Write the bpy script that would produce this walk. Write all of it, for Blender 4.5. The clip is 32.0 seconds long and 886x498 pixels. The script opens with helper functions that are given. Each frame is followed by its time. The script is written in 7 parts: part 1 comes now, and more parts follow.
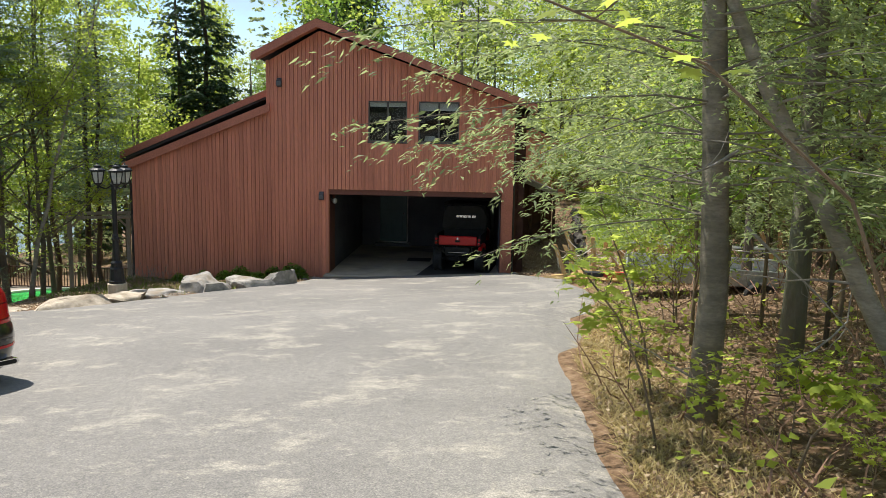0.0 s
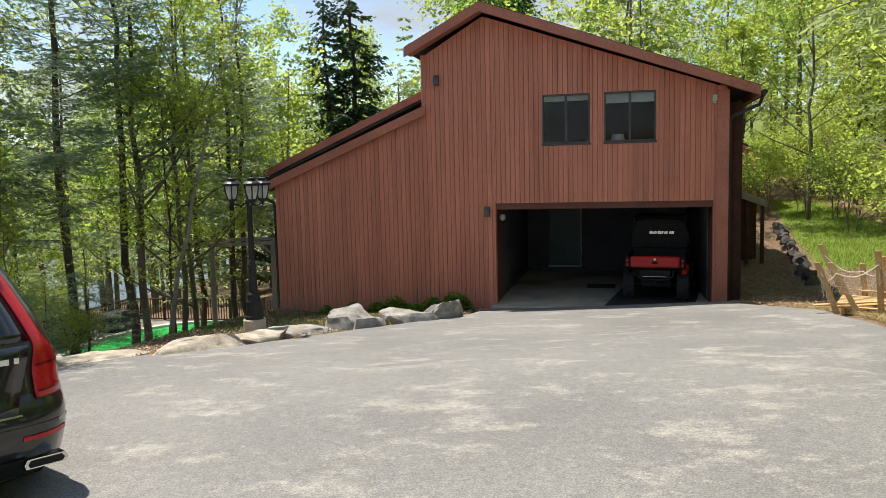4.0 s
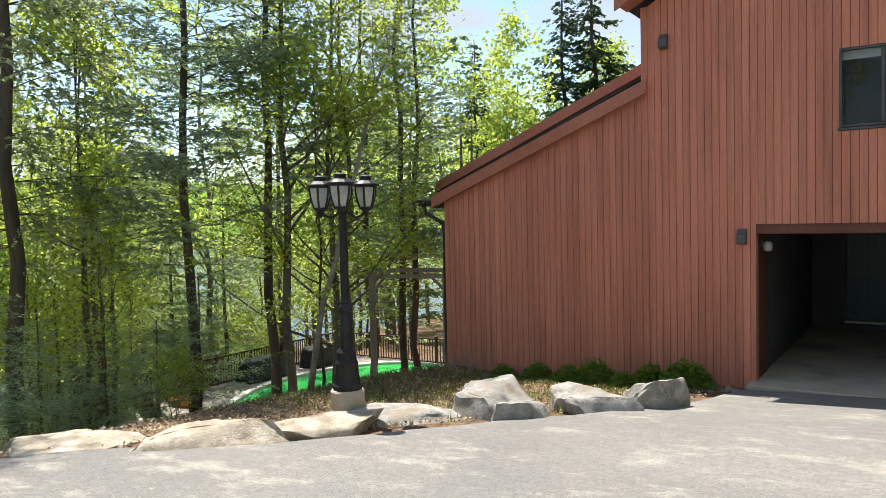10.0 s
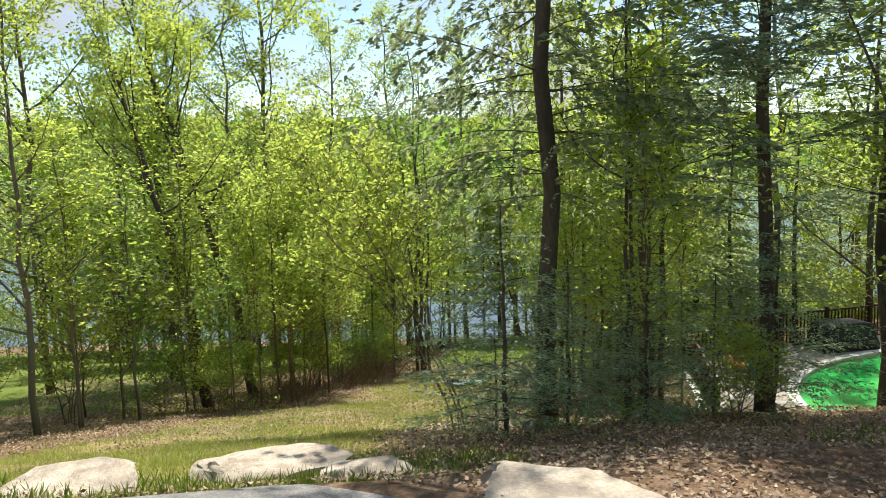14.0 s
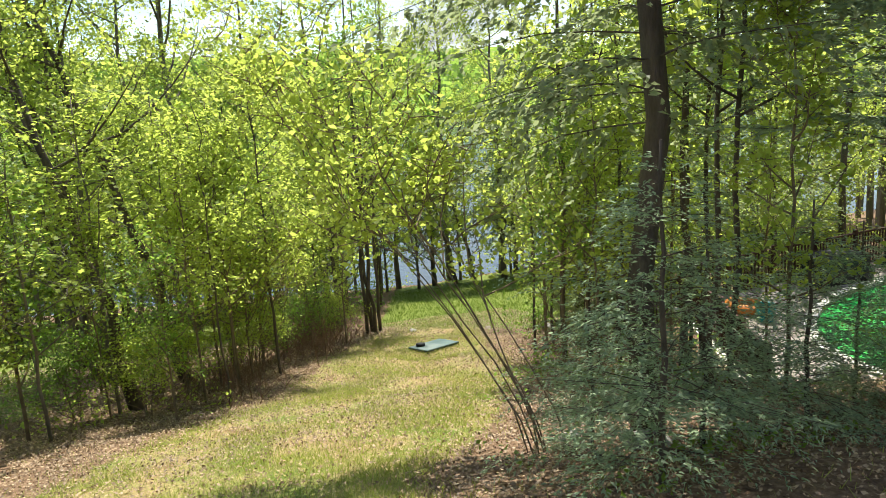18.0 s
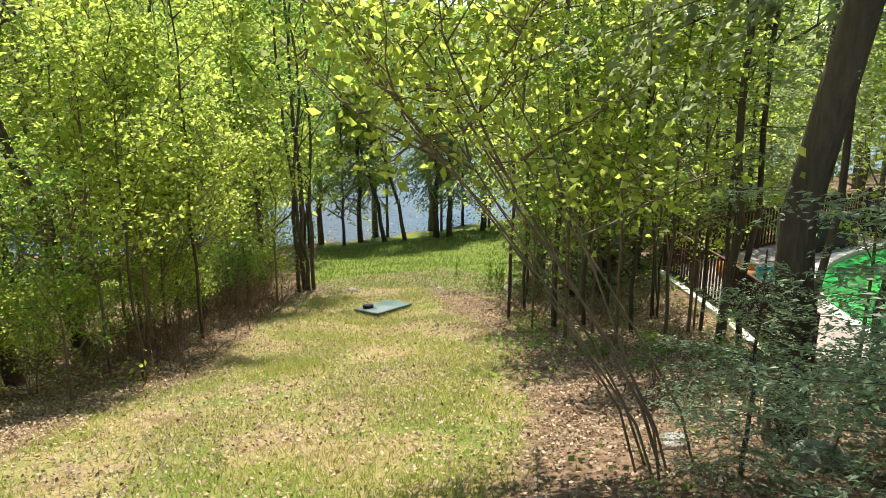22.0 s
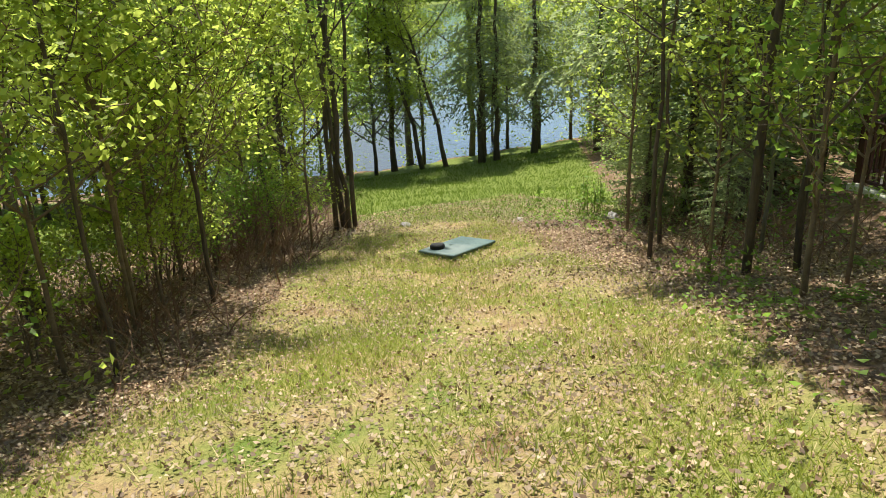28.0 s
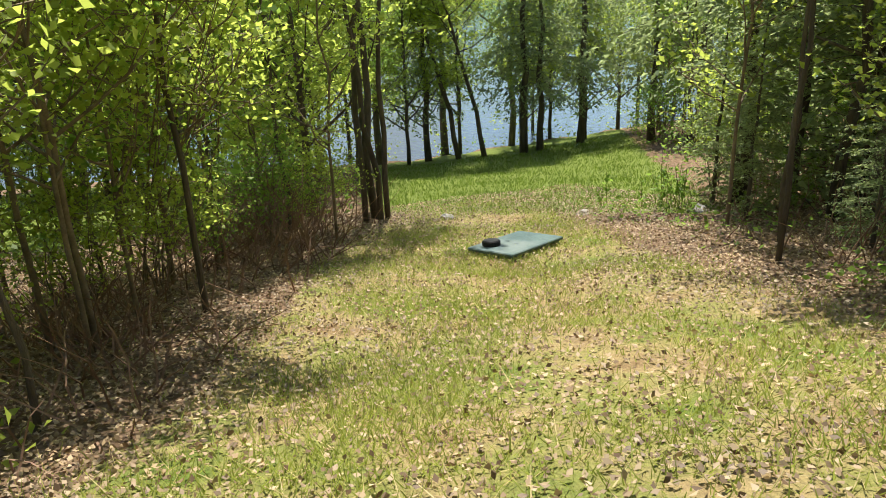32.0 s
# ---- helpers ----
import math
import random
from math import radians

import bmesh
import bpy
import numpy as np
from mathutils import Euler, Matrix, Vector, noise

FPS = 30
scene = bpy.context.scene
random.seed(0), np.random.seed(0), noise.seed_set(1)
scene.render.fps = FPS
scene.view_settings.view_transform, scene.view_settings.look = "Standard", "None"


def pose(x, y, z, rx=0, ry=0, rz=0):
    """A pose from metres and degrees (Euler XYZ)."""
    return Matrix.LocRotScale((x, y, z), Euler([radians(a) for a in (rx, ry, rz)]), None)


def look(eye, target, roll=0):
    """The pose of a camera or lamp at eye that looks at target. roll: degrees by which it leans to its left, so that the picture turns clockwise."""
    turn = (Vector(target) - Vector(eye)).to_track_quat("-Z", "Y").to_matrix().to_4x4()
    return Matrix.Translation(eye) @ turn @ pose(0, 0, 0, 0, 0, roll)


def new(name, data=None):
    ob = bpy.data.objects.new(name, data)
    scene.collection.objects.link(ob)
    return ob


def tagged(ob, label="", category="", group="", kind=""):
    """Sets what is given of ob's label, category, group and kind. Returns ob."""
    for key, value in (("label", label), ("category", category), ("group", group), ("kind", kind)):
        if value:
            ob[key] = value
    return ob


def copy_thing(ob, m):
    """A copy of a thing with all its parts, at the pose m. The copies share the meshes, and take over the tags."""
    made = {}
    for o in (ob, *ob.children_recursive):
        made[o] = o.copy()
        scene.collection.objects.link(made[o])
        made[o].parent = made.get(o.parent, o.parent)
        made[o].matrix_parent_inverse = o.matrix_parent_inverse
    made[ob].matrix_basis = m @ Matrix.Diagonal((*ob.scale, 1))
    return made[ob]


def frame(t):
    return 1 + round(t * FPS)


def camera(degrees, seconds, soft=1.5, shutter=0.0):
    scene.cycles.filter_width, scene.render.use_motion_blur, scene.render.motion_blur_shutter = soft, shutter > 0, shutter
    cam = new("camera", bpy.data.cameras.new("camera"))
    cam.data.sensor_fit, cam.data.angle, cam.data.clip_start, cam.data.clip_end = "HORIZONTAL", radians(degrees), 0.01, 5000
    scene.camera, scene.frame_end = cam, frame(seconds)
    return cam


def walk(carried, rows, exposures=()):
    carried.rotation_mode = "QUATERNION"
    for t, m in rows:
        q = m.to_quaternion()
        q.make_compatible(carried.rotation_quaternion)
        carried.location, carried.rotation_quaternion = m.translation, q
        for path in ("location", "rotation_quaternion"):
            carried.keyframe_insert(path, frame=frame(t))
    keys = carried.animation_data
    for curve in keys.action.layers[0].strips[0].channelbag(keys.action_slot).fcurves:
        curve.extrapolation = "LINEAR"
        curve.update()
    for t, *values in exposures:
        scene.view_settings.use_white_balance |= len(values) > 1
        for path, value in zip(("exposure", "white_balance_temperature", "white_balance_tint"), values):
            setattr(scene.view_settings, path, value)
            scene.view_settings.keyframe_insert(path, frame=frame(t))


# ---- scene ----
# The camera and its walk
cam = camera(61.8, 32.0, 0.5)
ROWS = [
    (0.0, 0.000, 0.000, 2.000, 2.45, -7.74, -1.07),
    (0.5, -0.245, 0.442, 1.892, 10.11, -8.50, -0.97),
    (1.0, -0.475, 0.884, 1.815, 17.09, -8.78, -0.62),
    (1.5, -0.693, 1.280, 1.751, 22.26, -8.46, -0.31),
    (2.0, -0.851, 1.701, 1.699, 25.00, -7.75, -0.06),
    (2.5, -0.982, 2.118, 1.630, 24.93, -6.78, 0.31),
    (3.0, -1.074, 2.539, 1.556, 22.62, -6.05, 0.66),
    (3.5, -1.176, 2.956, 1.492, 18.70, -5.64, 1.17),
    (4.0, -1.252, 3.416, 1.450, 13.32, -5.55, 1.34),
    (4.5, -1.318, 3.880, 1.432, 7.65, -5.67, 1.27),
    (6.5, -1.170, 5.730, 1.216, 0.93, -2.23, 1.09),
    (7.0, -1.182, 6.224, 1.151, 4.45, -0.51, 1.19),
    (7.5, -1.205, 6.714, 1.099, 8.83, 0.55, 1.21),
    (8.0, -1.245, 7.189, 1.075, 13.07, 0.67, 1.09),
    (8.5, -1.308, 7.625, 1.068, 17.38, 0.02, 0.86),
    (9.0, -1.411, 8.019, 1.050, 21.64, -0.87, 0.84),
    (9.5, -1.607, 8.409, 1.016, 26.81, -1.69, 0.94),
    (10.0, -1.860, 8.795, 0.983, 33.48, -2.33, 1.25),
    (10.5, -2.177, 9.194, 0.960, 41.51, -2.84, 1.41),
    (11.0, -2.521, 9.556, 0.947, 49.61, -3.18, 1.86),
    (11.5, -2.890, 9.890, 0.937, 56.37, -3.49, 1.85),
    (12.0, -3.242, 10.157, 0.940, 61.45, -3.79, 1.79),
    (12.5, -3.613, 10.439, 0.927, 65.46, -4.16, 1.55),
    (13.0, -4.065, 10.675, 0.876, 68.90, -4.70, 1.32),
    (13.5, -4.562, 10.850, 0.826, 71.91, -5.41, 1.58),
    (14.0, -5.090, 10.940, 0.792, 74.50, -6.29, 1.73),
    (14.5, -5.620, 10.930, 0.762, 76.39, -7.43, 1.95),
    (16.5, -7.317, 10.395, 0.809, 73.58, -9.71, 4.02),
    (17.0, -7.713, 10.334, 0.779, 71.07, -10.15, 3.91),
    (17.5, -8.092, 10.290, 0.752, 68.48, -10.73, 4.00),
    (18.0, -8.463, 10.247, 0.727, 66.01, -11.48, 3.54),
    (18.5, -8.823, 10.221, 0.704, 63.84, -12.45, 2.82),
    (19.0, -9.164, 10.232, 0.666, 61.70, -13.12, 1.77),
    (19.5, -9.480, 10.271, 0.562, 59.83, -14.19, 0.26),
    (20.0, -9.775, 10.262, 0.386, 56.79, -13.84, 0.15),
    (20.5, -10.114, 10.231, 0.234, 58.57, -13.92, 2.65),
    (21.0, -10.498, 10.211, 0.132, 58.15, -14.23, 0.73),
    (21.5, -10.896, 10.204, 0.037, 57.27, -12.82, -1.70),
    (22.0, -11.276, 10.225, -0.070, 59.15, -14.62, 0.04),
    (22.5, -11.651, 10.261, -0.178, 59.41, -17.54, 1.07),
    (23.0, -12.011, 10.328, -0.289, 58.47, -18.72, 0.26),
    (23.5, -12.349, 10.413, -0.402, 56.53, -19.65, -0.25),
    (24.0, -12.699, 10.512, -0.510, 54.15, -20.19, -0.13),
    (24.5, -13.056, 10.596, -0.618, 52.61, -20.35, 0.23),
    (26.5, -14.591, 11.074, -1.046, 49.50, -19.39, 0.37),
    (27.0, -14.930, 11.155, -1.175, 50.24, -19.19, 0.38),
    (27.5, -15.253, 11.218, -1.308, 54.50, -18.96, 0.67),
    (28.0, -15.552, 11.284, -1.434, 59.82, -19.68, 2.17),
    (28.5, -15.803, 11.376, -1.529, 60.48, -20.77, 2.46),
    (29.0, -16.055, 11.473, -1.613, 59.76, -20.51, 1.66),
    (29.5, -16.320, 11.571, -1.714, 59.83, -19.50, 1.39),
    (30.0, -16.596, 11.668, -1.831, 60.06, -19.16, 1.58),
    (30.5, -16.854, 11.748, -1.933, 60.12, -19.23, 1.77),
    (31.0, -17.097, 11.850, -2.023, 60.12, -19.60, 1.72),
    (31.5, -17.367, 11.948, -2.125, 60.15, -20.23, 1.80),
    (32.0, -17.655, 12.046, -2.208, 62.05, -19.85, 2.11),
]
walk(cam, [(t, pose(x, y, z, 90 + pitch, roll, yaw)) for t, x, y, z, yaw, pitch, roll in ROWS], [(0.0, 0.67, 6750, 10), (4.5, 0.64, 6750, 10), (8.0, 0.90, 6750, 10), (10.0, 0.98, 6750, 10), (12.0, 0.66, 6750, 10), (14.0, 0.74, 6750, 10), (17.0, 1.06, 6750, 10), (24.0, 1.04, 6750, 10), (28.0, 0.92, 6750, 10), (32.0, 0.92, 6750, 10)])

# World, sun
world = bpy.data.worlds.new("world")
scene.world = world
world.use_nodes = True
SUN = Vector((-0.39, 0.22, 0.895)).normalized()
wn, wl = world.node_tree.nodes, world.node_tree.links
sky = wn.new("ShaderNodeTexSky")
sky.sky_type, sky.sun_disc = "NISHITA", False
sky.sun_elevation = math.asin(SUN.z)
sky.sun_rotation = math.atan2(SUN.x, SUN.y)
sky.altitude, sky.dust_density, sky.ozone_density = 300, 0.05, 2.0
# scattered white clouds
wco = wn.new("ShaderNodeTexCoord")
wsep = wn.new("ShaderNodeVectorMath")
wsep.operation = "MULTIPLY"
wsep.inputs[1].default_value = (1.0, 1.0, 2.6)
cloud = wn.new("ShaderNodeTexNoise")
cloud.inputs["Scale"].default_value, cloud.inputs["Detail"].default_value, cloud.inputs["Roughness"].default_value = 3.4, 8, 0.58
cramp = wn.new("ShaderNodeValToRGB")
cramp.color_ramp.elements[0].position, cramp.color_ramp.elements[1].position = 0.45, 0.63
cmix = wn.new("ShaderNodeMixRGB")
cmix.inputs["Color2"].default_value = (3.1, 3.3, 3.6, 1)
wl.new(wco.outputs["Generated"], wsep.inputs[0])
wl.new(wsep.outputs[0], cloud.inputs["Vector"])
wl.new(cloud.outputs["Fac"], cramp.inputs["Fac"])
wl.new(cramp.outputs["Color"], cmix.inputs["Fac"])
wl.new(sky.outputs["Color"], cmix.inputs["Color1"])
wl.new(cmix.outputs["Color"], wn["Background"].inputs["Color"])
wn["Background"].inputs["Strength"].default_value = 0.122
sun = new("sun", bpy.data.lights.new("sun", "SUN"))
sun.data.energy, sun.data.angle, sun.data.color = 4.7, radians(0.53), (1.0, 0.95, 0.87)
sun.matrix_world = look(SUN * 60, (0, 0, 0))


# Materials
def mat(name, rough=0.8, metal=0.0, spec=0.5):
    m = bpy.data.materials.new(name)
    m.use_nodes = True
    b = m.node_tree.nodes["Principled BSDF"]
    b.inputs["Roughness"].default_value, b.inputs["Metallic"].default_value = rough, metal
    b.inputs["Specular IOR Level"].default_value = spec
    return m, m.node_tree.nodes, m.node_tree.links, b


def noise_node(n, l, scale, detail=6, rough=0.6, stretch=None, world_space=True):
    g = n.new("ShaderNodeNewGeometry") if world_space else n.new("ShaderNodeTexCoord")
    out = g.outputs["Position"] if world_space else g.outputs["Object"]
    if stretch:
        v = n.new("ShaderNodeVectorMath")
        v.operation = "MULTIPLY"
        v.inputs[1].default_value = stretch
        l.new(out, v.inputs[0])
        out = v.outputs[0]
    t = n.new("ShaderNodeTexNoise")
    t.inputs["Scale"].default_value, t.inputs["Detail"].default_value, t.inputs["Roughness"].default_value = scale, detail, rough
    l.new(out, t.inputs["Vector"])
    return t.outputs["Fac"]


def ramp(n, l, fac, *stops):
    r = n.new("ShaderNodeValToRGB")
    e = r.color_ramp.elements
    while len(e) < len(stops):
        e.new(0.5)
    for i, (p, c) in enumerate(stops):
        e[i].position, e[i].color = p, (*c, 1) if len(c) == 3 else c
    l.new(fac, r.inputs["Fac"])
    return r.outputs["Color"]


def mixc(n, l, fac, a, b, mode="MIX"):
    m = n.new("ShaderNodeMixRGB")
    m.blend_type = mode
    for socket, v in ((m.inputs["Fac"], fac), (m.inputs["Color1"], a), (m.inputs["Color2"], b)):
        if isinstance(v, (int, float)):
            socket.default_value = v
        elif isinstance(v, tuple):
            socket.default_value = (*v, 1)
        else:
            l.new(v, socket)
    return m.outputs["Color"]


def bump(n, l, b, fac, strength=0.4, dist=0.01):
    k = n.new("ShaderNodeBump")
    k.inputs["Strength"].default_value, k.inputs["Distance"].default_value = strength, dist
    l.new(fac, k.inputs["Height"])
    l.new(k.outputs["Normal"], b.inputs["Normal"])


def surface(name, dark, light, scale=8, rough=0.8, metal=0.0, spec=0.4, grain=60, bumps=0.3, dist=0.005, stretch=None, tint=None, per_object=0.0, world_space=True):
    """A two-scale procedural surface: broad mottling, fine grain and relief."""
    m, n, l, b = mat(name, rough, metal, spec)
    broad = noise_node(n, l, scale, 5, 0.6, stretch, world_space)
    fine = noise_node(n, l, grain, 4, 0.7, stretch, world_space)
    c = ramp(n, l, broad, (0.3, dark), (0.7, light))
    c = mixc(n, l, 0.55, c, ramp(n, l, fine, (0.3, (0.55, 0.55, 0.55)), (0.7, (1.35, 1.35, 1.35))), "MULTIPLY")
    if tint:
        c = mixc(n, l, ramp(n, l, noise_node(n, l, scale * 0.37, 4, 0.6, stretch, world_space), (0.52, (0, 0, 0)), (0.68, (1, 1, 1))), c, tint)
    if per_object:
        o = n.new("ShaderNodeObjectInfo")
        c = mixc(n, l, 1.0, c, ramp(n, l, o.outputs["Random"], (0.0, (1 - per_object,) * 3), (1.0, (1 + per_object,) * 3)), "MULTIPLY")
    l.new(c, b.inputs["Base Color"])
    if bumps:
        bump(n, l, b, fine, bumps, dist)
    return m


def leaf_material(name, dark, light, glow, share=0.45):
    """Thin leaves: matt reflection and light shining through; tone varies leaf by leaf."""
    m, n, l, b = mat(name, 0.55, 0.0, 0.3)
    g = n.new("ShaderNodeNewGeometry")
    c = ramp(n, l, g.outputs["Random Per Island"], (0.0, dark), (1.0, light))
    patch = noise_node(n, l, 0.55, 3)
    c = mixc(n, l, 0.7, c, ramp(n, l, patch, (0.3, (0.6, 0.68, 0.7)), (0.7, (1.25, 1.2, 1.0))), "MULTIPLY")
    l.new(c, b.inputs["Base Color"])
    t = n.new("ShaderNodeBsdfTranslucent")
    l.new(mixc(n, l, 0.75, c, glow), t.inputs["Color"])
    mx = n.new("ShaderNodeMixShader")
    mx.inputs["Fac"].default_value = share
    l.new(b.outputs[0], mx.inputs[1])
    l.new(t.outputs[0], mx.inputs[2])
    l.new(mx.outputs[0], n["Material Output"].inputs["Surface"])
    return m


def glass_material(name, tint, rough=0.03):
    m, n, l, b = mat(name, rough, 0.0, 0.6)
    b.inputs["Base Color"].default_value = (*tint, 1)
    b.inputs["Coat Weight"].default_value = 0.6
    return m


M = {}
M["bark_grey"] = surface("bark_grey", (0.09, 0.075, 0.06), (0.24, 0.21, 0.17), 3, 0.9, grain=26, bumps=0.9, dist=0.02, stretch=(1, 1, 0.28), tint=(0.15, 0.17, 0.11))
M["bark_dark"] = surface("bark_dark", (0.055, 0.044, 0.034), (0.15, 0.122, 0.095), 4, 0.9, grain=30, bumps=1.0, dist=0.03, stretch=(1, 1, 0.22))
M["bark_pale"] = surface("bark_pale", (0.22, 0.20, 0.16), (0.42, 0.38, 0.32), 2.2, 0.85, grain=22, bumps=0.5, dist=0.012, stretch=(1, 1, 2.6), tint=(0.16, 0.15, 0.12))
M["bark_banded"] = surface("bark_banded", (0.13, 0.115, 0.09), (0.29, 0.26, 0.21), 2.2, 0.9, grain=20, bumps=0.5, dist=0.012, stretch=(1, 1, 2.8), tint=(0.12, 0.11, 0.085))
M["twig"] = surface("twig", (0.12, 0.09, 0.06), (0.25, 0.19, 0.13), 6, 0.9, bumps=0)
M["dead_twig"] = surface("dead_twig", (0.22, 0.20, 0.18), (0.40, 0.37, 0.33), 6, 0.9, bumps=0)
M["leaf_spring"] = leaf_material("leaf_spring", (0.10, 0.17, 0.022), (0.33, 0.42, 0.08), (0.70, 0.82, 0.16), 0.60)
M["leaf_green"] = leaf_material("leaf_green", (0.05, 0.115, 0.02), (0.19, 0.31, 0.06), (0.42, 0.64, 0.11), 0.54)
M["needle"] = leaf_material("needle", (0.085, 0.135, 0.07), (0.33, 0.40, 0.20), (0.54, 0.64, 0.28), 0.52)
M["cedar_leaf"] = leaf_material("cedar_leaf", (0.07, 0.11, 0.06), (0.32, 0.37, 0.21), (0.46, 0.54, 0.27), 0.50)
M["fir_needle"] = leaf_material("fir_needle", (0.09, 0.165, 0.10), (0.38, 0.48, 0.33), (0.50, 0.66, 0.40), 0.52)
M["pine_needle"] = leaf_material("pine_needle", (0.08, 0.135, 0.09), (0.31, 0.39, 0.27), (0.44, 0.55, 0.34), 0.50)
M["leaf_litter"] = leaf_material("leaf_litter", (0.10, 0.058, 0.036), (0.52, 0.39, 0.265), (0.30, 0.18, 0.09), 0.12)
M["grass"] = leaf_material("grass", (0.17, 0.22, 0.045), (0.42, 0.44, 0.12), (0.42, 0.50, 0.09), 0.4)
M["dry_grass"] = leaf_material("dry_grass", (0.36, 0.27, 0.12), (0.60, 0.49, 0.26), (0.4, 0.33, 0.14), 0.3)
m, n, l, b = mat("asphalt", 0.93, 0, 0.3)
base = ramp(n, l, noise_node(n, l, 0.35, 6, 0.6), (0.3, (0.160, 0.157, 0.155)), (0.7, (0.225, 0.220, 0.213)))
dust = ramp(n, l, noise_node(n, l, 1.25, 12, 0.72, (1.0, 1.5, 1.0)), (0.53, (0, 0, 0)), (0.70, (1, 1, 1)))
base = mixc(n, l, dust, base, (0.36, 0.342, 0.305))
fleck = ramp(n, l, noise_node(n, l, 5.5, 9, 0.8, (1.0, 1.4, 1.0)), (0.60, (0, 0, 0)), (0.70, (0.7, 0.7, 0.7)))
base = mixc(n, l, fleck, base, (0.38, 0.362, 0.325))
stain = ramp(n, l, noise_node(n, l, 2.1, 7, 0.7), (0.62, (1, 1, 1)), (0.74, (0.62, 0.62, 0.63)))
base = mixc(n, l, 0.8, base, stain, "MULTIPLY")
chips = ramp(n, l, noise_node(n, l, 70, 3, 0.8), (0.32, (0.38, 0.38, 0.38)), (0.5, (1.0, 1.0, 1.0)), (0.66, (1.9, 1.84, 1.72)))
base = mixc(n, l, 0.6, base, chips, "MULTIPLY")
mottle = ramp(n, l, noise_node(n, l, 14, 5, 0.75), (0.3, (0.78, 0.78, 0.78)), (0.7, (1.2, 1.19, 1.16)))
base = mixc(n, l, 0.8, base, mottle, "MULTIPLY")
l.new(base, b.inputs["Base Color"])
bump(n, l, b, noise_node(n, l, 80, 3, 0.8), 0.6, 0.006)
M["asphalt"] = m
M["rock_grey"] = surface("rock_grey", (0.17, 0.165, 0.155), (0.46, 0.44, 0.41), 5.5, 0.9, grain=38, bumps=0.7, dist=0.02, tint=(0.25, 0.21, 0.16))
M["rock_tan"] = surface("rock_tan", (0.28, 0.23, 0.17), (0.60, 0.53, 0.43), 5.0, 0.9, grain=38, bumps=0.7, dist=0.02, tint=(0.24, 0.21, 0.17))
m, n, l, b = mat("siding", 0.72, 0, 0.4)
board = ramp(n, l, noise_node(n, l, 0.9, 5, 0.6, (1, 1, 0.12)), (0.3, (0.53, 0.195, 0.13)), (0.7, (0.66, 0.256, 0.172)))
streak = ramp(n, l, noise_node(n, l, 9, 5, 0.7, (1, 1, 0.035)), (0.30, (0.66, 0.64, 0.64)), (0.52, (1.0, 1.0, 1.0)), (0.72, (1.14, 1.14, 1.14)))
board = mixc(n, l, 0.8, board, streak, "MULTIPLY")
grain_l = noise_node(n, l, 60, 4, 0.7, (1, 1, 0.08))
board = mixc(n, l, 0.5, board, ramp(n, l, grain_l, (0.3, (0.7, 0.7, 0.7)), (0.7, (1.25, 1.25, 1.25))), "MULTIPLY")
info = n.new("ShaderNodeObjectInfo")
board = mixc(n, l, 1.0, board, ramp(n, l, info.outputs["Random"], (0.0, (0.90, 0.90, 0.90)), (1.0, (1.08, 1.08, 1.08))), "MULTIPLY")
l.new(board, b.inputs["Base Color"])
bump(n, l, b, grain_l, 0.3, 0.003)
M["siding"] = m
M["rock_dark"] = surface("rock_dark", (0.035, 0.032, 0.03), (0.12, 0.11, 0.10), 6, 0.92, grain=30, bumps=0.8, dist=0.02)
M["trim_red"] = surface("trim_red", (0.40, 0.145, 0.098), (0.52, 0.20, 0.138), 1.2, 0.7, grain=30, bumps=0.25, dist=0.003)
M["shingle"] = surface("shingle", (0.035, 0.032, 0.032), (0.085, 0.078, 0.075), 3, 0.95, grain=80, bumps=0.6, dist=0.006)
# trim_red at about a third: the garage opening's shade is in the colour
M["shaded_trim_red"] = surface("shaded_trim_red", (0.13, 0.05, 0.037), (0.19, 0.075, 0.055), 1.2, 0.75, grain=30, bumps=0.25, dist=0.003)
M["concrete"] = surface("concrete", (0.36, 0.31, 0.245), (0.52, 0.455, 0.365), 1.4, 0.9, grain=70, bumps=0.3, dist=0.004, tint=(0.22, 0.20, 0.18))
# bluish dark grey that carries the garage's gloom in the base colour
M["gloom_grey"] = surface("gloom_grey", (0.085, 0.085, 0.10), (0.13, 0.13, 0.15), 1.5, 0.9, bumps=0.1)
# near-black: the upper room's lack of light is put into the colour
M["unlit_room"] = surface("unlit_room", (0.012, 0.013, 0.015), (0.022, 0.022, 0.024), 1.5, 0.9, bumps=0)
M["spruce_needle"] = leaf_material("spruce_needle", (0.035, 0.07, 0.045), (0.12, 0.18, 0.10), (0.14, 0.22, 0.09), 0.35)
M["water"], _n, _l, _b = mat("water", 0.06, 0.0, 0.5)
_b.inputs["Base Color"].default_value = (0.035, 0.05, 0.06, 1)
bump(_n, _l, _b, noise_node(_n, _l, 1.6, 4, 0.6, (1.0, 1.6, 1.0)), 0.35, 0.12)


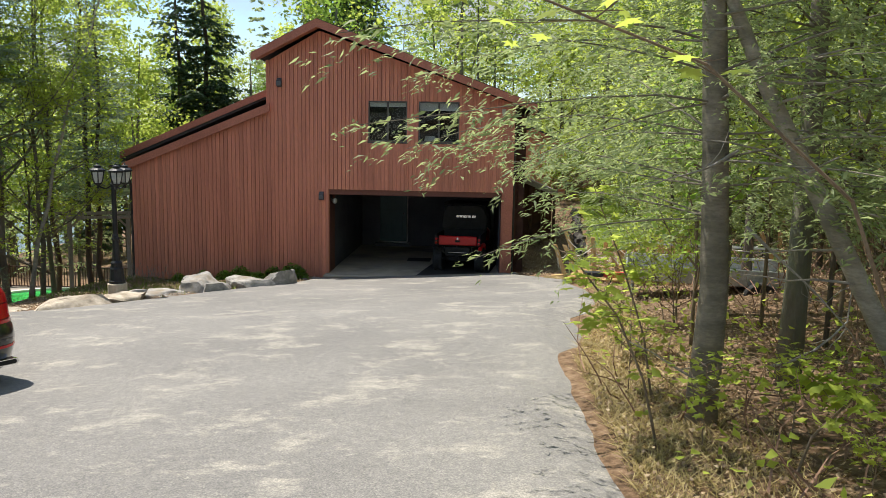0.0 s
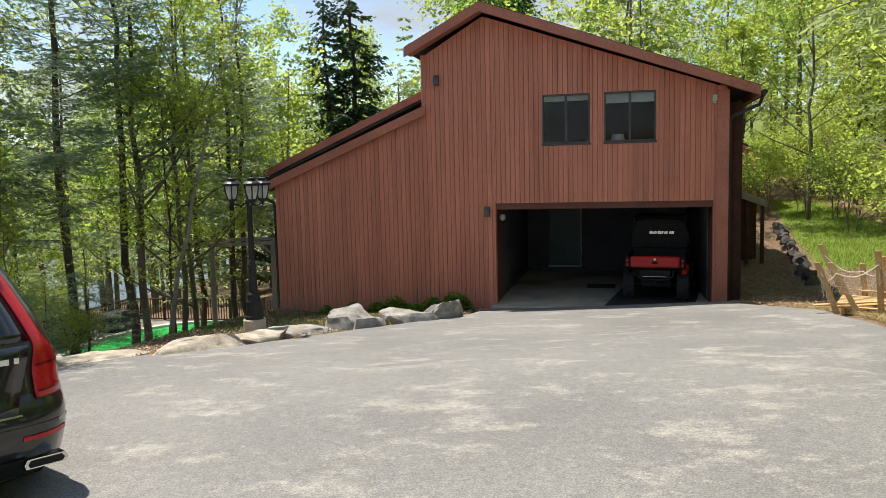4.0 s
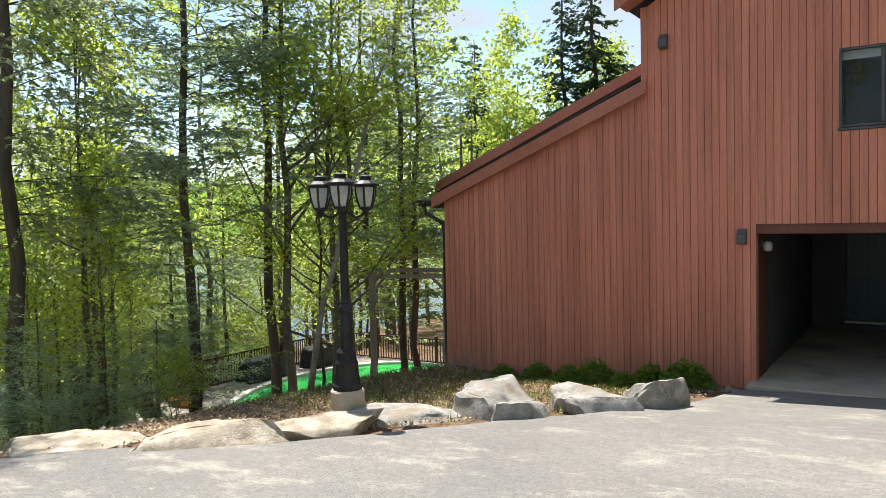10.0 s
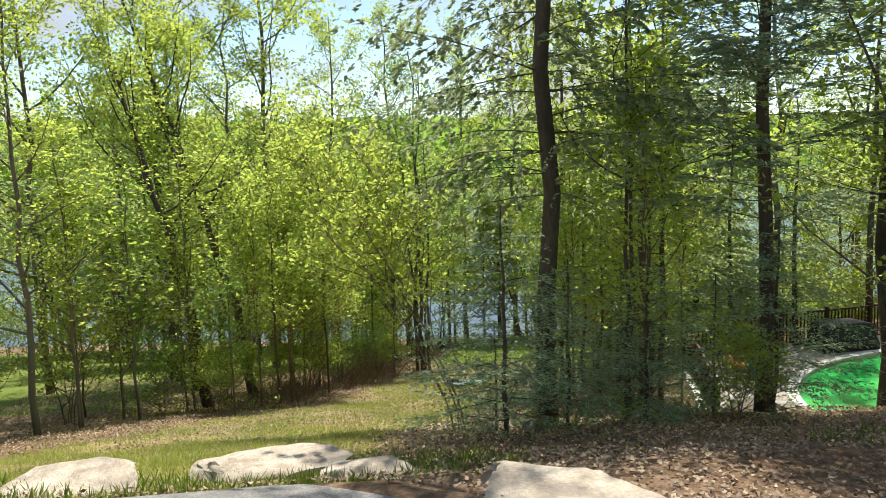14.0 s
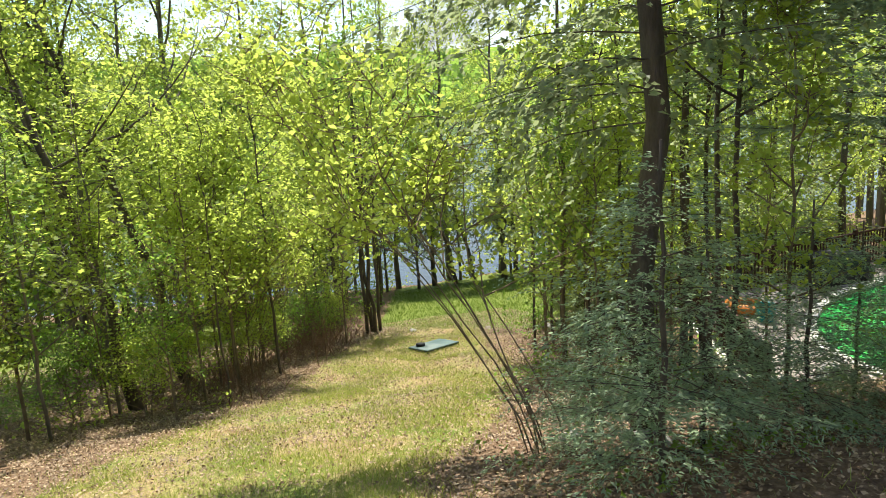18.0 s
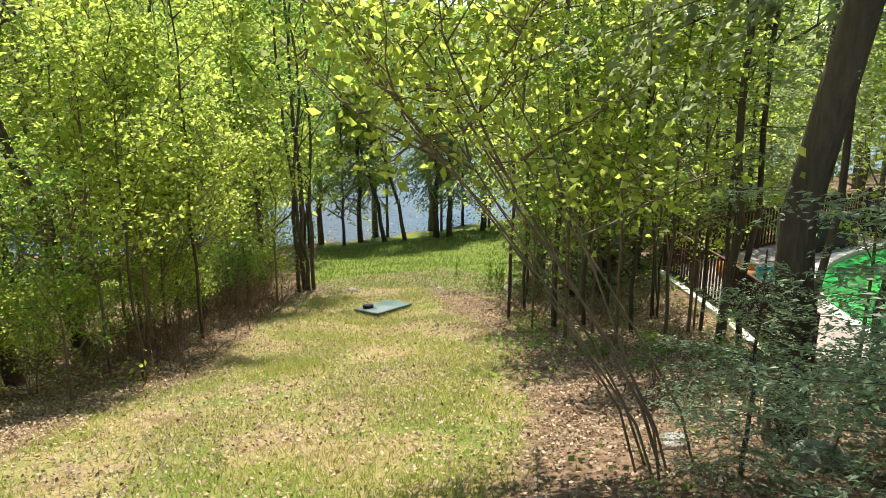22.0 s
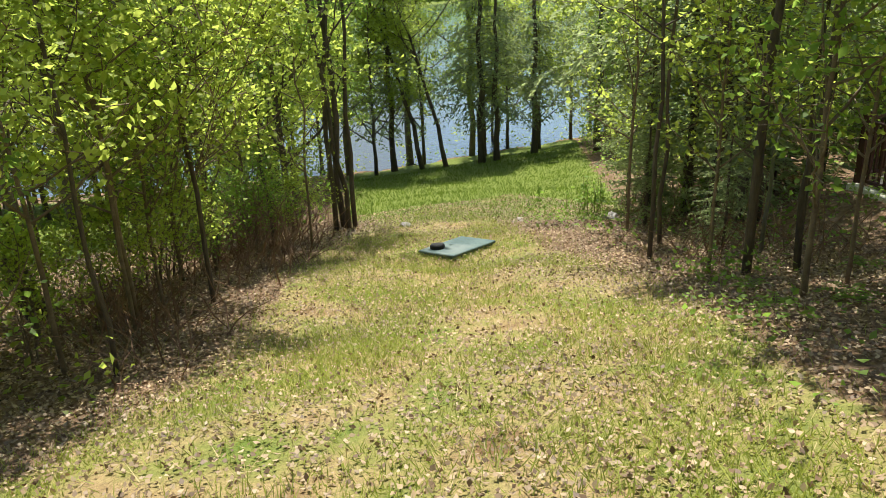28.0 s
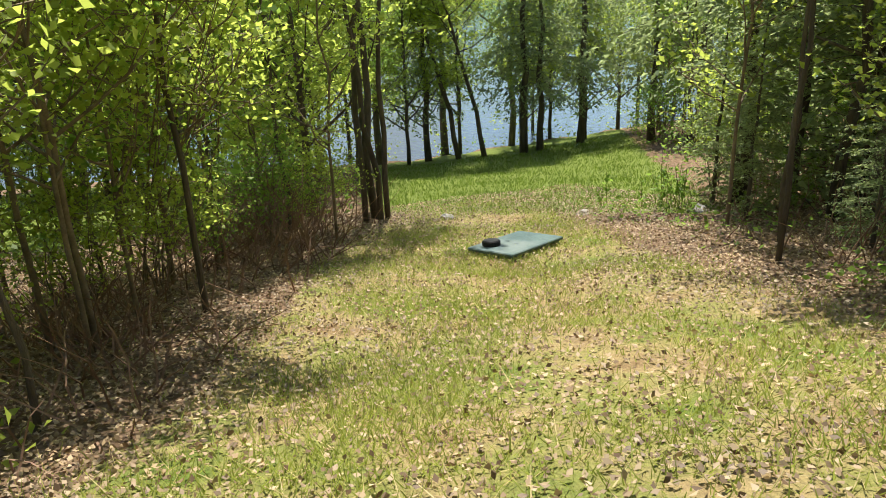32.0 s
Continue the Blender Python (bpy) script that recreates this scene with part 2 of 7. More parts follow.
# Geometry helpers
class Geo:
    """Collects vertices and faces of one mesh, with a material slot for each face."""

    def __init__(self):
        self.v, self.f, self.m = [], [], []

    def add(self, verts, faces, slot=0):
        k = len(self.v)
        self.v.extend(verts)
        self.f.extend([tuple(i + k for i in f) for f in faces])
        self.m.extend([slot] * len(faces))

    def box(self, x0, x1, y0, y1, z0, z1, slot=0, bevel=0.0):
        if bevel:
            b = min(bevel, (x1 - x0) / 2.01, (y1 - y0) / 2.01, (z1 - z0) / 2.01)
            v = []
            for z, s in ((z0, b), (z0 + b, 0), (z1 - b, 0), (z1, b)):
                v += [(x0 + s, y0 + b, z), (x0 + b, y0 + s, z), (x1 - b, y0 + s, z), (x1 - s, y0 + b, z), (x1 - s, y1 - b, z), (x1 - b, y1 - s, z), (x0 + b, y1 - s, z), (x0 + s, y1 - b, z)]
            f = [tuple(range(7, -1, -1)), tuple(range(24, 32))]
            f += [(r * 8 + i, r * 8 + (i + 1) % 8, r * 8 + 8 + (i + 1) % 8, r * 8 + 8 + i) for r in range(3) for i in range(8)]
        else:
            v = [(x, y, z) for z in (z0, z1) for x, y in ((x0, y0), (x1, y0), (x1, y1), (x0, y1))]
            f = [(3, 2, 1, 0), (4, 5, 6, 7), (0, 1, 5, 4), (1, 2, 6, 5), (2, 3, 7, 6), (3, 0, 4, 7)]
        self.add(v, f, slot)
        return self

    def prism(self, outline, axis, a, b, slot=0):
        """An outline of (u, w) pairs pushed from a to b along an axis."""
        n = len(outline)
        put = {"x": lambda u, w, d: (d, u, w), "y": lambda u, w, d: (u, d, w), "z": lambda u, w, d: (u, w, d)}[axis]
        v = [put(u, w, a) for u, w in outline] + [put(u, w, b) for u, w in outline]
        self.add(v, [tuple(range(n)), tuple(range(2 * n - 1, n - 1, -1))] + [(i, i + n, (i + 1) % n + n, (i + 1) % n) for i in range(n)], slot)
        return self

    def tube(self, path, radii, sides=8, slot=0, caps=True):
        path = [Vector(p) for p in path]
        if isinstance(radii, (int, float)):
            radii = [radii] * len(path)
        v, side = [], None
        for i, p in enumerate(path):
            d = (path[min(i + 1, len(path) - 1)] - path[max(i - 1, 0)]).normalized()
            if side is None:
                side = d.orthogonal().normalized()
            side = (side - d * side.dot(d)).normalized()
            up = d.cross(side)
            v += [p + (side * math.cos(6.28319 * k / sides) + up * math.sin(6.28319 * k / sides)) * radii[i] for k in range(sides)]
        f = [(r * sides + k, r * sides + (k + 1) % sides, r * sides + sides + (k + 1) % sides, r * sides + sides + k) for r in range(len(path) - 1) for k in range(sides)]
        if caps:
            f += [tuple(range(sides - 1, -1, -1)), tuple(range(len(v) - sides, len(v)))]
        self.add([tuple(p) for p in v], f, slot)
        return self

    def lathe(self, profile, sides=16, at=(0, 0, 0), slot=0):
        """A profile of (radius, height) pairs turned round the z axis."""
        v = [(at[0] + r * math.cos(6.28319 * k / sides), at[1] + r * math.sin(6.28319 * k / sides), at[2] + z) for r, z in profile for k in range(sides)]
        n = len(profile)
        f = [(r * sides + k, r * sides + (k + 1) % sides, r * sides + sides + (k + 1) % sides, r * sides + sides + k) for r in range(n - 1) for k in range(sides)]
        f += [tuple(range(sides - 1, -1, -1)), tuple(range((n - 1) * sides, n * sides))]
        self.add(v, f, slot)
        return self

    def mesh(self, name, *materials, smooth=False):
        me = bpy.data.meshes.new(name)
        me.from_pydata(self.v, [], self.f)
        for m in materials:
            me.materials.append(M[m] if isinstance(m, str) else m)
        if len(materials) > 1:
            me.polygons.foreach_set("material_index", self.m)
        if smooth:
            me.shade_smooth()
        me.update()
        return me


def part(name, geo, material, parent=None, label="", smooth=False, at=None):
    """Links a mesh as one object under a thing or a part."""
    me = geo if isinstance(geo, bpy.types.Mesh) else geo.mesh(name, *(material if isinstance(material, tuple) else (material,)), smooth=smooth)
    ob = new(name, me)
    if parent:
        ob.parent = parent
    if at is not None:
        ob.matrix_basis = at
    return tagged(ob, label)


def thing(name, label, category, m=None, group="", kind=""):
    ob = new(name)
    ob.empty_display_size = 0.2
    if m is not None:
        ob.matrix_basis = m
    return tagged(ob, label, category, group, kind)


def structure(name, geo, material, label, category, smooth=False):
    return tagged(part(name, geo, material, smooth=smooth), label, category, kind="structure")


def quads_mesh(name, verts, material, per=4):
    """A mesh of loose quads from an array of corner points."""
    verts = np.asarray(verts, dtype=np.float32).reshape(-1, 3)
    n = len(verts) // per
    me = bpy.data.meshes.new(name)
    me.vertices.add(len(verts))
    me.vertices.foreach_set("co", verts.ravel())
    me.loops.add(n * per)
    me.loops.foreach_set("vertex_index", np.arange(n * per, dtype=np.int32))
    me.polygons.add(n)
    me.polygons.foreach_set("loop_start", np.arange(0, n * per, per, dtype=np.int32))
    me.materials.append(M[material])
    me.update()
    me.validate()
    return me


def step(a, b, x):
    u = np.clip((x - a) / (b - a), 0, 1)
    return u * u * (3 - 2 * u)


# The lie of the land: a drive that falls to the garage, a bank that falls to the lake
BANK_X = [-900, -460, -300, -60, -48, -44, -40, -34, -29.5, -25.5, -22, -17.6, -15.5, -12.7, -9.5]
BANK_Z = [34, 26, -9, -11, -8.7, -8.1, -7.5, -6.65, -5.85, -5.2, -4.6, -3.45, -2.95, -2.1, -1.2]
DRIVE_Y = [-200, -30, -10, 0, 4, 7.5, 11, 16, 20.5, 30, 90, 200]
DRIVE_Z = [14, 3.5, 1.4, 0.33, -0.05, -0.34, -0.45, -0.95, -1.47, -1.2, 3, 14]


def ground(x, y):
    x, y = np.asarray(x, float), np.asarray(y, float)
    drive = np.interp(y, DRIVE_Y, DRIVE_Z) + 0.055 * np.minimum(x, 2)
    drive = drive + 0.35 * step(2.2, 6, x) * step(19, 10, y) + 0.09 * np.clip(x - 4, 0, 60)
    bank = np.interp(x, BANK_X, BANK_Z) - 0.055 * np.clip(y - 11, -14, 13)
    u = step(-10.5, -8.0, x)
    z = bank * (1 - u) + drive * u
    line = 19.45 - 0.51 * np.minimum(x + 16.85, 0) + 0.30 * np.clip(x + 16.85, 0, 5)
    k = step(-1.9, -0.1, y - line) * step(-23.5, -22, x) * step(-9.5, -12, x) * step(40, 34, y)
    z = z * (1 - k) - 4.5 * k
    flat_spot = step(1.9, 0.9, np.hypot(x + 25.3, y - 17.05))
    z = z * (1 - flat_spot) + flat_spot * (-5.53 + 0.09 * (x + 25.3))
    k = step(20.0, 21.5, y) * step(-11.5, -9.8, x) * step(4.5, 2.5, x) * step(34, 32, y)
    return z * (1 - k) + k * np.minimum(z, -1.75 + 0.27 * step(1.1, 1.7, x))


def gz(x, y):
    return float(ground(x, y))


def edge_left(y):
    return np.interp(y, [-40, -8, 0, 5, 9, 10, 11.3, 12.0, 12.7, 13.5, 14.6, 16.3, 17.4, 18.4, 20.7], [-4.5, -7, -9.5, -10.9, -10.6, -10.3, -9.9, -9.1, -8.35, -7.3, -6.6, -5.7, -5.0, -4.6, -4.3])


def edge_right(y):
    return np.interp(y, [-40, -8, 0, 4.3, 8, 10.5, 12, 14, 16.5, 18, 19.5, 20.7], [3, 1.2, 0.95, 1.0, 1.15, 1.7, 2.1, 2.35, 2.2, 1.7, 1.15, 1.0])


def axis_steps(lo, hi, fine, far):
    a = list(np.arange(lo, hi + fine / 2, fine))
    d, x = fine, hi
    while x < far:
        d *= 1.25
        x += d
        a.append(x)
    d, x = fine, lo
    while x > -far:
        d *= 1.25
        x -= d
        a.insert(0, x)
    return np.array(a)


gx, gy = axis_steps(-44, 12, 0.4, 900), axis_steps(-12, 42, 0.4, 900)
XX, YY = np.meshgrid(gx, gy)
ZZ = ground(XX, YY)
near = (np.abs(XX + 16) < 30) & (np.abs(YY - 14) < 30)
lump = np.array([noise.noise((x * 0.7, y * 0.7, 0.0)) * 0.06 + noise.noise((x * 2.3, y * 2.3, 4.0)) * 0.025 for x, y in zip(XX[near], YY[near])])
on_drive = (XX > edge_left(YY) + 0.1) & (XX < edge_right(YY) - 0.1) & (YY < 20.9)
flat = (XX > -10.4) & (XX < 2.4) & (YY > 20.4) & (YY < 33)
ZZ[near] += lump * (~(on_drive | flat))[near]
ZZ[on_drive] -= 0.06
ZZ[((XX + 17.2) / 3.6) ** 2 + ((YY - 26.8) / 5.0) ** 2 < 1.08] -= 0.6
terrain = Geo()
nx = len(gx)
terrain.v = list(zip(XX.ravel().tolist(), YY.ravel().tolist(), ZZ.ravel().tolist()))
terrain.f = [(r * nx + c, r * nx + c + 1, (r + 1) * nx + c + 1, (r + 1) * nx + c) for r in range(len(gy) - 1) for c in range(nx - 1)]

# soil: leaf litter in the woods, thin sunlit grass on the clearing, greener lawn by the lake
m, n, l, b = mat("soil", 0.95, 0, 0.2)
litter = ramp(n, l, noise_node(n, l, 9, 8, 0.75), (0.3, (0.05, 0.032, 0.02)), (0.5, (0.18, 0.115, 0.07)), (0.72, (0.36, 0.26, 0.175)))
turf = ramp(n, l, noise_node(n, l, 1.1, 6, 0.65), (0.32, (0.19, 0.12, 0.065)), (0.43, (0.33, 0.255, 0.13)), (0.54, (0.23, 0.23, 0.075)), (0.66, (0.12, 0.175, 0.035)))
turf = mixc(n, l, 0.6, turf, ramp(n, l, noise_node(n, l, 38, 6, 0.85), (0.33, (0.35, 0.34, 0.32)), (0.67, (1.6, 1.55, 1.45))), "MULTIPLY")
lawn = ramp(n, l, noise_node(n, l, 14, 6, 0.7), (0.3, (0.085, 0.12, 0.022)), (0.7, (0.18, 0.225, 0.045)))
at = n.new("ShaderNodeVertexColor")
at.layer_name = "cover"
sepc = n.new("ShaderNodeSeparateColor")
l.new(at.outputs["Color"], sepc.inputs[0])
edge = noise_node(n, l, 2.6, 6, 0.7)


def blurred(channel):
    a = n.new("ShaderNodeMath")
    a.operation = "ADD"
    l.new(sepc.outputs[channel], a.inputs[0])
    l.new(edge, a.inputs[1])
    return ramp(n, l, a.outputs[0], (0.92, (0, 0, 0)), (1.08, (1, 1, 1)))


l.new(mixc(n, l, blurred("Green"), mixc(n, l, blurred("Red"), litter, turf), lawn), b.inputs["Base Color"])
bump(n, l, b, noise_node(n, l, 24, 6, 0.75), 0.8, 0.03)
M["soil"] = m


def clearing(x, y):
    """How grassy the ground is: the open strip that runs down the bank, 0 to 1."""
    lo = np.interp(x, [-31, -26, -22.5, -18.9, -15, -11], [18.2, 14.6, 12.7, 10.0, 7.6, 6.6])
    hi = np.interp(x, [-31, -26, -20.5, -16.5, -14.4, -11], [20, 18.8, 16.9, 14.4, 12.4, 12.0])
    return step(-0.5, 0.7, y - lo) * step(-0.5, 0.7, hi - y) * step(-10.2, -11.2, x) * step(-31, -28, x)


def lakeside(x, y):
    """The green lawn between the hatch and the shore."""
    a = step(-0.4, 0.6, -29.6 + (y - 17.4) * 1.33 - x) * step(-0.5, 0.8, y - 16.8 - (-29.8 - x) * 0.42) * step(-0.6, 1.0, 21.2 + (-25.4 - x) * 0.75 - y) * step(-44, -42, x)
    near_shore = step(-30.2, -31.6, x) * step(16.5, 14.0, y) * step(-46, -43, x) * step(-8, -4, y)
    return np.maximum(a, np.maximum(near_shore, step(-22.5, -25, x) * step(9.0, 7.6, y) * step(-46, -43, x) * step(-8, -4, y)))


def north_lawn(x, y):
    return step(3.7, 4.3, x - 0.1 * (y - 24)) * step(8.6, 6.8, x) * step(23.5, 25.5, y) * step(44, 38, y)


land = terrain.mesh("ground", "soil", smooth=True)
cover = land.color_attributes.new("cover", "FLOAT_COLOR", "POINT")
cols = np.zeros((len(terrain.v), 4), np.float32)
cols[:, 0] = clearing(XX, YY).ravel()
cols[:, 1] = np.maximum(lakeside(XX, YY), north_lawn(XX, YY)).ravel()
cols[:, 1] = np.maximum(cols[:, 1], (step(-200, -260, XX) + step(70, 110, YY)).clip(0, 1).ravel())
cols[:, 3] = 1
cover.data.foreach_set("color", cols.ravel())
tagged(new("ground", land), "sloping ground with dead leaves, thin grass and bare soil", "ground", kind="structure")

lake = Geo()
lake.add([(-900, -900, -8.7), (-30, -900, -8.7), (-30, 900, -8.7), (-900, 900, -8.7)], [(0, 1, 2, 3)])
structure("water", lake, "water", "rippled blue-grey lake below the bank", "lake")

drive = Geo()
rows_y = np.concatenate([np.arange(-40, -4, 1.0), np.arange(-4, 20.9, 0.25)])
for y in rows_y:
    xl, xr = float(edge_left(y)), float(edge_right(y))
    xl += 0.10 * noise.noise((0, y * 1.3, 1)) + 0.04 * noise.noise((0, y * 5, 1))
    xr += 0.10 * noise.noise((5, y * 1.3, 1)) + 0.05 * noise.noise((5, y * 5, 1))
    for i in range(33):
        x = xl + (xr - xl) * i / 32
        z = gz(x, y) + 0.012 * noise.noise((x * 0.8, y * 0.8, 0)) + (0.03 if 0 < i < 32 else -0.06)
        drive.v.append((x, y, z))
drive.f = [(r * 33 + c, r * 33 + c + 1, (r + 1) * 33 + c + 1, (r + 1) * 33 + c) for r in range(len(rows_y) - 1) for c in range(32)]
structure("road", drive, "asphalt", "weathered grey asphalt driveway with pale dusty patches", "driveway", smooth=True)


# The house: a red-brown board-sided chalet with an open garage
F = 20.77
XL, XR, BASE = -9.75, 1.06, -1.62
G0, G1, GT = -4.10, 0.78, 0.82
WINDOWS = ((-2.98, -1.90), (-1.58, -0.45))
W0, W1 = 2.16, 3.27


def eave(x):
    if x < -5.8:
        return 1.36 + (x - XL) * 0.412
    return 4.30 + (x + 5.8) * 0.58 if x < -4.35 else 5.14 - (x + 4.35) * 0.352


house = thing("house", "red-brown board-sided house with an open garage and a steep roof", "house", kind="")
front = part("wall", Geo().box(0, 0.1, 0, 0.1, -0.1, 0), "gloom_grey", house)
panels = []
marks = sorted({XL, -5.8, -5.79, -4.35, G0, G1, XR, *[x for w in WINDOWS for x in w]})
for a, b2 in zip(marks, marks[1:]):
    mid = (a + b2) / 2
    spans = [(-2.6 if mid < G0 else BASE, None)]
    if G0 < mid < G1:
        spans = [(GT, None)]
    if any(w[0] < mid < w[1] for w in WINDOWS):
        spans = [(GT, W0), (W1, None)]
    for lo, hi in spans:
        ta, tb = (eave(a + 0.001), eave(b2 - 0.001)) if hi is None else (hi, hi)
        panels.append(Geo().prism([(a, lo), (b2, lo), (b2, tb), (a, ta)], "y", F + 0.03, F + 0.18))
front.data = panels[0].mesh("wall", "siding")
for panel in panels[1:]:
    part("wall_panel", panel, "siding", front)
front["label"] = "front wall of vertical red-brown boards"
board_w = 0.112
count = int(round((XR - XL) / board_w))
board_w = (XR - XL) / count
rng = random.Random(5)
stops = [XL + i * board_w for i in range(count + 1)]
for i in range(count):
    inner = sorted(x for w in ((G0, G1), *WINDOWS) for x in w if stops[i] + 0.03 < x < stops[i + 1] - 0.03)
    cuts = [stops[i] + 0.0022, *inner, stops[i + 1] - 0.0022]
    for a, b2 in zip(cuts, cuts[1:]):
        mid = (a + b2) / 2
        blocks = [(-2.5 if mid < G0 else BASE, None)]
        if G0 < mid < G1:
            blocks = [(GT - 0.02, None)]
            if any(w[0] < mid < w[1] for w in WINDOWS):
                blocks = [(GT - 0.02, W0 - 0.03), (W1 + 0.004, None)]
        for lo, hi in blocks:
            g = Geo()
            y0 = F - 0.004 * rng.random()
            ta, tb = (eave(a), eave(b2)) if hi is None else (hi, hi)
            if a < -5.8 < b2:
                ta = tb
            g.add([(a, y0 + 0.006, lo), (a + 0.005, y0, lo), (b2 - 0.005, y0, lo), (b2, y0 + 0.006, lo), (b2, F + 0.028, lo), (a, F + 0.028, lo),
                   (a, y0 + 0.006, ta), (a + 0.005, y0, ta), (b2 - 0.005, y0, tb), (b2, y0 + 0.006, tb), (b2, F + 0.028, tb), (a, F + 0.028, ta)],
                  [(5, 4, 3, 2, 1, 0), (6, 7, 8, 9, 10, 11)] + [(k, (k + 1) % 6, (k + 1) % 6 + 6, k + 6) for k in range(6)])
            part("board", g, "siding", front)

# other walls, floor and ceiling of the garage
part("wall", Geo().box(XR - 0.15, XR, F + 0.18, 32.5, -2.2, 3.34), "siding", house, "north side wall of red-brown boards")
for k in range(24):
    y = F + 0.25 + k * 0.5
    part("board", Geo().box(XR + 0.001, XR + 0.022, y, y + 0.47, -2.2, 3.15), "siding", house.children[-1] if house.children[-1].name.startswith("wall") else None)
side = part("wall", Geo().prism([(F + 0.18, -2.8), (32.5, -2.8), (32.5, 1.36), (F + 0.18, 1.36)], "x", XL, XL + 0.15), "siding", house, "lake side wall of dark red-brown boards")
part("wall", Geo().prism([(F + 0.18, 2.9), (32.5, 2.9), (32.5, 4.3), (F + 0.18, 4.3)], "x", -5.8, -5.65), "siding", house, "upper side wall above the lean-to roof")
part("wall", Geo().prism([(XL, -2.8), (XR, -2.8), (XR, 3.2), (-4.35, 5.1), (-5.8, 4.3), (-5.8, 2.9), (XL, 1.36)], "y", 32.5, 32.65), "siding", house, "rear wall")
part("wall", Geo().box(G0 - 0.12, G0, F + 0.18, F + 0.95, BASE, GT), "shaded_trim_red", house, "garage jamb in red-brown trim colour darkened for shade")
part("wall", Geo().box(G0 - 0.14, G0 - 0.02, F + 0.95, 27.2, BASE, 0.98), "gloom_grey", house, "inner garage wall with the gloom painted into its grey")
part("wall", Geo().box(XR - 0.30, XR - 0.16, F + 0.95, 27.2, BASE, 0.98), "gloom_grey", house, "inner garage wall with the gloom painted into its grey")
part("wall", Geo().box(G1, G1 + 0.13, F + 0.18, F + 0.95, BASE, GT), "shaded_trim_red", house, "garage jamb in red-brown trim colour darkened for shade")
part("wall", Geo().box(G0 - 0.02, XR - 0.30, 27.2, 27.35, BASE, 0.98), "gloom_grey", house, "rear garage wall with the gloom painted into its grey")
part("ceiling", Geo().box(G0 - 0.14, XR - 0.16, F + 0.18, 27.35, 0.99, 1.1), "gloom_grey", house, "garage ceiling with the gloom painted into its grey")
part("header", Geo().box(G0 + 0.001, G1 - 0.001, F + 0.035, F + 0.17, GT - 0.17, GT - 0.001, bevel=0.01), "shaded_trim_red", house, "header beam over the garage in red-brown darkened for shade")
part("floor", Geo().box(G0 - 0.1, XR - 0.2, F - 0.30, 27.2, BASE - 0.2, BASE + 0.02, bevel=0.02), "concrete", house, "stained concrete garage floor")
part("corner_post", Geo().box(G1 + 0.05, XR + 0.03, F - 0.03, F - 0.008, BASE, 3.2, bevel=0.006), "trim_red", house, "red-brown corner board")

# roofs, with fascia boards
roof = part("roof", Geo().prism([(-6.15, 4.40), (-4.35, 5.32), (1.66, 3.16), (1.66, 3.24), (-4.35, 5.42), (-6.15, 4.50)], "y", F - 0.34, 33.0), "shingle", house, "dark shingled gable roof")
for pts, nm in ((((-6.15, 4.26), (-4.35, 5.18), (-4.35, 5.40), (-6.15, 4.48)), "fascia"), (((-4.35, 5.18), (1.66, 3.02), (1.66, 3.22), (-4.35, 5.40)), "fascia")):
    part(nm, Geo().prism(list(pts), "y", F - 0.385, F - 0.345), "trim_red", roof, "weathered red-brown fascia board")
part("soffit", Geo().prism([(-6.1, 4.33), (-4.35, 5.23), (1.62, 3.09), (1.62, 3.11), (-4.35, 5.26), (-6.1, 4.36)], "y", F - 0.33, F + 0.1), "trim_red", roof)
part("fascia", Geo().box(1.625, 1.665, F - 0.34, 33, 3.0, 3.2), "trim_red", roof)
lean = part("roof", Geo().prism([(-10.35, 1.44), (-5.82, 3.40), (-5.82, 3.55), (-10.35, 1.60)], "y", F + 0.62, 33.0), "shingle", house, "dark lean-to roof sloping to the lake")
part("fascia", Geo().prism([(-10.35, 1.53), (-5.80, 3.47), (-5.80, 3.66), (-10.35, 1.72)], "y", F + 0.58, F + 0.62), "trim_red", lean, "red-brown fascia of the upper lean-to roof edge")
cap = part("roof", Geo().prism([(-10.0, 1.20), (-5.81, 2.94), (-5.81, 3.0), (-10.0, 1.27)], "y", F - 0.10, F + 0.6), "shingle", house, "dark roof edge behind the lower fascia")
part("fascia", Geo().prism([(-9.95, 1.20), (-5.72, 2.94), (-5.72, 3.16), (-9.95, 1.42)], "y", F - 0.15, F - 0.10), "trim_red", cap, "weathered red-brown lower fascia board")
part("gutter", Geo().tube([(-10.30, F - 0.1, 1.30), (-10.30, 33, 1.24)], 0.06, 8), "shingle", house, "dark gutter along the lean-to eave")
part("gutter", Geo().tube([(1.74, F - 0.35, 3.08), (1.74, 33, 3.02)], 0.065, 8), "shingle", house, "dark gutter along the eave")
part("downspout", Geo().tube([(1.74, F - 0.2, 3.05), (1.68, F - 0.12, 2.85), (1.15, F + 0.12, 2.62), (1.12, F + 0.15, 2.4), (1.12, F + 0.15, -1.6)], 0.04, 8), "shingle", house, "dark downspout bent round the corner")
part("downspout", Geo().tube([(-10.30, F + 0.1, 1.28), (-10.25, F + 0.1, 1.1), (-9.85, F + 0.1, 0.9), (-9.82, F + 0.1, 0.7), (-9.82, F + 0.1, -2.2)], 0.04, 8), "shingle", house, "dark downspout bent round the corner")
part("chimney", Geo().lathe([(0.09, 0), (0.09, 0.5), (0.13, 0.52), (0.13, 0.66), (0.15, 0.68), (0.02, 0.74)], 12, (-5.5, 25.0, 4.6)), "shingle", house, "black metal flue pipe")

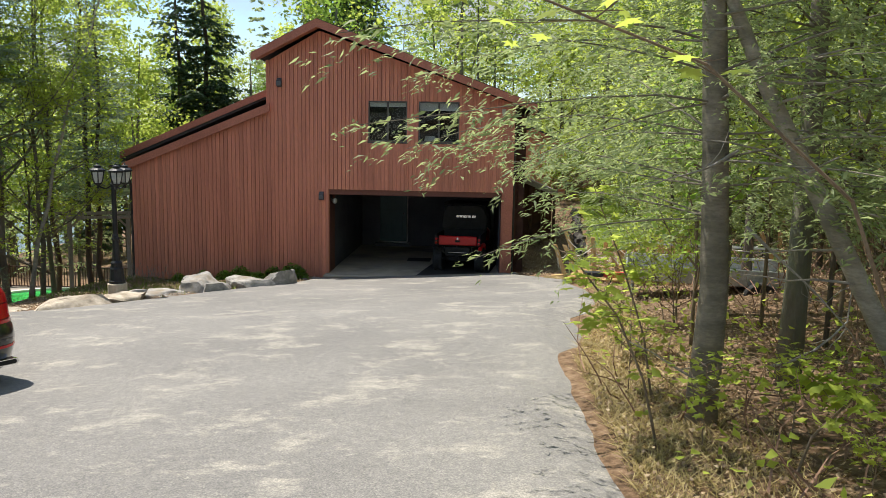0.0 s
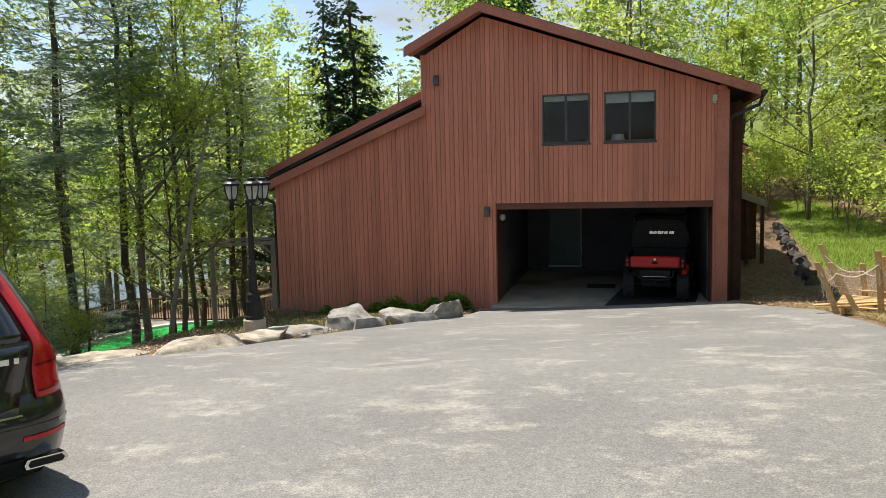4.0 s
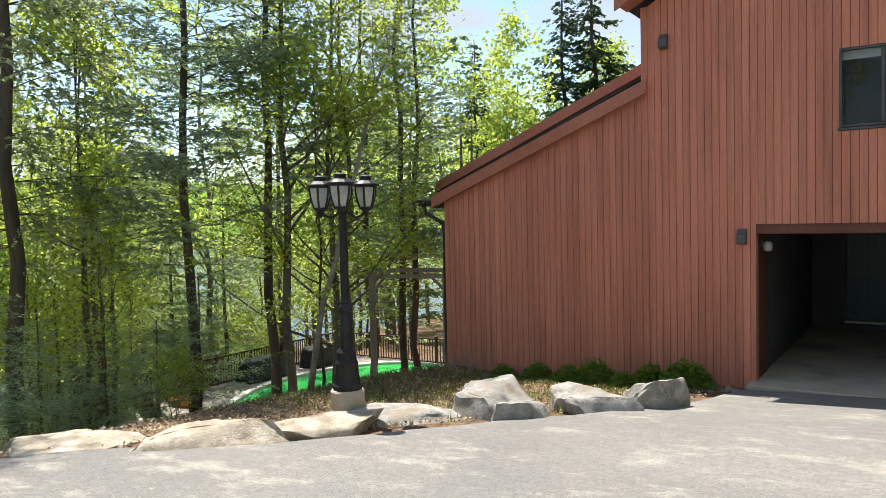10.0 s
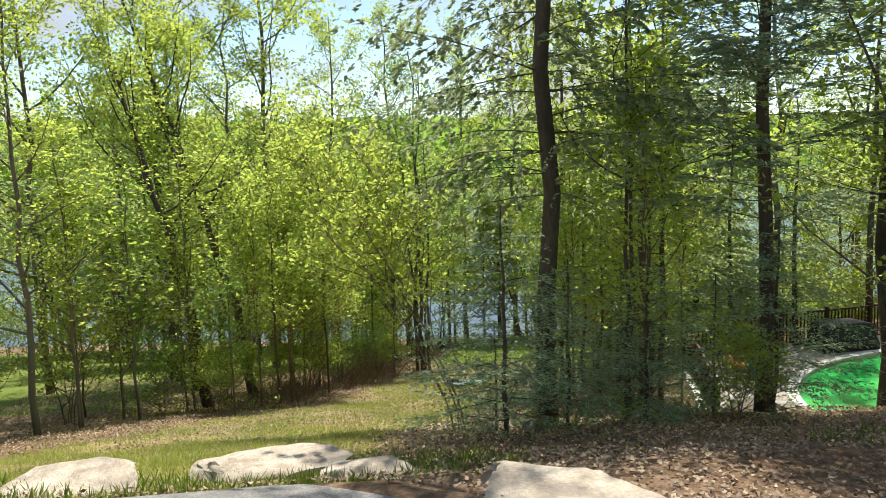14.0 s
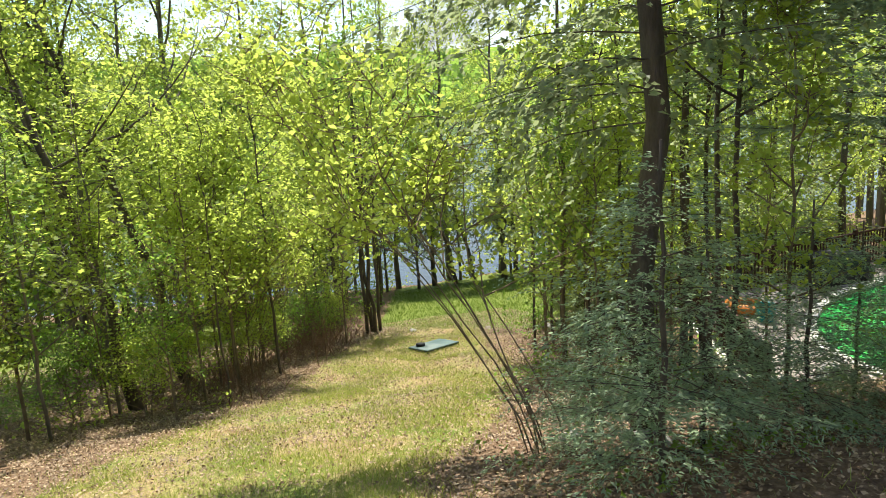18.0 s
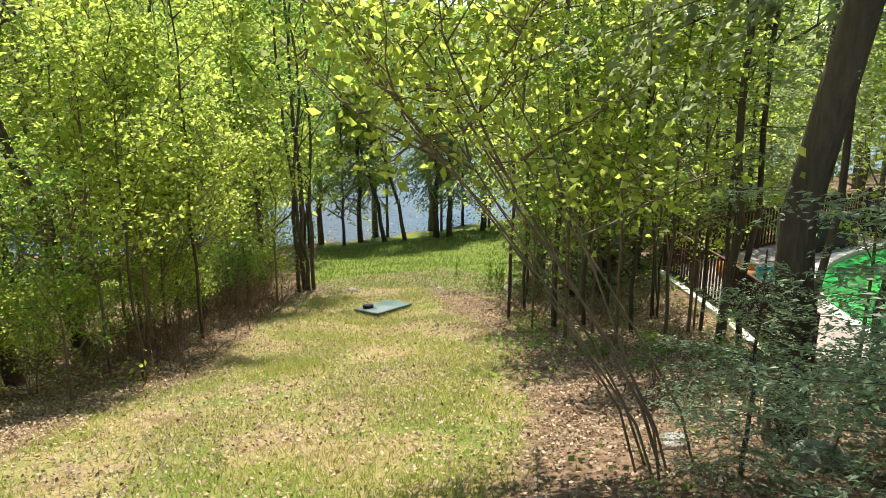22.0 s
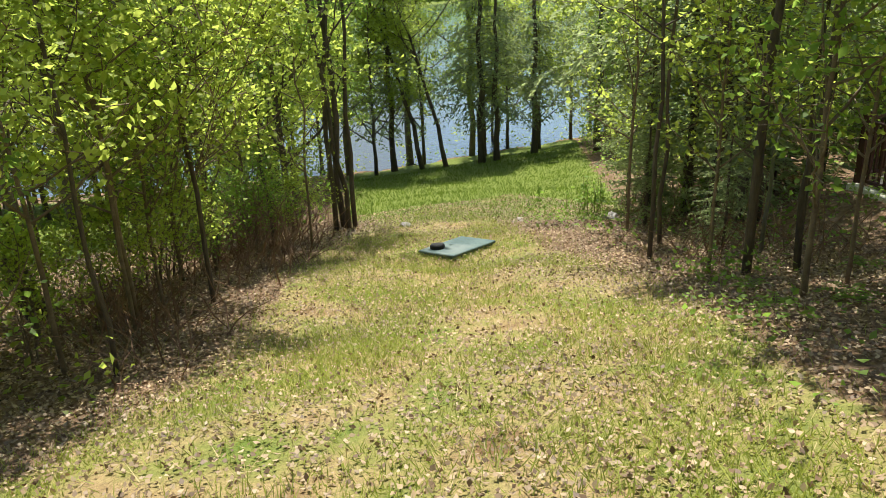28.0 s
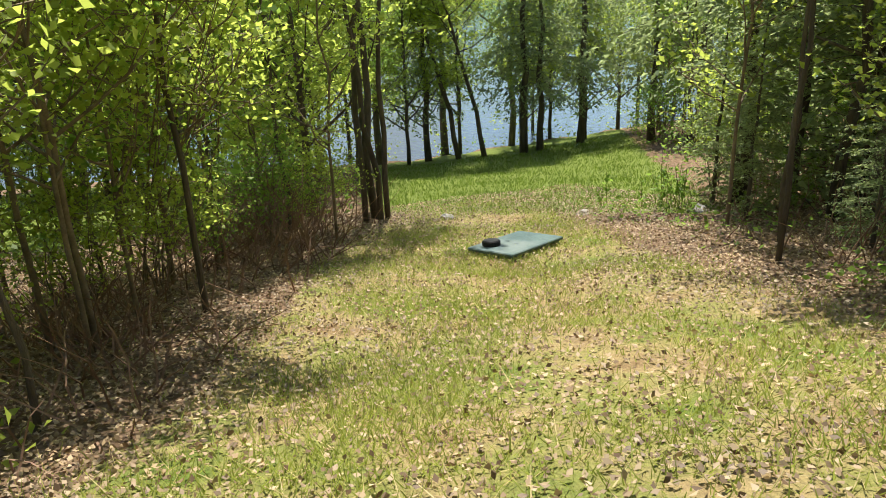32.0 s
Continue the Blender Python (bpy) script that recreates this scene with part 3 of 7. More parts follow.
M["win_frame"] = surface("win_frame", (0.07, 0.07, 0.07), (0.12, 0.12, 0.12), 4, 0.45, 0.6, bumps=0)
M["win_glass"], _n, _l, _b = mat("win_glass", 0.0, 0.0, 0.5)
_b.inputs["Base Color"].default_value = (0.75, 0.8, 0.8, 1)
_b.inputs["Transmission Weight"].default_value, _b.inputs["IOR"].default_value = 1.0, 1.3
M["blind"] = surface("blind", (0.62, 0.61, 0.58), (0.74, 0.73, 0.70), 3, 0.9, bumps=0)
for a, b2 in WINDOWS:
    win = part("window", Geo().box(a - 0.02, b2 + 0.02, F - 0.02, F + 0.05, W0 - 0.05, W0 - 0.005, bevel=0.008), "win_frame", house, "sliding window with a pale half-drawn blind")
    mid = (a + b2) / 2
    for nm, q in (("frame", (a, a + 0.035, W0, W1)), ("frame", (b2 - 0.035, b2, W0, W1)), ("frame", (a + 0.035, b2 - 0.035, W1 - 0.035, W1)), ("frame", (a + 0.035, b2 - 0.035, W0, W0 + 0.035)), ("mullion", (mid - 0.025, mid + 0.025, W0 + 0.035, W1 - 0.035))):
        part(nm, Geo().box(q[0], q[1], F - 0.012, F + 0.06, q[2], q[3], bevel=0.005), "win_frame", win)
    part("pane", Geo().box(a + 0.035, mid - 0.025, F + 0.03, F + 0.036, W0 + 0.035, W1 - 0.035), "win_glass", win)
    part("pane", Geo().box(mid + 0.025, b2 - 0.035, F + 0.02, F + 0.026, W0 + 0.035, W1 - 0.035), "win_glass", win)
    for pane in win.children[-2:]:
        pane.visible_shadow = False
    part("blind", Geo().box(a + 0.02, b2 - 0.02, F + 0.10, F + 0.115, W1 - (0.15 if a < -2 else 0.24), W1 - 0.02), "blind", win, "pale roller blind")
shade = thing("table_lamp", "white lampshade standing inside the window", "lamp", pose(-1.28, F + 0.35, W0 - 0.02))
part("shade", Geo().lathe([(0.17, 0.0), (0.13, 0.2)], 20), "blind", shade)
part("stand", Geo().lathe([(0.09, -0.25), (0.03, -0.2), (0.02, 0.02)], 12), "blind", shade)
# blackened floor, added partition and shelf keep the upper windows dark
tagged(new("floor", Geo().box(XL + 0.2, XR - 0.2, F + 0.19, 32.4, 1.12, 1.25).mesh("floor", "unlit_room")), "upper floor inside the house, blackened for an unlit look", "floor", kind="structure")
tagged(new("wall_inner", Geo().prism([(-5.6, 1.26), (XR - 0.2, 1.26), (XR - 0.2, 3.25), (-4.35, 5.1), (-5.6, 4.4)], "y", F + 2.2, F + 2.3).mesh("wall_inner", "unlit_room")), "added partition inside the upper room, blackened for an unlit look", "wall", kind="structure")
tagged(new("window_sill", Geo().box(-3.1, -0.3, F + 0.19, F + 0.5, W0 - 0.32, W0 - 0.27).mesh("window_sill", "unlit_room")), "shelf inside the upper windows, blackened for an unlit look", "shelf", kind="structure")


# Trees
def unit(a):
    return a / (np.linalg.norm(a, axis=1)[:, None] + 1e-9)


def leaves(points, size, seed, flat=0.3, slender=0.62, droop=0.0):
    """One rhombic leaf at each point, turned at random; flat: how near to level it lies."""
    r = np.random.RandomState(seed)
    p = np.asarray(points, float)
    n = len(p)
    u = r.normal(size=(n, 3))
    u[:, 2] = u[:, 2] * (1 - flat) - droop
    u = unit(u)
    w = unit(np.cross(u, unit(r.normal(size=(n, 3)) * (1 - flat) + np.array([0, 0, 1.0]) * (0.25 + flat))))
    s = size * r.uniform(0.6, 1.3, (n, 1))
    nrm = np.cross(u, w) * s * 0.12
    return np.stack([p - u * s * 0.5, p + w * s * slender * 0.5 + nrm, p + u * s * 0.5, p - w * s * slender * 0.5 + nrm], 1).reshape(-1, 3)


LOBES = [(0.0, -0.5), (0.16, -0.22), (0.46, -0.20), (0.26, 0.04), (0.40, 0.30), (0.14, 0.20), (0.0, 0.52), (-0.14, 0.20), (-0.40, 0.30), (-0.26, 0.04), (-0.46, -0.20), (-0.16, -0.22)]


def lobed(points, size, seed, flat=0.7):
    """A five-pointed maple leaf at each point."""
    r = np.random.RandomState(seed)
    p = np.asarray(points, float)
    n = len(p)
    up = unit(r.normal(size=(n, 3)) * (1 - flat) + np.array([0, 0, 1.0]))
    u = unit(np.cross(up, r.normal(size=(n, 3))))
    w = np.cross(up, u)
    s = size * r.uniform(0.6, 1.25, (n, 1))
    rim = [p + (u * a + w * b - up * (0.22 * (a * a + b * b))) * s for a, b in LOBES]
    return np.stack(rim, 1).reshape(-1, 3)


def bend(start, direction, length, steps, rise, wobble, r):
    """A path that starts in a direction and curves up (rise > 0) or droops."""
    pts, d, p = [Vector(start)], Vector(direction).normalized(), Vector(start)
    for _ in range(steps):
        d = (d + Vector((r.gauss(0, wobble), r.gauss(0, wobble), rise + r.gauss(0, wobble)))).normalized()
        p = p + d * (length / steps)
        pts.append(p.copy())
    return pts


def trunk_path(h, lean, r, wobble=0.005, steps=10):
    return [Vector((lean[0] * h * (i / steps) ** 1.2 + (r.gauss(0, wobble) * h if 0 < i else 0), lean[1] * h * (i / steps) ** 1.2 + (r.gauss(0, wobble) * h if 0 < i else 0), h * i / steps - (0.25 if i == 0 else 0))) for i in range(steps + 1)]


def along(path, t):
    f = min(max(t, 0), 0.999) * (len(path) - 1)
    i = int(f)
    return path[i].lerp(path[i + 1], f - i)


def broadleaf(seed, h, rad, lean=(0, 0), first=0.3, boughs=16, n_leaves=3600, size=0.13, spread=0.34, stems=1, rise=0.14, clump=0.15, maple=False):
    """Trunk with limbs (one mesh) and a loose crown of leaves (one mesh)."""
    r = random.Random(seed)
    wood, tips = Geo(), []
    for s in range(stems):
        ln = (lean[0] + (r.uniform(-0.22, 0.22) if stems > 1 else 0), lean[1] + (r.uniform(-0.22, 0.22) if stems > 1 else 0))
        hh = h * (1 if s == 0 else r.uniform(0.7, 0.95))
        path = trunk_path(hh, ln, r)
        if s:
            off = Vector((r.uniform(-0.2, 0.2), r.uniform(-0.2, 0.2), 0))
            path = [p + off for p in path]
        rr = rad * (1 if s == 0 else 0.75)
        wood.tube(path, [rr * 1.3] + [rr * (1 - 0.93 * (i / 10) ** 0.9) + min(0.012, rr * 0.3) for i in range(1, 11)], 8)
        for k in range(boughs // stems):
            t = first + (0.97 - first) * (k + r.random()) / (boughs // stems)
            az = r.uniform(0, 6.283)
            ln2 = h * spread * (1.15 - t) * r.uniform(0.7, 1.25) + 0.3
            b = bend(along(path, t), (math.cos(az), math.sin(az), r.uniform(0.25, 0.9)), ln2, 5, rise, 0.12, r)
            br = rr * 0.42 * (1.1 - t)
            wood.tube(b, [br + 0.008, br * 0.8 + 0.007, br * 0.6 + 0.006, br * 0.42 + 0.005, br * 0.25 + 0.004, 0.003], 5, caps=False)
            for q in range(5):
                tw = bend(along(b, r.uniform(0.25, 0.95)), (r.gauss(0, 1), r.gauss(0, 1), r.uniform(-0.1, 0.7)), ln2 * r.uniform(0.25, 0.5), 3, 0.05, 0.2, r)
                wood.tube(tw, [0.008, 0.006, 0.004, 0.002], 3, caps=False)
                tips += [along(tw, x) for x in (0.3, 0.55, 0.8, 1.0)]
            tips += [along(b, x) for x in (0.6, 0.8, 1.0)]
    rs = np.random.RandomState(seed)
    a = np.array([tuple(t) for t in tips])
    pts = a[rs.randint(0, len(a), n_leaves)] + rs.normal(size=(n_leaves, 3)) * np.array([clump, clump, clump * 0.7])
    return wood, lobed(pts, size, seed) if maple else leaves(pts, size, seed, 0.35)


def conifer(seed, h, rad, lean=(0, 0), first=0.2, gap=0.28, reach=0.22, droop=-0.09, twigs=6.0, dense=20, size=0.12, slender=0.4, hang=0.2, top=1.0, bare=0.0, whorl=(2, 3, 3, 4)):
    """Trunk with level or drooping boughs; side twigs carry flat sprays of needles. bare: share of the height whose boughs are dead."""
    r = random.Random(seed)
    wood, starts, dirs, lens = Geo(), [], [], []
    path = trunk_path(h, lean, r, 0.004)
    wood.tube(path, [rad * 1.3] + [rad * (1 - 0.95 * i / 10) + 0.012 for i in range(1, 11)], 9)
    z = h * first
    while z < h * 0.985:
        t = z / h
        for _ in range(r.choice(whorl)):
            az = r.uniform(0, 6.283)
            shape = min(1.0, (1 - t) * 1.5 * top + 0.06) * (0.65 + 0.35 * min(1, (t - first) * 5 + 0.3))
            ln = h * reach * shape * r.uniform(0.5, 1.15) + 0.12
            b = bend(along(path, t), (math.cos(az), math.sin(az), r.uniform(0.0, 0.35)), ln, 5, droop, 0.05, r)
            br = 0.006 + rad * 0.075 * (1 - t)
            wood.tube(b, [br, br * 0.8, br * 0.6, br * 0.45, br * 0.3, 0.003], 4, caps=False)
            if t < bare:
                continue
            n1 = max(3, int(ln * twigs))
            for k in range(n1):
                x = 0.12 + 0.88 * (k + r.random()) / n1
                q = along(b, x)
                d = (along(b, min(1, x + 0.2)) - along(b, max(0, x - 0.2))).normalized()
                side = Vector((-d.y, d.x, 0)).normalized() * (1 if k % 2 else -1)
                e = (d * r.uniform(0.5, 0.9) + side * r.uniform(0.5, 1.0) + Vector((0, 0, -hang * r.uniform(-0.2, 1.6)))).normalized()
                starts.append(tuple(q))
                dirs.append(tuple(e))
                lens.append((0.40 * ln * (1.1 - x) + 0.15) * r.uniform(0.6, 1.3))
        z += gap * r.uniform(0.6, 1.4)
    rs = np.random.RandomState(seed)
    lens = np.array(lens)
    cnt = np.maximum(3, (lens * dense).astype(int))
    p0, u0, l0 = np.repeat(np.array(starts), cnt, 0), np.repeat(np.array(dirs), cnt, 0), np.repeat(lens, cnt)[:, None]
    n1 = len(p0)
    k = rs.uniform(0, 1.05, (n1, 1))
    p = p0 + u0 * k * l0 + rs.normal(0, 0.018, (n1, 3))
    p[:, 2] -= (k * k * l0 * hang * 0.7)[:, 0]
    across = unit(np.cross(u0, np.array([0, 0, 1.0])))
    u = unit(u0 + across * rs.choice((-1, 1), (n1, 1)) * rs.uniform(0.2, 1.0, (n1, 1)) + rs.normal(0, 0.22, (n1, 3)))
    size_i = size * rs.uniform(0.55, 1.35, (n1, 1)) * (1.15 - 0.35 * k)
    w = unit(np.cross(u, unit(rs.normal(size=p.shape) * 0.95 + np.array([0, 0, 1.0]))))
    nrm = np.cross(u, w) * size_i * 0.1
    quads = np.stack([p - u * size_i * 0.4, p + w * size_i * slender * 0.5 - nrm, p + u * size_i * 0.6 + np.array([0, 0, -0.08]) * size_i, p - w * size_i * slender * 0.5 - nrm], 1).reshape(-1, 3)
    return wood, quads


def tree(name, made, bark, leaf, label, category="tree", group="", per=4):
    root = thing(name, label, category, group=group)
    part("trunk", made[0].mesh("trunk", bark, smooth=True), bark, root)
    part("crown", quads_mesh("crown", made[1], leaf, per), leaf, root)
    return root


def plant(ob, x, y, turn, size=1.0, first=False, sink=0.05, tilt=(0, 0)):
    m4 = pose(x, y, gz(x, y) - sink, tilt[0], tilt[1], turn)
    if first:
        ob.matrix_basis = m4 @ Matrix.Scale(size, 4)
        return ob
    c = copy_thing(ob, m4)
    c.scale = (size, size, size)
    return c


PROTO = {}


def put(kind, x, y, size=1.0, turn=None, tilt=(0, 0)):
    """Plants one tree of a kind; the first one planted is the pattern, the rest are copies."""
    rr = random.Random(int(x * 131 + y * 977))
    turn = rr.uniform(0, 360) if turn is None else turn
    if kind not in PROTO:
        PROTO[kind] = tree(*KINDS[kind]())
        return plant(PROTO[kind], x, y, turn, size, True, tilt=tilt)
    return plant(PROTO[kind], x, y, turn, size, tilt=tilt)


KINDS = {
    "seedling": lambda: ("seedling", broadleaf(33, 1.2, 0.008, first=0.4, boughs=7, n_leaves=90, size=0.15, spread=0.5, maple=True), "twig", "leaf_spring", "knee-high maple seedling with broad bright leaves", "seedling", "maple seedlings by the drive", 12),
    "maple_a": lambda: ("maple_tree", broadleaf(11, 13, 0.10, first=0.28, boughs=22, n_leaves=7600, size=0.098), "bark_grey", "leaf_spring", "young maple with fresh yellow-green spring leaves", "tree", "maples on the bank"),
    "maple_b": lambda: ("maple_tree", broadleaf(12, 11, 0.075, first=0.22, boughs=20, n_leaves=6600, size=0.095), "bark_grey", "leaf_spring", "slender maple with fresh yellow-green spring leaves", "tree", "maples on the bank"),
    "maple_c": lambda: ("maple_tree", broadleaf(13, 10, 0.052, first=0.3, boughs=20, n_leaves=6200, size=0.092, stems=4), "bark_dark", "leaf_green", "many-stemmed maple with thin green leaves", "tree", "maples on the bank"),
    "lean": lambda: ("maple_tree", broadleaf(14, 12, 0.125, lean=(0.28, 0.0), first=0.4, boughs=18, n_leaves=5600, size=0.098), "bark_dark", "leaf_spring", "leaning maple with a dark trunk", "tree", "maples on the bank"),
    "sap_a": lambda: ("sapling", broadleaf(15, 5.5, 0.022, first=0.25, boughs=16, n_leaves=1700, size=0.095, spread=0.24), "twig", "leaf_spring", "thin sapling with sparse new leaves", "sapling", "saplings under the trees"),
    "sap_b": lambda: ("sapling", broadleaf(16, 4.0, 0.022, first=0.2, boughs=14, n_leaves=1150, size=0.09, spread=0.30), "twig", "leaf_green", "thin sapling with sparse green leaves", "sapling", "saplings under the trees"),
    "sap_c": lambda: ("sapling", broadleaf(17, 7.5, 0.026, first=0.35, boughs=12, n_leaves=1500, size=0.11, spread=0.22), "bark_dark", "leaf_spring", "tall thin sapling with fresh leaves", "sapling", "saplings under the trees"),
    "cedar": lambda: ("cedar_tree", conifer(21, 15, 0.14, first=0.17, gap=0.25, reach=0.18, droop=-0.09, twigs=5.4, dense=44, size=0.10, slender=0.5, hang=0.55), "bark_dark", "cedar_leaf", "tall dark cedar with drooping sprays", "tree", "conifers on the bank"),
    "big_cedar": lambda: ("cedar_tree", conifer(36, 16, 0.125, first=0.2, gap=0.25, reach=0.19, droop=-0.08, twigs=5.2, dense=38, size=0.10, slender=0.45, hang=0.5), "bark_dark", "cedar_leaf", "broad dark cedar with long drooping boughs at the clearing", "tree", "conifers on the bank"),
    "maple_near": lambda: ("maple_tree", broadleaf(37, 6.5, 0.03, first=0.22, boughs=18, n_leaves=1000, size=0.15, spread=0.32, maple=True), "bark_grey", "leaf_spring", "young maple with broad lobed sunlit leaves", "tree", "young maples at the clearing", 12),
    "hemlock": lambda: ("hemlock_tree", conifer(22, 14, 0.095, first=0.2, gap=0.27, reach=0.19, droop=-0.06, twigs=5, dense=22, size=0.105, slender=0.36, hang=0.25), "bark_dark", "needle", "hemlock with level feathery boughs and a bare lower trunk", "tree", "conifers on the bank"),
    "pine": lambda: ("pine_tree", conifer(23, 15, 0.10, first=0.19, gap=0.26, reach=0.20, droop=0.0, twigs=6.2, dense=50, size=0.14, slender=0.2, hang=0.15), "bark_dark", "pine_needle", "white pine with soft blue-green tufts", "tree", "conifers on the bank"),
    "bare_pine": lambda: ("pine_tree", conifer(24, 16, 0.115, first=0.25, gap=0.34, reach=0.17, droop=0.02, twigs=5, dense=30, size=0.18, slender=0.22, hang=0.1, bare=0.36), "bark_dark", "pine_needle", "tall pine with a long bare trunk", "tree", "conifers on the bank"),
    "fir": lambda: ("fir_tree", conifer(25, 3.6, 0.03, first=0.03, gap=0.11, reach=0.5, droop=-0.05, twigs=9, dense=42, size=0.062, slender=0.3, hang=0.2), "bark_dark", "fir_needle", "young blue-green hemlock with boughs to the ground", "tree", "young conifers"),
    "overhang": lambda: ("hemlock_tree", conifer(27, 12, 0.10, first=0.13, gap=0.22, reach=0.26, droop=-0.06, twigs=6.5, dense=40, size=0.085, slender=0.24, hang=0.3), "bark_grey", "needle", "hemlock whose feathery boughs hang over the drive", "tree", "conifers by the drive"),
    "shore_maple": lambda: ("maple_tree", broadleaf(28, 9, 0.09, first=0.16, boughs=26, n_leaves=6500, size=0.15, spread=0.42), "bark_dark", "leaf_spring", "low-branched maple on the lake shore", "tree", "trees on the shore"),
    "low_hemlock": lambda: ("hemlock_tree", conifer(29, 8, 0.08, first=0.05, gap=0.2, reach=0.24, droop=-0.06, twigs=6, dense=22, size=0.13, slender=0.4, hang=0.25), "bark_dark", "needle", "hemlock with boughs down to the ground", "tree", "conifers by the drive"),
    "shore_cedar": lambda: ("cedar_tree", conifer(35, 11, 0.15, first=0.2, gap=0.28, reach=0.25, droop=-0.11, twigs=4.6, dense=24, size=0.14, slender=0.46, hang=0.5), "bark_dark", "needle", "thick-trunked cedar on the lake shore", "tree", "trees on the shore"),
    "bush": lambda: ("bush", broadleaf(30, 2.3, 0.014, first=0.08, boughs=24, n_leaves=2400, size=0.08, spread=0.55, stems=4), "twig", "leaf_green", "leafy green bush at the wood's edge", "bush", "bushes at the wood's edge"),
    "bush_b": lambda: ("bush", broadleaf(31, 2.8, 0.014, first=0.08, boughs=24, n_leaves=2600, size=0.085, spread=0.5, stems=5), "twig", "leaf_spring", "bush with fresh yellow-green leaves", "bush", "bushes at the wood's edge"),
    "spruce": lambda: ("spruce_tree", conifer(26, 17, 0.2, first=0.06, gap=0.19, reach=0.14, droop=-0.05, twigs=5.5, dense=24, size=0.22, slender=0.5, hang=0.35), "bark_dark", "spruce_needle", "tall pointed dark spruce", "tree", "spruces behind the house"),
}


# Boulders along the drive
def boulder(seed, sx, sy, sz, flat=0.5):
    """A weathered boulder: a rounded block cut by a few planes, roughened."""
    bm = bmesh.new()
    bmesh.ops.create_icosphere(bm, subdivisions=4, radius=1)
    r = random.Random(seed)
    planes = [(Vector((r.gauss(0, 1), r.gauss(0, 1), r.gauss(0.3, 0.8))).normalized(), r.uniform(0.42, 0.8)) for _ in range(11)] + [(Vector((r.gauss(0, 0.12), r.gauss(0, 0.12), 1)).normalized(), flat)]
    for v in bm.verts:
        p = Vector([math.copysign(abs(q) ** 0.72, q) for q in v.co])
        for nn, d in planes:
            over = p.dot(nn) - d
            if over > 0:
                p -= nn * over * 0.99
        p += p.normalized() * (0.05 * noise.noise(p * 2.2 + Vector((seed, 0, 0))) + 0.05 * noise.noise(p * 5 + Vector((0, seed, 0))) + 0.035 * noise.noise(p * 13) + 0.018 * noise.noise(p * 27))
        v.co = Vector((p.x * sx, p.y * sy, p.z * sz))
    me = bpy.data.meshes.new("boulder")
    bm.to_mesh(me)
    bm.free()
    me.shade_smooth()
    me.set_sharp_from_angle(angle=radians(40))
    return me


def put_boulder(x, y, seed, sx, sy, sz, turn, material, label, rise=0.3, flat=0.5):
    me = boulder(seed, sx, sy, sz, flat)
    me.materials.append(M[material])
    ob = new("boulder", me)
    ob.matrix_basis = pose(x, y, gz(x, y) + sz * (rise - 0.5), 0, 0, turn)
    return tagged(ob, label, "boulder", "boulders along the drive")


for i, (x, y, sx, sy, sz, turn, kind, rise) in enumerate((
    (-11.0, 9.6, 0.75, 0.5, 0.36, 80, "rock_tan", 0.36), (-10.95, 10.95, 0.85, 0.5, 0.30, 75, "rock_tan", 0.34), (-10.35, 11.75, 0.5, 0.4, 0.28, 60, "rock_tan", 0.38),
    (-8.75, 12.62, 1.1, 0.62, 0.18, 57, "rock_tan", 0.40), (-7.65, 13.2, 0.95, 0.62, 0.38, 63, "rock_tan", 0.46), (-7.05, 14.35, 1.05, 0.6, 0.36, 63, "rock_tan", 0.46),
    (-6.75, 15.55, 0.95, 0.6, 0.24, 64, "rock_grey", 0.5), (-6.2, 16.3, 0.75, 0.55, 0.62, 40, "rock_grey", 0.55), (-5.7, 16.15, 0.5, 0.42, 0.40, 20, "rock_grey", 0.52),
    (-5.4, 17.2, 0.75, 0.5, 0.44, 30, "rock_grey", 0.5), (-4.75, 17.75, 0.52, 0.42, 0.56, 10, "rock_grey", 0.56),
)):
    put_boulder(x, y, 40 + i, sx, sy, sz, turn, kind, ("pale tan" if kind == "rock_tan" else "grey") + " weathered boulder at the edge of the asphalt", rise)
for i, (x, y, s) in enumerate(((1.15, 20.35, 0.2), (-4.45, 20.3, 0.13), (-4.25, 20.1, 0.1), (-4.6, 20.0, 0.12), (-9.0, 20.2, 0.16), (-8.6, 20.3, 0.12), (-14.6, 18.3, 0.5), (-13.9, 18.6, 0.32), (-10.9, 3.2, 0.5), (-11.4, 6.8, 0.6), (-11.2, 1.2, 0.45), (-26.9, 19.4, 0.2), (-25.7, 20.7, 0.22), (-28.4, 17.7, 0.24), (-14.6, 14.2, 0.22), (-13.7, 14.5, 0.3))):
    put_boulder(x, y, 90 + i, s, s * 0.8, s * 0.6, i * 50, "rock_grey", "grey half-buried field stone", 0.5, 0.75)

# Iron lamp post with three lanterns
M["black_iron"] = surface("black_iron", (0.012, 0.013, 0.016), (0.03, 0.032, 0.036), 6, 0.45, 0.3, bumps=0.1)
M["milk_glass"] = surface("milk_glass", (0.34, 0.36, 0.34), (0.52, 0.54, 0.52), 8, 0.25, bumps=0)
LX, LY = -7.62, 15.38
LZ = gz(LX, LY)
lamp = thing("lamp_post", "black iron lamp post with three lanterns on a concrete foot", "street lamp", pose(LX, LY, LZ))
part("footing", Geo().lathe([(0.20, -0.3), (0.20, 0.29), (0.185, 0.31)], 20), "concrete", lamp, "round concrete footing")
part("base", Geo().lathe([(0.172, 0.31), (0.172, 0.36), (0.155, 0.38), (0.135, 0.58), (0.14, 0.62), (0.12, 0.66), (0.115, 0.72), (0.12, 0.75), (0.09, 0.79)], 12), "black_iron", lamp, "moulded cast-iron base")
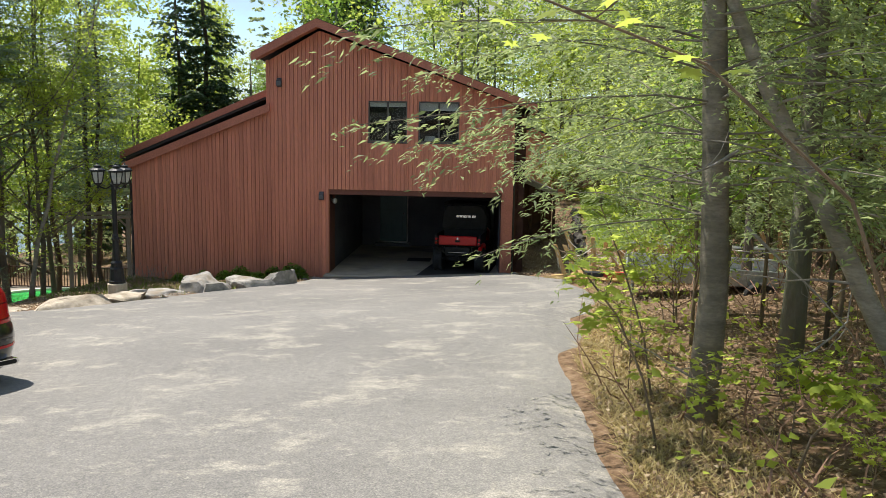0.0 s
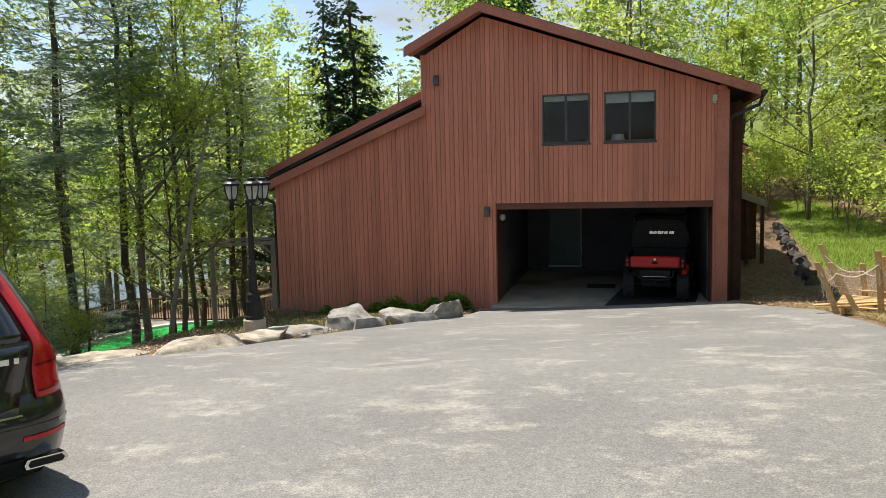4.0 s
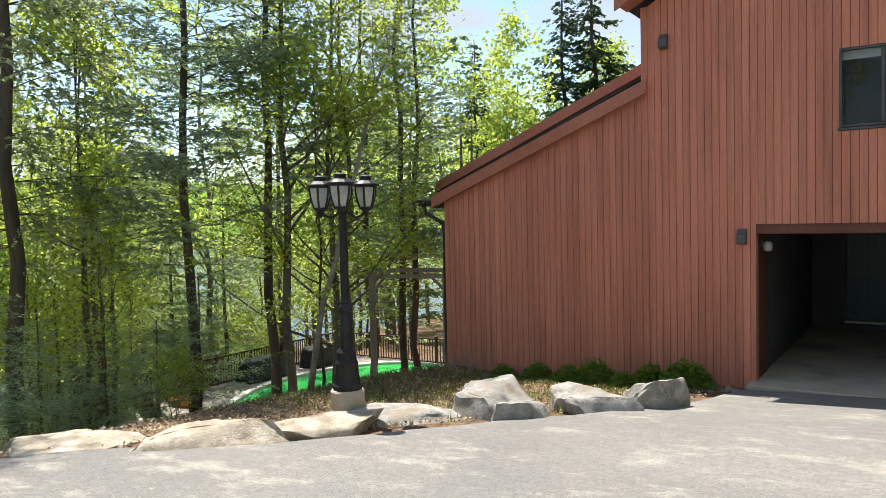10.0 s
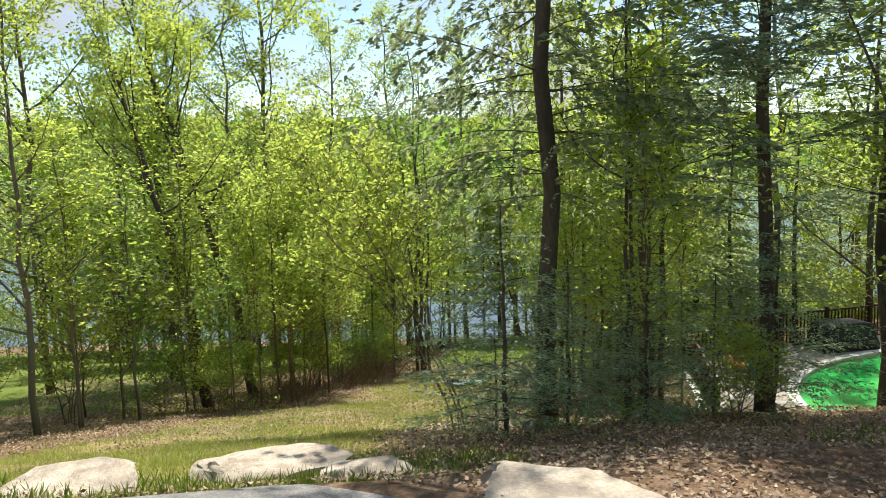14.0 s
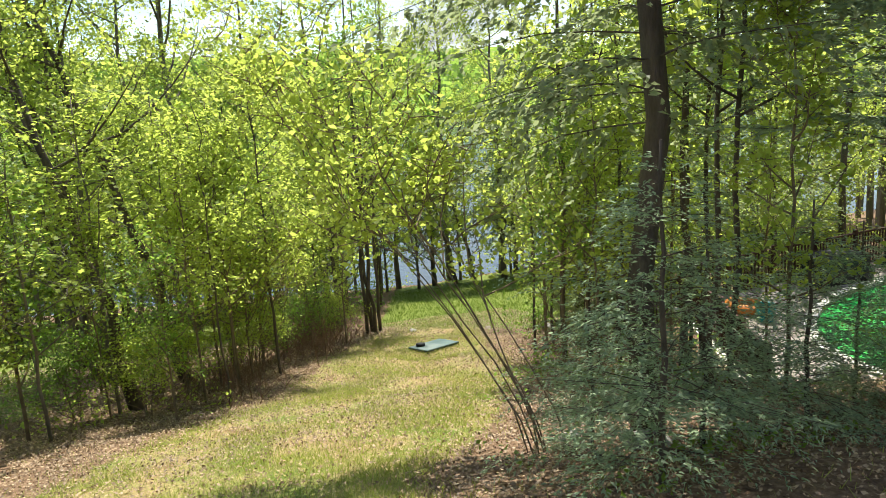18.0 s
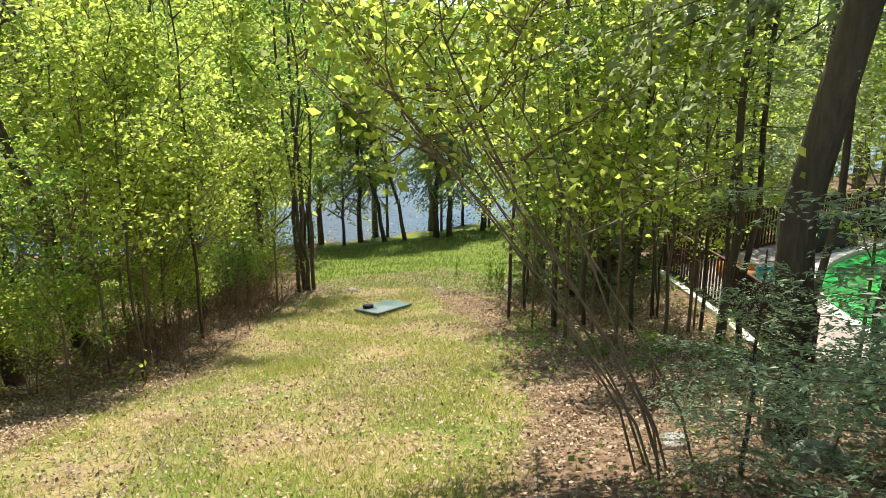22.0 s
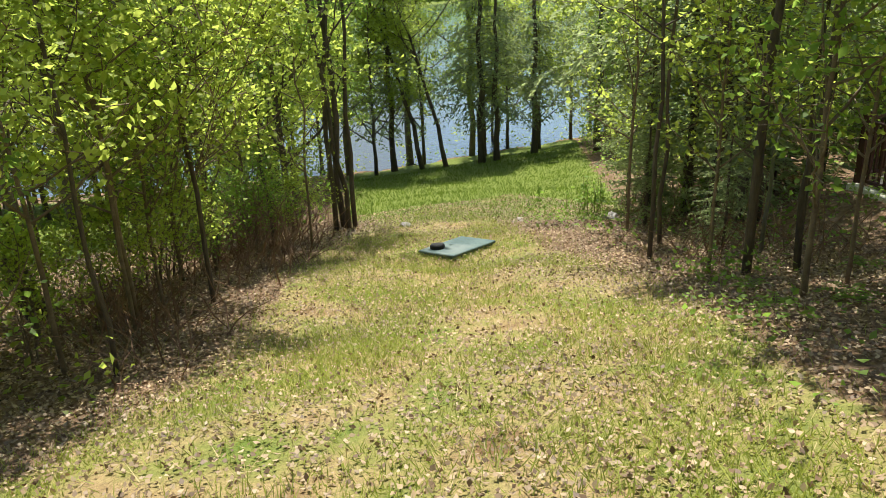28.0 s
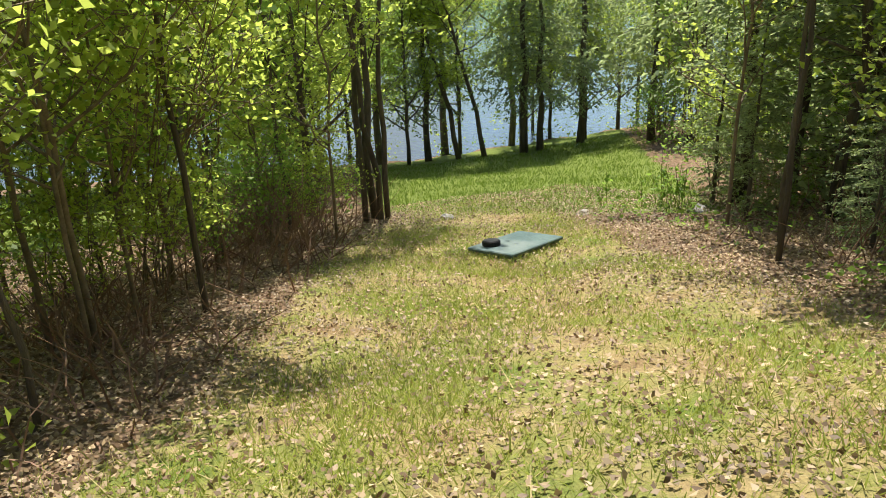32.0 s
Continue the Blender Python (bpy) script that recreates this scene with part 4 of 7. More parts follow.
part("lower_post", Geo().lathe([(0.08, 0.79), (0.064, 1.22), (0.08, 1.24), (0.08, 1.28), (0.055, 1.32), (0.07, 1.34), (0.05, 1.38)], 10), "black_iron", lamp)
part("post", Geo().lathe([(0.052, 1.38), (0.046, 2.36), (0.065, 2.38), (0.065, 2.43), (0.045, 2.46), (0.035, 2.62), (0.045, 2.64), (0.012, 2.72)], 12), "black_iron", lamp)
for k in range(3):
    az = radians(-52 + 120 * k)
    cx, cy = 0.31 * math.cos(az), 0.31 * math.sin(az)
    arm = part("arm", Geo().tube([(0.03 * math.cos(az), 0.03 * math.sin(az), 2.40), (cx * 0.5, cy * 0.5, 2.33), (cx * 0.85, cy * 0.85, 2.36), (cx, cy, 2.42)], 0.016, 6), "black_iron", lamp)
    head = part("lantern", Geo().lathe([(0.010, 2.33), (0.027, 2.36), (0.02, 2.385), (0.05, 2.41), (0.08, 2.43), (0.086, 2.455)], 12, (cx, cy, 0)), "black_iron", lamp, "six-sided lantern with milky panes")
    part("cap", Geo().lathe([(0.14, 2.70), (0.162, 2.708), (0.158, 2.725), (0.12, 2.755), (0.072, 2.775), (0.068, 2.80), (0.08, 2.805), (0.076, 2.817), (0.034, 2.83), (0.015, 2.84), (0.02, 2.853), (0.005, 2.873)], 12, (cx, cy, 0)), "black_iron", head, "domed iron cap with a finial")
    part("rim", Geo().lathe([(0.115, 2.682), (0.141, 2.686), (0.141, 2.701), (0.115, 2.701)], 12, (cx, cy, 0)), "black_iron", head)
    levels = ((0.08, 2.455), (0.11, 2.55), (0.124, 2.625), (0.128, 2.686))
    for q in range(6):
        a0, a1 = 6.28319 * q / 6, 6.28319 * (q + 1) / 6
        p = [(cx + r2 * math.cos(a), cy + r2 * math.sin(a), z) for r2, z in levels for a in (a0, a1)]
        g = Geo()
        g.add(p, [(0, 1, 3, 2), (2, 3, 5, 4), (4, 5, 7, 6)])
        part("pane", g, "milk_glass", head)
        part("bar", Geo().tube([p[0], p[2], p[4], p[6]], 0.013, 6), "black_iron", head)

# Wall lamps, vents and the flood light on the front
M["grey_plastic"] = surface("grey_plastic", (0.07, 0.075, 0.085), (0.11, 0.115, 0.125), 5, 0.5, bumps=0)
M["pale_plastic"] = surface("pale_plastic", (0.5, 0.46, 0.36), (0.6, 0.56, 0.46), 5, 0.5, bumps=0)


def wall_lamp(x, z, label):
    w = thing("wall_lamp", label, "wall lamp", pose(x, F - 0.003, z), "wall lamps on the front")
    part("backplate", Geo().box(-0.055, 0.055, -0.02, 0, -0.10, 0.10, bevel=0.01), "grey_plastic", w)
    part("hood", Geo().prism([(-0.02, -0.11), (-0.13, -0.08), (-0.13, 0.04), (-0.02, 0.13)], "x", -0.065, 0.065), "grey_plastic", w)
    return w


wall_lamp(-5.46, 3.72, "grey wedge-shaped wall lamp high on the boards")
wall_lamp(-4.29, 0.60, "grey wedge-shaped wall lamp beside the garage")
flood = thing("security_light", "pale plastic security light under the eave", "wall lamp", pose(0.78, F - 0.003, 3.03))
part("body", Geo().box(-0.055, 0.055, -0.10, 0, -0.07, 0.07, bevel=0.015), "pale_plastic", flood)
part("sensor", Geo().lathe([(0.03, -0.12), (0.04, -0.09), (0.03, -0.07)], 10, (0, -0.06, 0)), "pale_plastic", flood)
jar = thing("jar_lamp", "round glass lamp on the garage jamb", "wall lamp", pose(G0 + 0.01, F + 0.35, 0.48))
part("base", Geo().box(0, 0.03, -0.05, 0.05, -0.04, 0.08, bevel=0.008), "grey_plastic", jar)
part("globe", Geo().lathe([(0.02, 0.05), (0.06, 0.03), (0.075, -0.03), (0.06, -0.09), (0.02, -0.11)], 14, (0.10, 0, 0)), "milk_glass", jar)

# Inside the garage: house door, mat, side-by-side buggy
M["teal_paint"] = surface("teal_paint", (0.025, 0.075, 0.085), (0.04, 0.105, 0.115), 2, 0.4, bumps=0.05)
M["white_paint"] = surface("white_paint", (0.68, 0.68, 0.66), (0.8, 0.8, 0.78), 3, 0.5, bumps=0.05)
M["rubber"] = surface("rubber", (0.018, 0.018, 0.019), (0.035, 0.035, 0.036), 12, 0.85, grain=120, bumps=0.4)
M["black_plastic"] = surface("black_plastic", (0.010, 0.010, 0.011), (0.020, 0.020, 0.021), 6, 0.6, spec=0.25, bumps=0.1)
M["red_plastic"] = surface("red_plastic", (0.50, 0.012, 0.015), (0.60, 0.02, 0.022), 2, 0.28, bumps=0)
M["red_lens"] = surface("red_lens", (0.42, 0.01, 0.012), (0.52, 0.016, 0.018), 8, 0.12, bumps=0)
M["dark_lens"] = surface("dark_lens", (0.14, 0.006, 0.008), (0.19, 0.01, 0.012), 8, 0.15, bumps=0)
M["silver"] = surface("silver", (0.55, 0.55, 0.55), (0.7, 0.7, 0.7), 8, 0.25, 0.9, bumps=0)
door = tagged(new("door_1", Geo().box(-3.43, -2.45, 27.12, 27.17, -1.43, 0.62, bevel=0.01).mesh("door_1", "teal_paint")), "dark teal panelled door standing ajar behind the buggy", "door", kind="structure")
for z0, z1 in ((-1.28, -0.5), (-0.35, 0.48)):
    for x0 in (-3.31, -2.9):
        part("panel", Geo().box(x0, x0 + 0.30, 27.105, 27.122, z0, z1, bevel=0.008), "teal_paint", door)
part("door_handle", Geo().lathe([(0.03, -0.03), (0.03, 0.0), (0.02, 0.03)], 10, (-2.55, 27.08, -0.4)), "silver", door)
part("threshold", Geo().box(-3.46, -2.42, 27.0, 27.19, -1.475, -1.435, bevel=0.008), "white_paint", door, "pale door sill")
# white strip paints the light along the door's edge
part("door_frame", Geo().box(-2.44, -2.405, 27.1, 27.19, -1.43, 0.62, bevel=0.006), "white_paint", door, "door edge with the light it catches painted on as a white strip")
mat_ob = tagged(new("floor_mat", Geo().box(0, 1.95, 0, 3.6, 0, 0.014, bevel=0.004).mesh("floor_mat", "rubber")), "black rubber mat under the buggy", "mat")
mat_ob.matrix_basis = pose(-1.60, 20.60, BASE + 0.02, 0, 0, -8.5)
tagged(new("doorstep", Geo().box(-3.6, -2.3, 26.85, 27.19, BASE + 0.02, -1.48, bevel=0.015).mesh("doorstep", "gloom_grey")), "low step below the teal door in the same gloom-darkened grey", "step")
tagged(new("floor_mat", Geo().box(-2.1, -1.35, 23.4, 24.1, BASE + 0.02, BASE + 0.03, bevel=0.004).mesh("floor_mat", "rubber")), "small dark door mat on the garage floor", "mat")


def tyre_shape(r, w, rim_r):
    """A tyre with an open middle."""
    g = Geo().lathe([(rim_r, -w * 0.45), (r * 0.93, -w / 2), (r, -w * 0.36), (r, w * 0.36), (r * 0.93, w / 2), (rim_r, w * 0.45), (rim_r, -w * 0.45)], 32)
    g.f, g.m = g.f[:-2], g.m[:-2]
    return g


def wheel(parent, x, y, r, w, rim_r, spokes, side_sign, knobs=False, rim_mat="silver"):
    t = part("wheel", tyre_shape(r, w, rim_r), "rubber", parent, "black tyre", smooth=False,
             at=pose(x, y, r, 0, 90, 0))
    if knobs:
        g = Geo()
        for k in range(26):
            for s in (-1, 1):
                a = 6.28319 * (k + (0.5 if s > 0 else 0)) / 26
                g.tube([(r * 0.985 * math.cos(a), r * 0.985 * math.sin(a), s * w * 0.12), (r * 1.0 * math.cos(a), r * math.sin(a), s * w * 0.46)], 0.022, 4)
        tagged(part("tread", g, "rubber", t), kind="stuff")
    rim = Geo().lathe([(rim_r * 0.99, -w * 0.42), (rim_r, w * 0.40), (rim_r * 0.95, w * 0.46), (rim_r * 0.88, w * 0.22), (rim_r * 0.3, w * 0.12)], 24, slot=1)
    rim.lathe([(rim_r * 1.0, w * 0.40), (rim_r * 1.0, w * 0.46), (rim_r * 0.92, w * 0.465), (rim_r * 0.92, w * 0.40)], 24)
    for k in range(spokes):
        a = 6.28319 * k / spokes
        rim.tube([(rim_r * 0.12 * math.cos(a), rim_r * 0.12 * math.sin(a), w * 0.40), (rim_r * 0.93 * math.cos(a + 0.12), rim_r * 0.93 * math.sin(a + 0.12), w * 0.43)], 0.024, 5)
    rp = part("rim", rim, (rim_mat, "black_plastic"), t, "alloy rim" if rim_mat == "silver" else "dark rim")
    if side_sign < 0:
        rp.matrix_basis = pose(0, 0, 0, 180, 0, 0)
    return t


buggy = thing("utility_buggy", "red and black side-by-side utility buggy parked in the garage", "vehicle", pose(-0.44, 21.34, BASE + 0.034, 0, 0, -8))
for x, s in ((-0.62, -1), (0.62, 1)):
    for y in (0.42, 2.4):
        wheel(buggy, x, y, 0.335, 0.27, 0.17, 5, s, True, "black_plastic")
part("frame", Geo().box(-0.36, 0.36, 0.25, 2.8, 0.30, 0.46, bevel=0.03), "black_plastic", buggy)
part("axle", Geo().tube([(-0.6, 0.42, 0.34), (0, 0.42, 0.38), (0.6, 0.42, 0.34)], 0.04, 8), "black_plastic", buggy)
part("bumper", Geo().tube([(-0.42, 0.06, 0.74), (-0.42, -0.03, 0.62), (-0.30, -0.04, 0.52), (0.30, -0.04, 0.52), (0.42, -0.03, 0.62), (0.42, 0.06, 0.74)], 0.024, 8), "black_plastic", buggy)
part("bumper_plate", Geo().box(-0.36, 0.36, -0.02, 0.04, 0.55, 0.74, bevel=0.015), "black_plastic", buggy)
part("bumper_bar", Geo().box(-0.27, 0.27, -0.045, -0.02, 0.585, 0.605, bevel=0.004), "silver", buggy, "grey steel bar")
part("hitch", Geo().box(-0.035, 0.035, -0.10, 0.05, 0.42, 0.48, bevel=0.006), "black_plastic", buggy)
bed = part("cargo_box", Geo().box(-0.66, 0.66, 0.05, 1.25, 0.76, 0.83, bevel=0.02).box(-0.68, -0.62, 0.02, 1.25, 0.8, 1.10, bevel=0.02).box(0.62, 0.68, 0.02, 1.25, 0.8, 1.10, bevel=0.02).box(-0.66, 0.66, 1.2, 1.26, 0.8, 1.16, bevel=0.02), "black_plastic", buggy)
gate = part("tailgate", Geo().box(-0.56, 0.56, -0.015, 0.04, 0.80, 1.07, bevel=0.03), "red_plastic", buggy, "glossy red tailgate")
part("latch", Geo().box(-0.07, 0.07, -0.03, -0.012, 0.89, 0.95, bevel=0.008), "black_plastic", gate)
part("emblem", Geo().lathe([(0.028, -0.004), (0.028, 0.004)], 12, (0, 0, 0)), "silver", gate, "round pale emblem", at=pose(0, -0.02, 1.0, 90, 0, 0))
for s in (-1, 1):
    part("tail_lamp", Geo().box(min(s * 0.57, s * 0.69), max(s * 0.57, s * 0.69), -0.01, 0.10, 0.78, 1.06, bevel=0.03), "black_plastic", buggy, "black lamp housing")
    for zz in (0.86, 0.97):
        part("tail_lamp", Geo().lathe([(0.04, -0.012), (0.036, 0.0), (0.015, 0.006)], 12), "red_lens", buggy, "round red tail lamp", at=pose(s * 0.63, -0.012, zz, 90, 0, 0))
    part("fender", Geo().tube([(s * 0.66, 0.0, 0.70), (s * 0.68, 0.18, 0.78), (s * 0.68, 0.45, 0.80), (s * 0.68, 0.75, 0.74), (s * 0.66, 0.88, 0.6)], 0.06, 6), "red_plastic" if s > 0 else "black_plastic", buggy)
    part("roll_cage", Geo().tube([(s * 0.64, 1.25, 0.7), (s * 0.66, 1.3, 1.3), (s * 0.6, 1.36, 1.86), (s * 0.56, 2.2, 1.92), (s * 0.6, 2.75, 1.4), (s * 0.62, 2.95, 1.0)], 0.028, 8), "black_plastic", buggy)
    part("seat", Geo().box(s * 0.34 - 0.24, s * 0.34 + 0.24, 1.36, 1.48, 0.75, 1.45, bevel=0.05), "black_plastic", buggy)
part("rear_screen", Geo().prism([(-0.60, 1.10), (0.60, 1.10), (0.69, 1.30), (0.68, 1.50), (0.56, 1.78), (0.42, 1.86), (-0.42, 1.86), (-0.56, 1.78), (-0.68, 1.50), (-0.69, 1.30)], "y", 1.27, 1.31), "black_plastic", buggy, "black rear cab cover")
part("roof", Geo().box(-0.66, 0.66, 1.2, 2.5, 1.88, 1.95, bevel=0.035), "black_plastic", buggy)
part("hood", Geo().box(-0.6, 0.6, 2.6, 3.0, 0.6, 1.05, bevel=0.08), "red_plastic", buggy)
for k, (x, w) in enumerate(((-0.26, 0.085), (-0.16, 0.085), (-0.06, 0.085), (0.03, 0.05), (0.10, 0.085), (0.22, 0.11))):
    part("marking", Geo().prism([(x, 1.50), (x + w, 1.50), (x + w + 0.015, 1.57), (x + 0.015, 1.57)], "y", 1.258, 1.266), "silver", buggy, "plain grey marking bar")


# Dark estate car on the drive
M["car_paint"], _n, _l, _b = mat("car_paint", 0.28, 0.0, 0.35)
_b.inputs["Base Color"].default_value = (0.006, 0.0065, 0.008, 1)
_b.inputs["Coat Weight"].default_value, _b.inputs["Coat Roughness"].default_value = 1.0, 0.03
M["car_glass"] = glass_material("car_glass", (0.008, 0.010, 0.012), 0.02)
M["chrome"] = surface("chrome", (0.6, 0.6, 0.6), (0.72, 0.72, 0.72), 8, 0.12, 1.0, bumps=0)
SLICE_Z = [0.24, 0.30, 0.40, 0.55, 0.66, 0.74, 0.80, 0.95, 1.06, 1.13, 1.30, 1.48, 1.62, 1.69, 1.735, 1.755]
SLICE_R = [0.20, 0.09, 0.03, 0.00, 0.00, 0.025, 0.07, 0.09, 0.11, 0.145, 0.245, 0.355, 0.44, 0.50, 0.62, 1.10]
SLICE_F = [4.65, 4.82, 4.90, 4.94, 4.93, 4.90, 4.86, 4.72, 4.25, 3.72, 3.35, 3.0, 2.70, 2.52, 2.25, 1.85]
SLICE_W = [0.84, 0.90, 0.94, 0.962, 0.965, 0.96, 0.955, 0.95, 0.94, 0.925, 0.87, 0.805, 0.745, 0.705, 0.63, 0.42]


def car_rear(x, z):
    """Where the tail's skin lies at a height and a distance from the middle line."""
    w, y0 = float(np.interp(z, SLICE_Z, SLICE_W)), float(np.interp(z, SLICE_Z, SLICE_R))
    r = 0.30
    e = max(0.0, min(0.999, (abs(x) - (w - r)) / r))
    return y0 + 0.05 * (x / w) ** 2 + r * (1 - math.sqrt(1 - e * e))


def car_patch(outline, out, deep=0.012, rows=8, cols=10):
    """A thin shell laid on the tail: outline(z share) gives the left and right ends and the height."""
    g = Geo()
    for d in (out, out - deep):
        for i in range(rows + 1):
            x0, x1, z = outline(i / rows)
            for k in range(cols + 1):
                x = x0 + (x1 - x0) * k / cols
                g.v.append((x, car_rear(x, z) - d, z))
    c = cols + 1
    n0 = c * (rows + 1)
    for i in range(rows):
        for k in range(cols):
            a = i * c + k
            g.f.append((a, a + 1, a + c + 1, a + c))
    ringi = [k for k in range(c)] + [i * c + cols for i in range(1, rows + 1)] + [rows * c + k for k in range(cols - 1, -1, -1)] + [i * c for i in range(rows - 1, 0, -1)]
    for a, b3 in zip(ringi, ringi[1:] + ringi[:1]):
        g.f.append((a, a + n0, b3 + n0, b3))
    g.m = [0] * len(g.f)
    return g


CX, CY = -5.17, 6.63
car = thing("car", "dark grey estate car seen from behind, parked on the asphalt", "car", pose(CX, CY, gz(CX - 1.4, CY + 0.8) + 0.015, -1.5, 1.5, 62.3) @ Matrix.Scale(1.03, 4))
shell = Geo()
P = 44
for z, y0, y1, w in zip(SLICE_Z, SLICE_R, SLICE_F, SLICE_W):
    rr, rf = 0.30, min(0.55, w * 0.8)
    ring = []
    xs = [w - rr + rr * math.sin(radians(a)) for a in (0, 18, 36, 54, 72, 88)]
    half = [(w * q / 4, 0) for q in range(0, 4)]
    for x in [v[0] * (w - rr) / w for v in half] + xs:
        e = max(0.0, (x - (w - rr)) / rr)
        ring.append((x, y0 + 0.05 * (x / w) ** 2 + rr * (1 - math.sqrt(max(0, 1 - min(e, 0.9995) ** 2)))))
    for q in range(1, 6):
        ring.append((w * (1 + 0.004 * math.sin(q)), y0 + rr + 0.05 + (y1 - rf - y0 - rr - 0.05) * q / 6))
    for a in (0, 20, 40, 60, 80, 90):
        ring.append((w - rf + rf * math.cos(radians(a)), y1 - rf * 0.8 + rf * 0.8 * math.sin(radians(a))))
    ring.append((0.0, y1 + 0.02))
    full = ring + [(-x, y) for x, y in ring[-2:0:-1]]
    shell.v += [(x, y, z) for x, y in full]
    P = len(full)
for i in range(len(SLICE_Z) - 1):
    shell.f += [(i * P + k, i * P + (k + 1) % P, (i + 1) * P + (k + 1) % P, (i + 1) * P + k) for k in range(P)]
shell.f += [tuple(range(P - 1, -1, -1)), tuple(range((len(SLICE_Z) - 1) * P, len(SLICE_Z) * P))]
shell.m = [0] * len(shell.f)
body = part("body", shell, ("car_paint", "black_plastic"), car, "glossy dark grey bodywork", smooth=True)
# wheel wells cut through the sides
well = Geo()
for s in (-1, 1):
    for y in (0.97, 3.95):
        sides = 32
        ringy = [(y + 0.435 * math.cos(6.28319 * k / sides), 0.385 + 0.435 * math.sin(6.28319 * k / sides)) for k in range(sides)]
        well.prism(ringy if s > 0 else ringy, "x", min(s * 0.60, s * 1.2), max(s * 0.60, s * 1.2))
cutter = new("cutter", well.mesh("cutter", "black_plastic"))
for ob in (body, cutter):
    bm = bmesh.new()
    bm.from_mesh(ob.data)
    bmesh.ops.recalc_face_normals(bm, faces=bm.faces)
    bm.to_mesh(ob.data)
    bm.free()
cutter.matrix_world = car.matrix_basis.copy()
cut = body.modifiers.new("cut", "BOOLEAN")
cut.operation, cut.object, cut.solver = "DIFFERENCE", cutter, "EXACT"
bpy.context.view_layer.update()
carved = bpy.data.meshes.new_from_object(body.evaluated_get(bpy.context.evaluated_depsgraph_get()))
body.modifiers.remove(cut)
body.data = carved
carved.shade_smooth()
carved.set_sharp_from_angle(angle=radians(28))
bpy.data.objects.remove(cutter)
wid = lambda z: float(np.interp(z, SLICE_Z, SLICE_W))
part("rear_window", car_patch(lambda t: (-(wid(1.12 + 0.54 * t) - 0.205), wid(1.12 + 0.54 * t) - 0.205, 1.125 + 0.53 * t), 0.008, 0.012, 10, 14), "car_glass", car, "dark rear window", smooth=True)
tg = part("tailgate", car_patch(lambda t: (-(0.58 + 0.13 * t), 0.58 + 0.13 * t, 0.70 + 0.40 * t), 0.010, 0.012), "car_paint", car, smooth=True)
part("trim_strip", car_patch(lambda t: (-0.60, 0.60, 0.69 + 0.012 * t), 0.018, 0.02, 1, 10), "chrome", tg, "thin chrome strip")
part("bumper_skirt", car_patch(lambda t: (-0.62, 0.62, 0.31 + 0.11 * t), 0.012, 0.03, 3, 10), "black_plastic", car, "black lower bumper skirt")
lip = Geo()
for k in range(17):
    x = -0.66 + 1.32 * k / 16
    u = (abs(x) / 0.66) ** 2.2
    lip.v += [(x, yy, zz - 0.045 * u) for yy, zz in ((0.345 + 0.13 * u, 1.682), (0.335 + 0.13 * u, 1.664), (0.36 + 0.13 * u, 1.648), (0.60, 1.665), (0.80, 1.735), (0.60, 1.722))]
lip.f = [(k * 6 + q, k * 6 + (q + 1) % 6, k * 6 + 6 + (q + 1) % 6, k * 6 + 6 + q) for k in range(16) for q in range(6)] + [(5, 4, 3, 2, 1, 0), (96, 97, 98, 99, 100, 101)]
lip.m = [0] * len(lip.f)
part("spoiler", lip, "car_paint", car, "roof spoiler over the rear window", smooth=True)
part("brake_lamp", Geo().box(-0.20, 0.20, 0.330, 0.345, 1.668, 1.680), "red_lens", car, "high brake lamp")
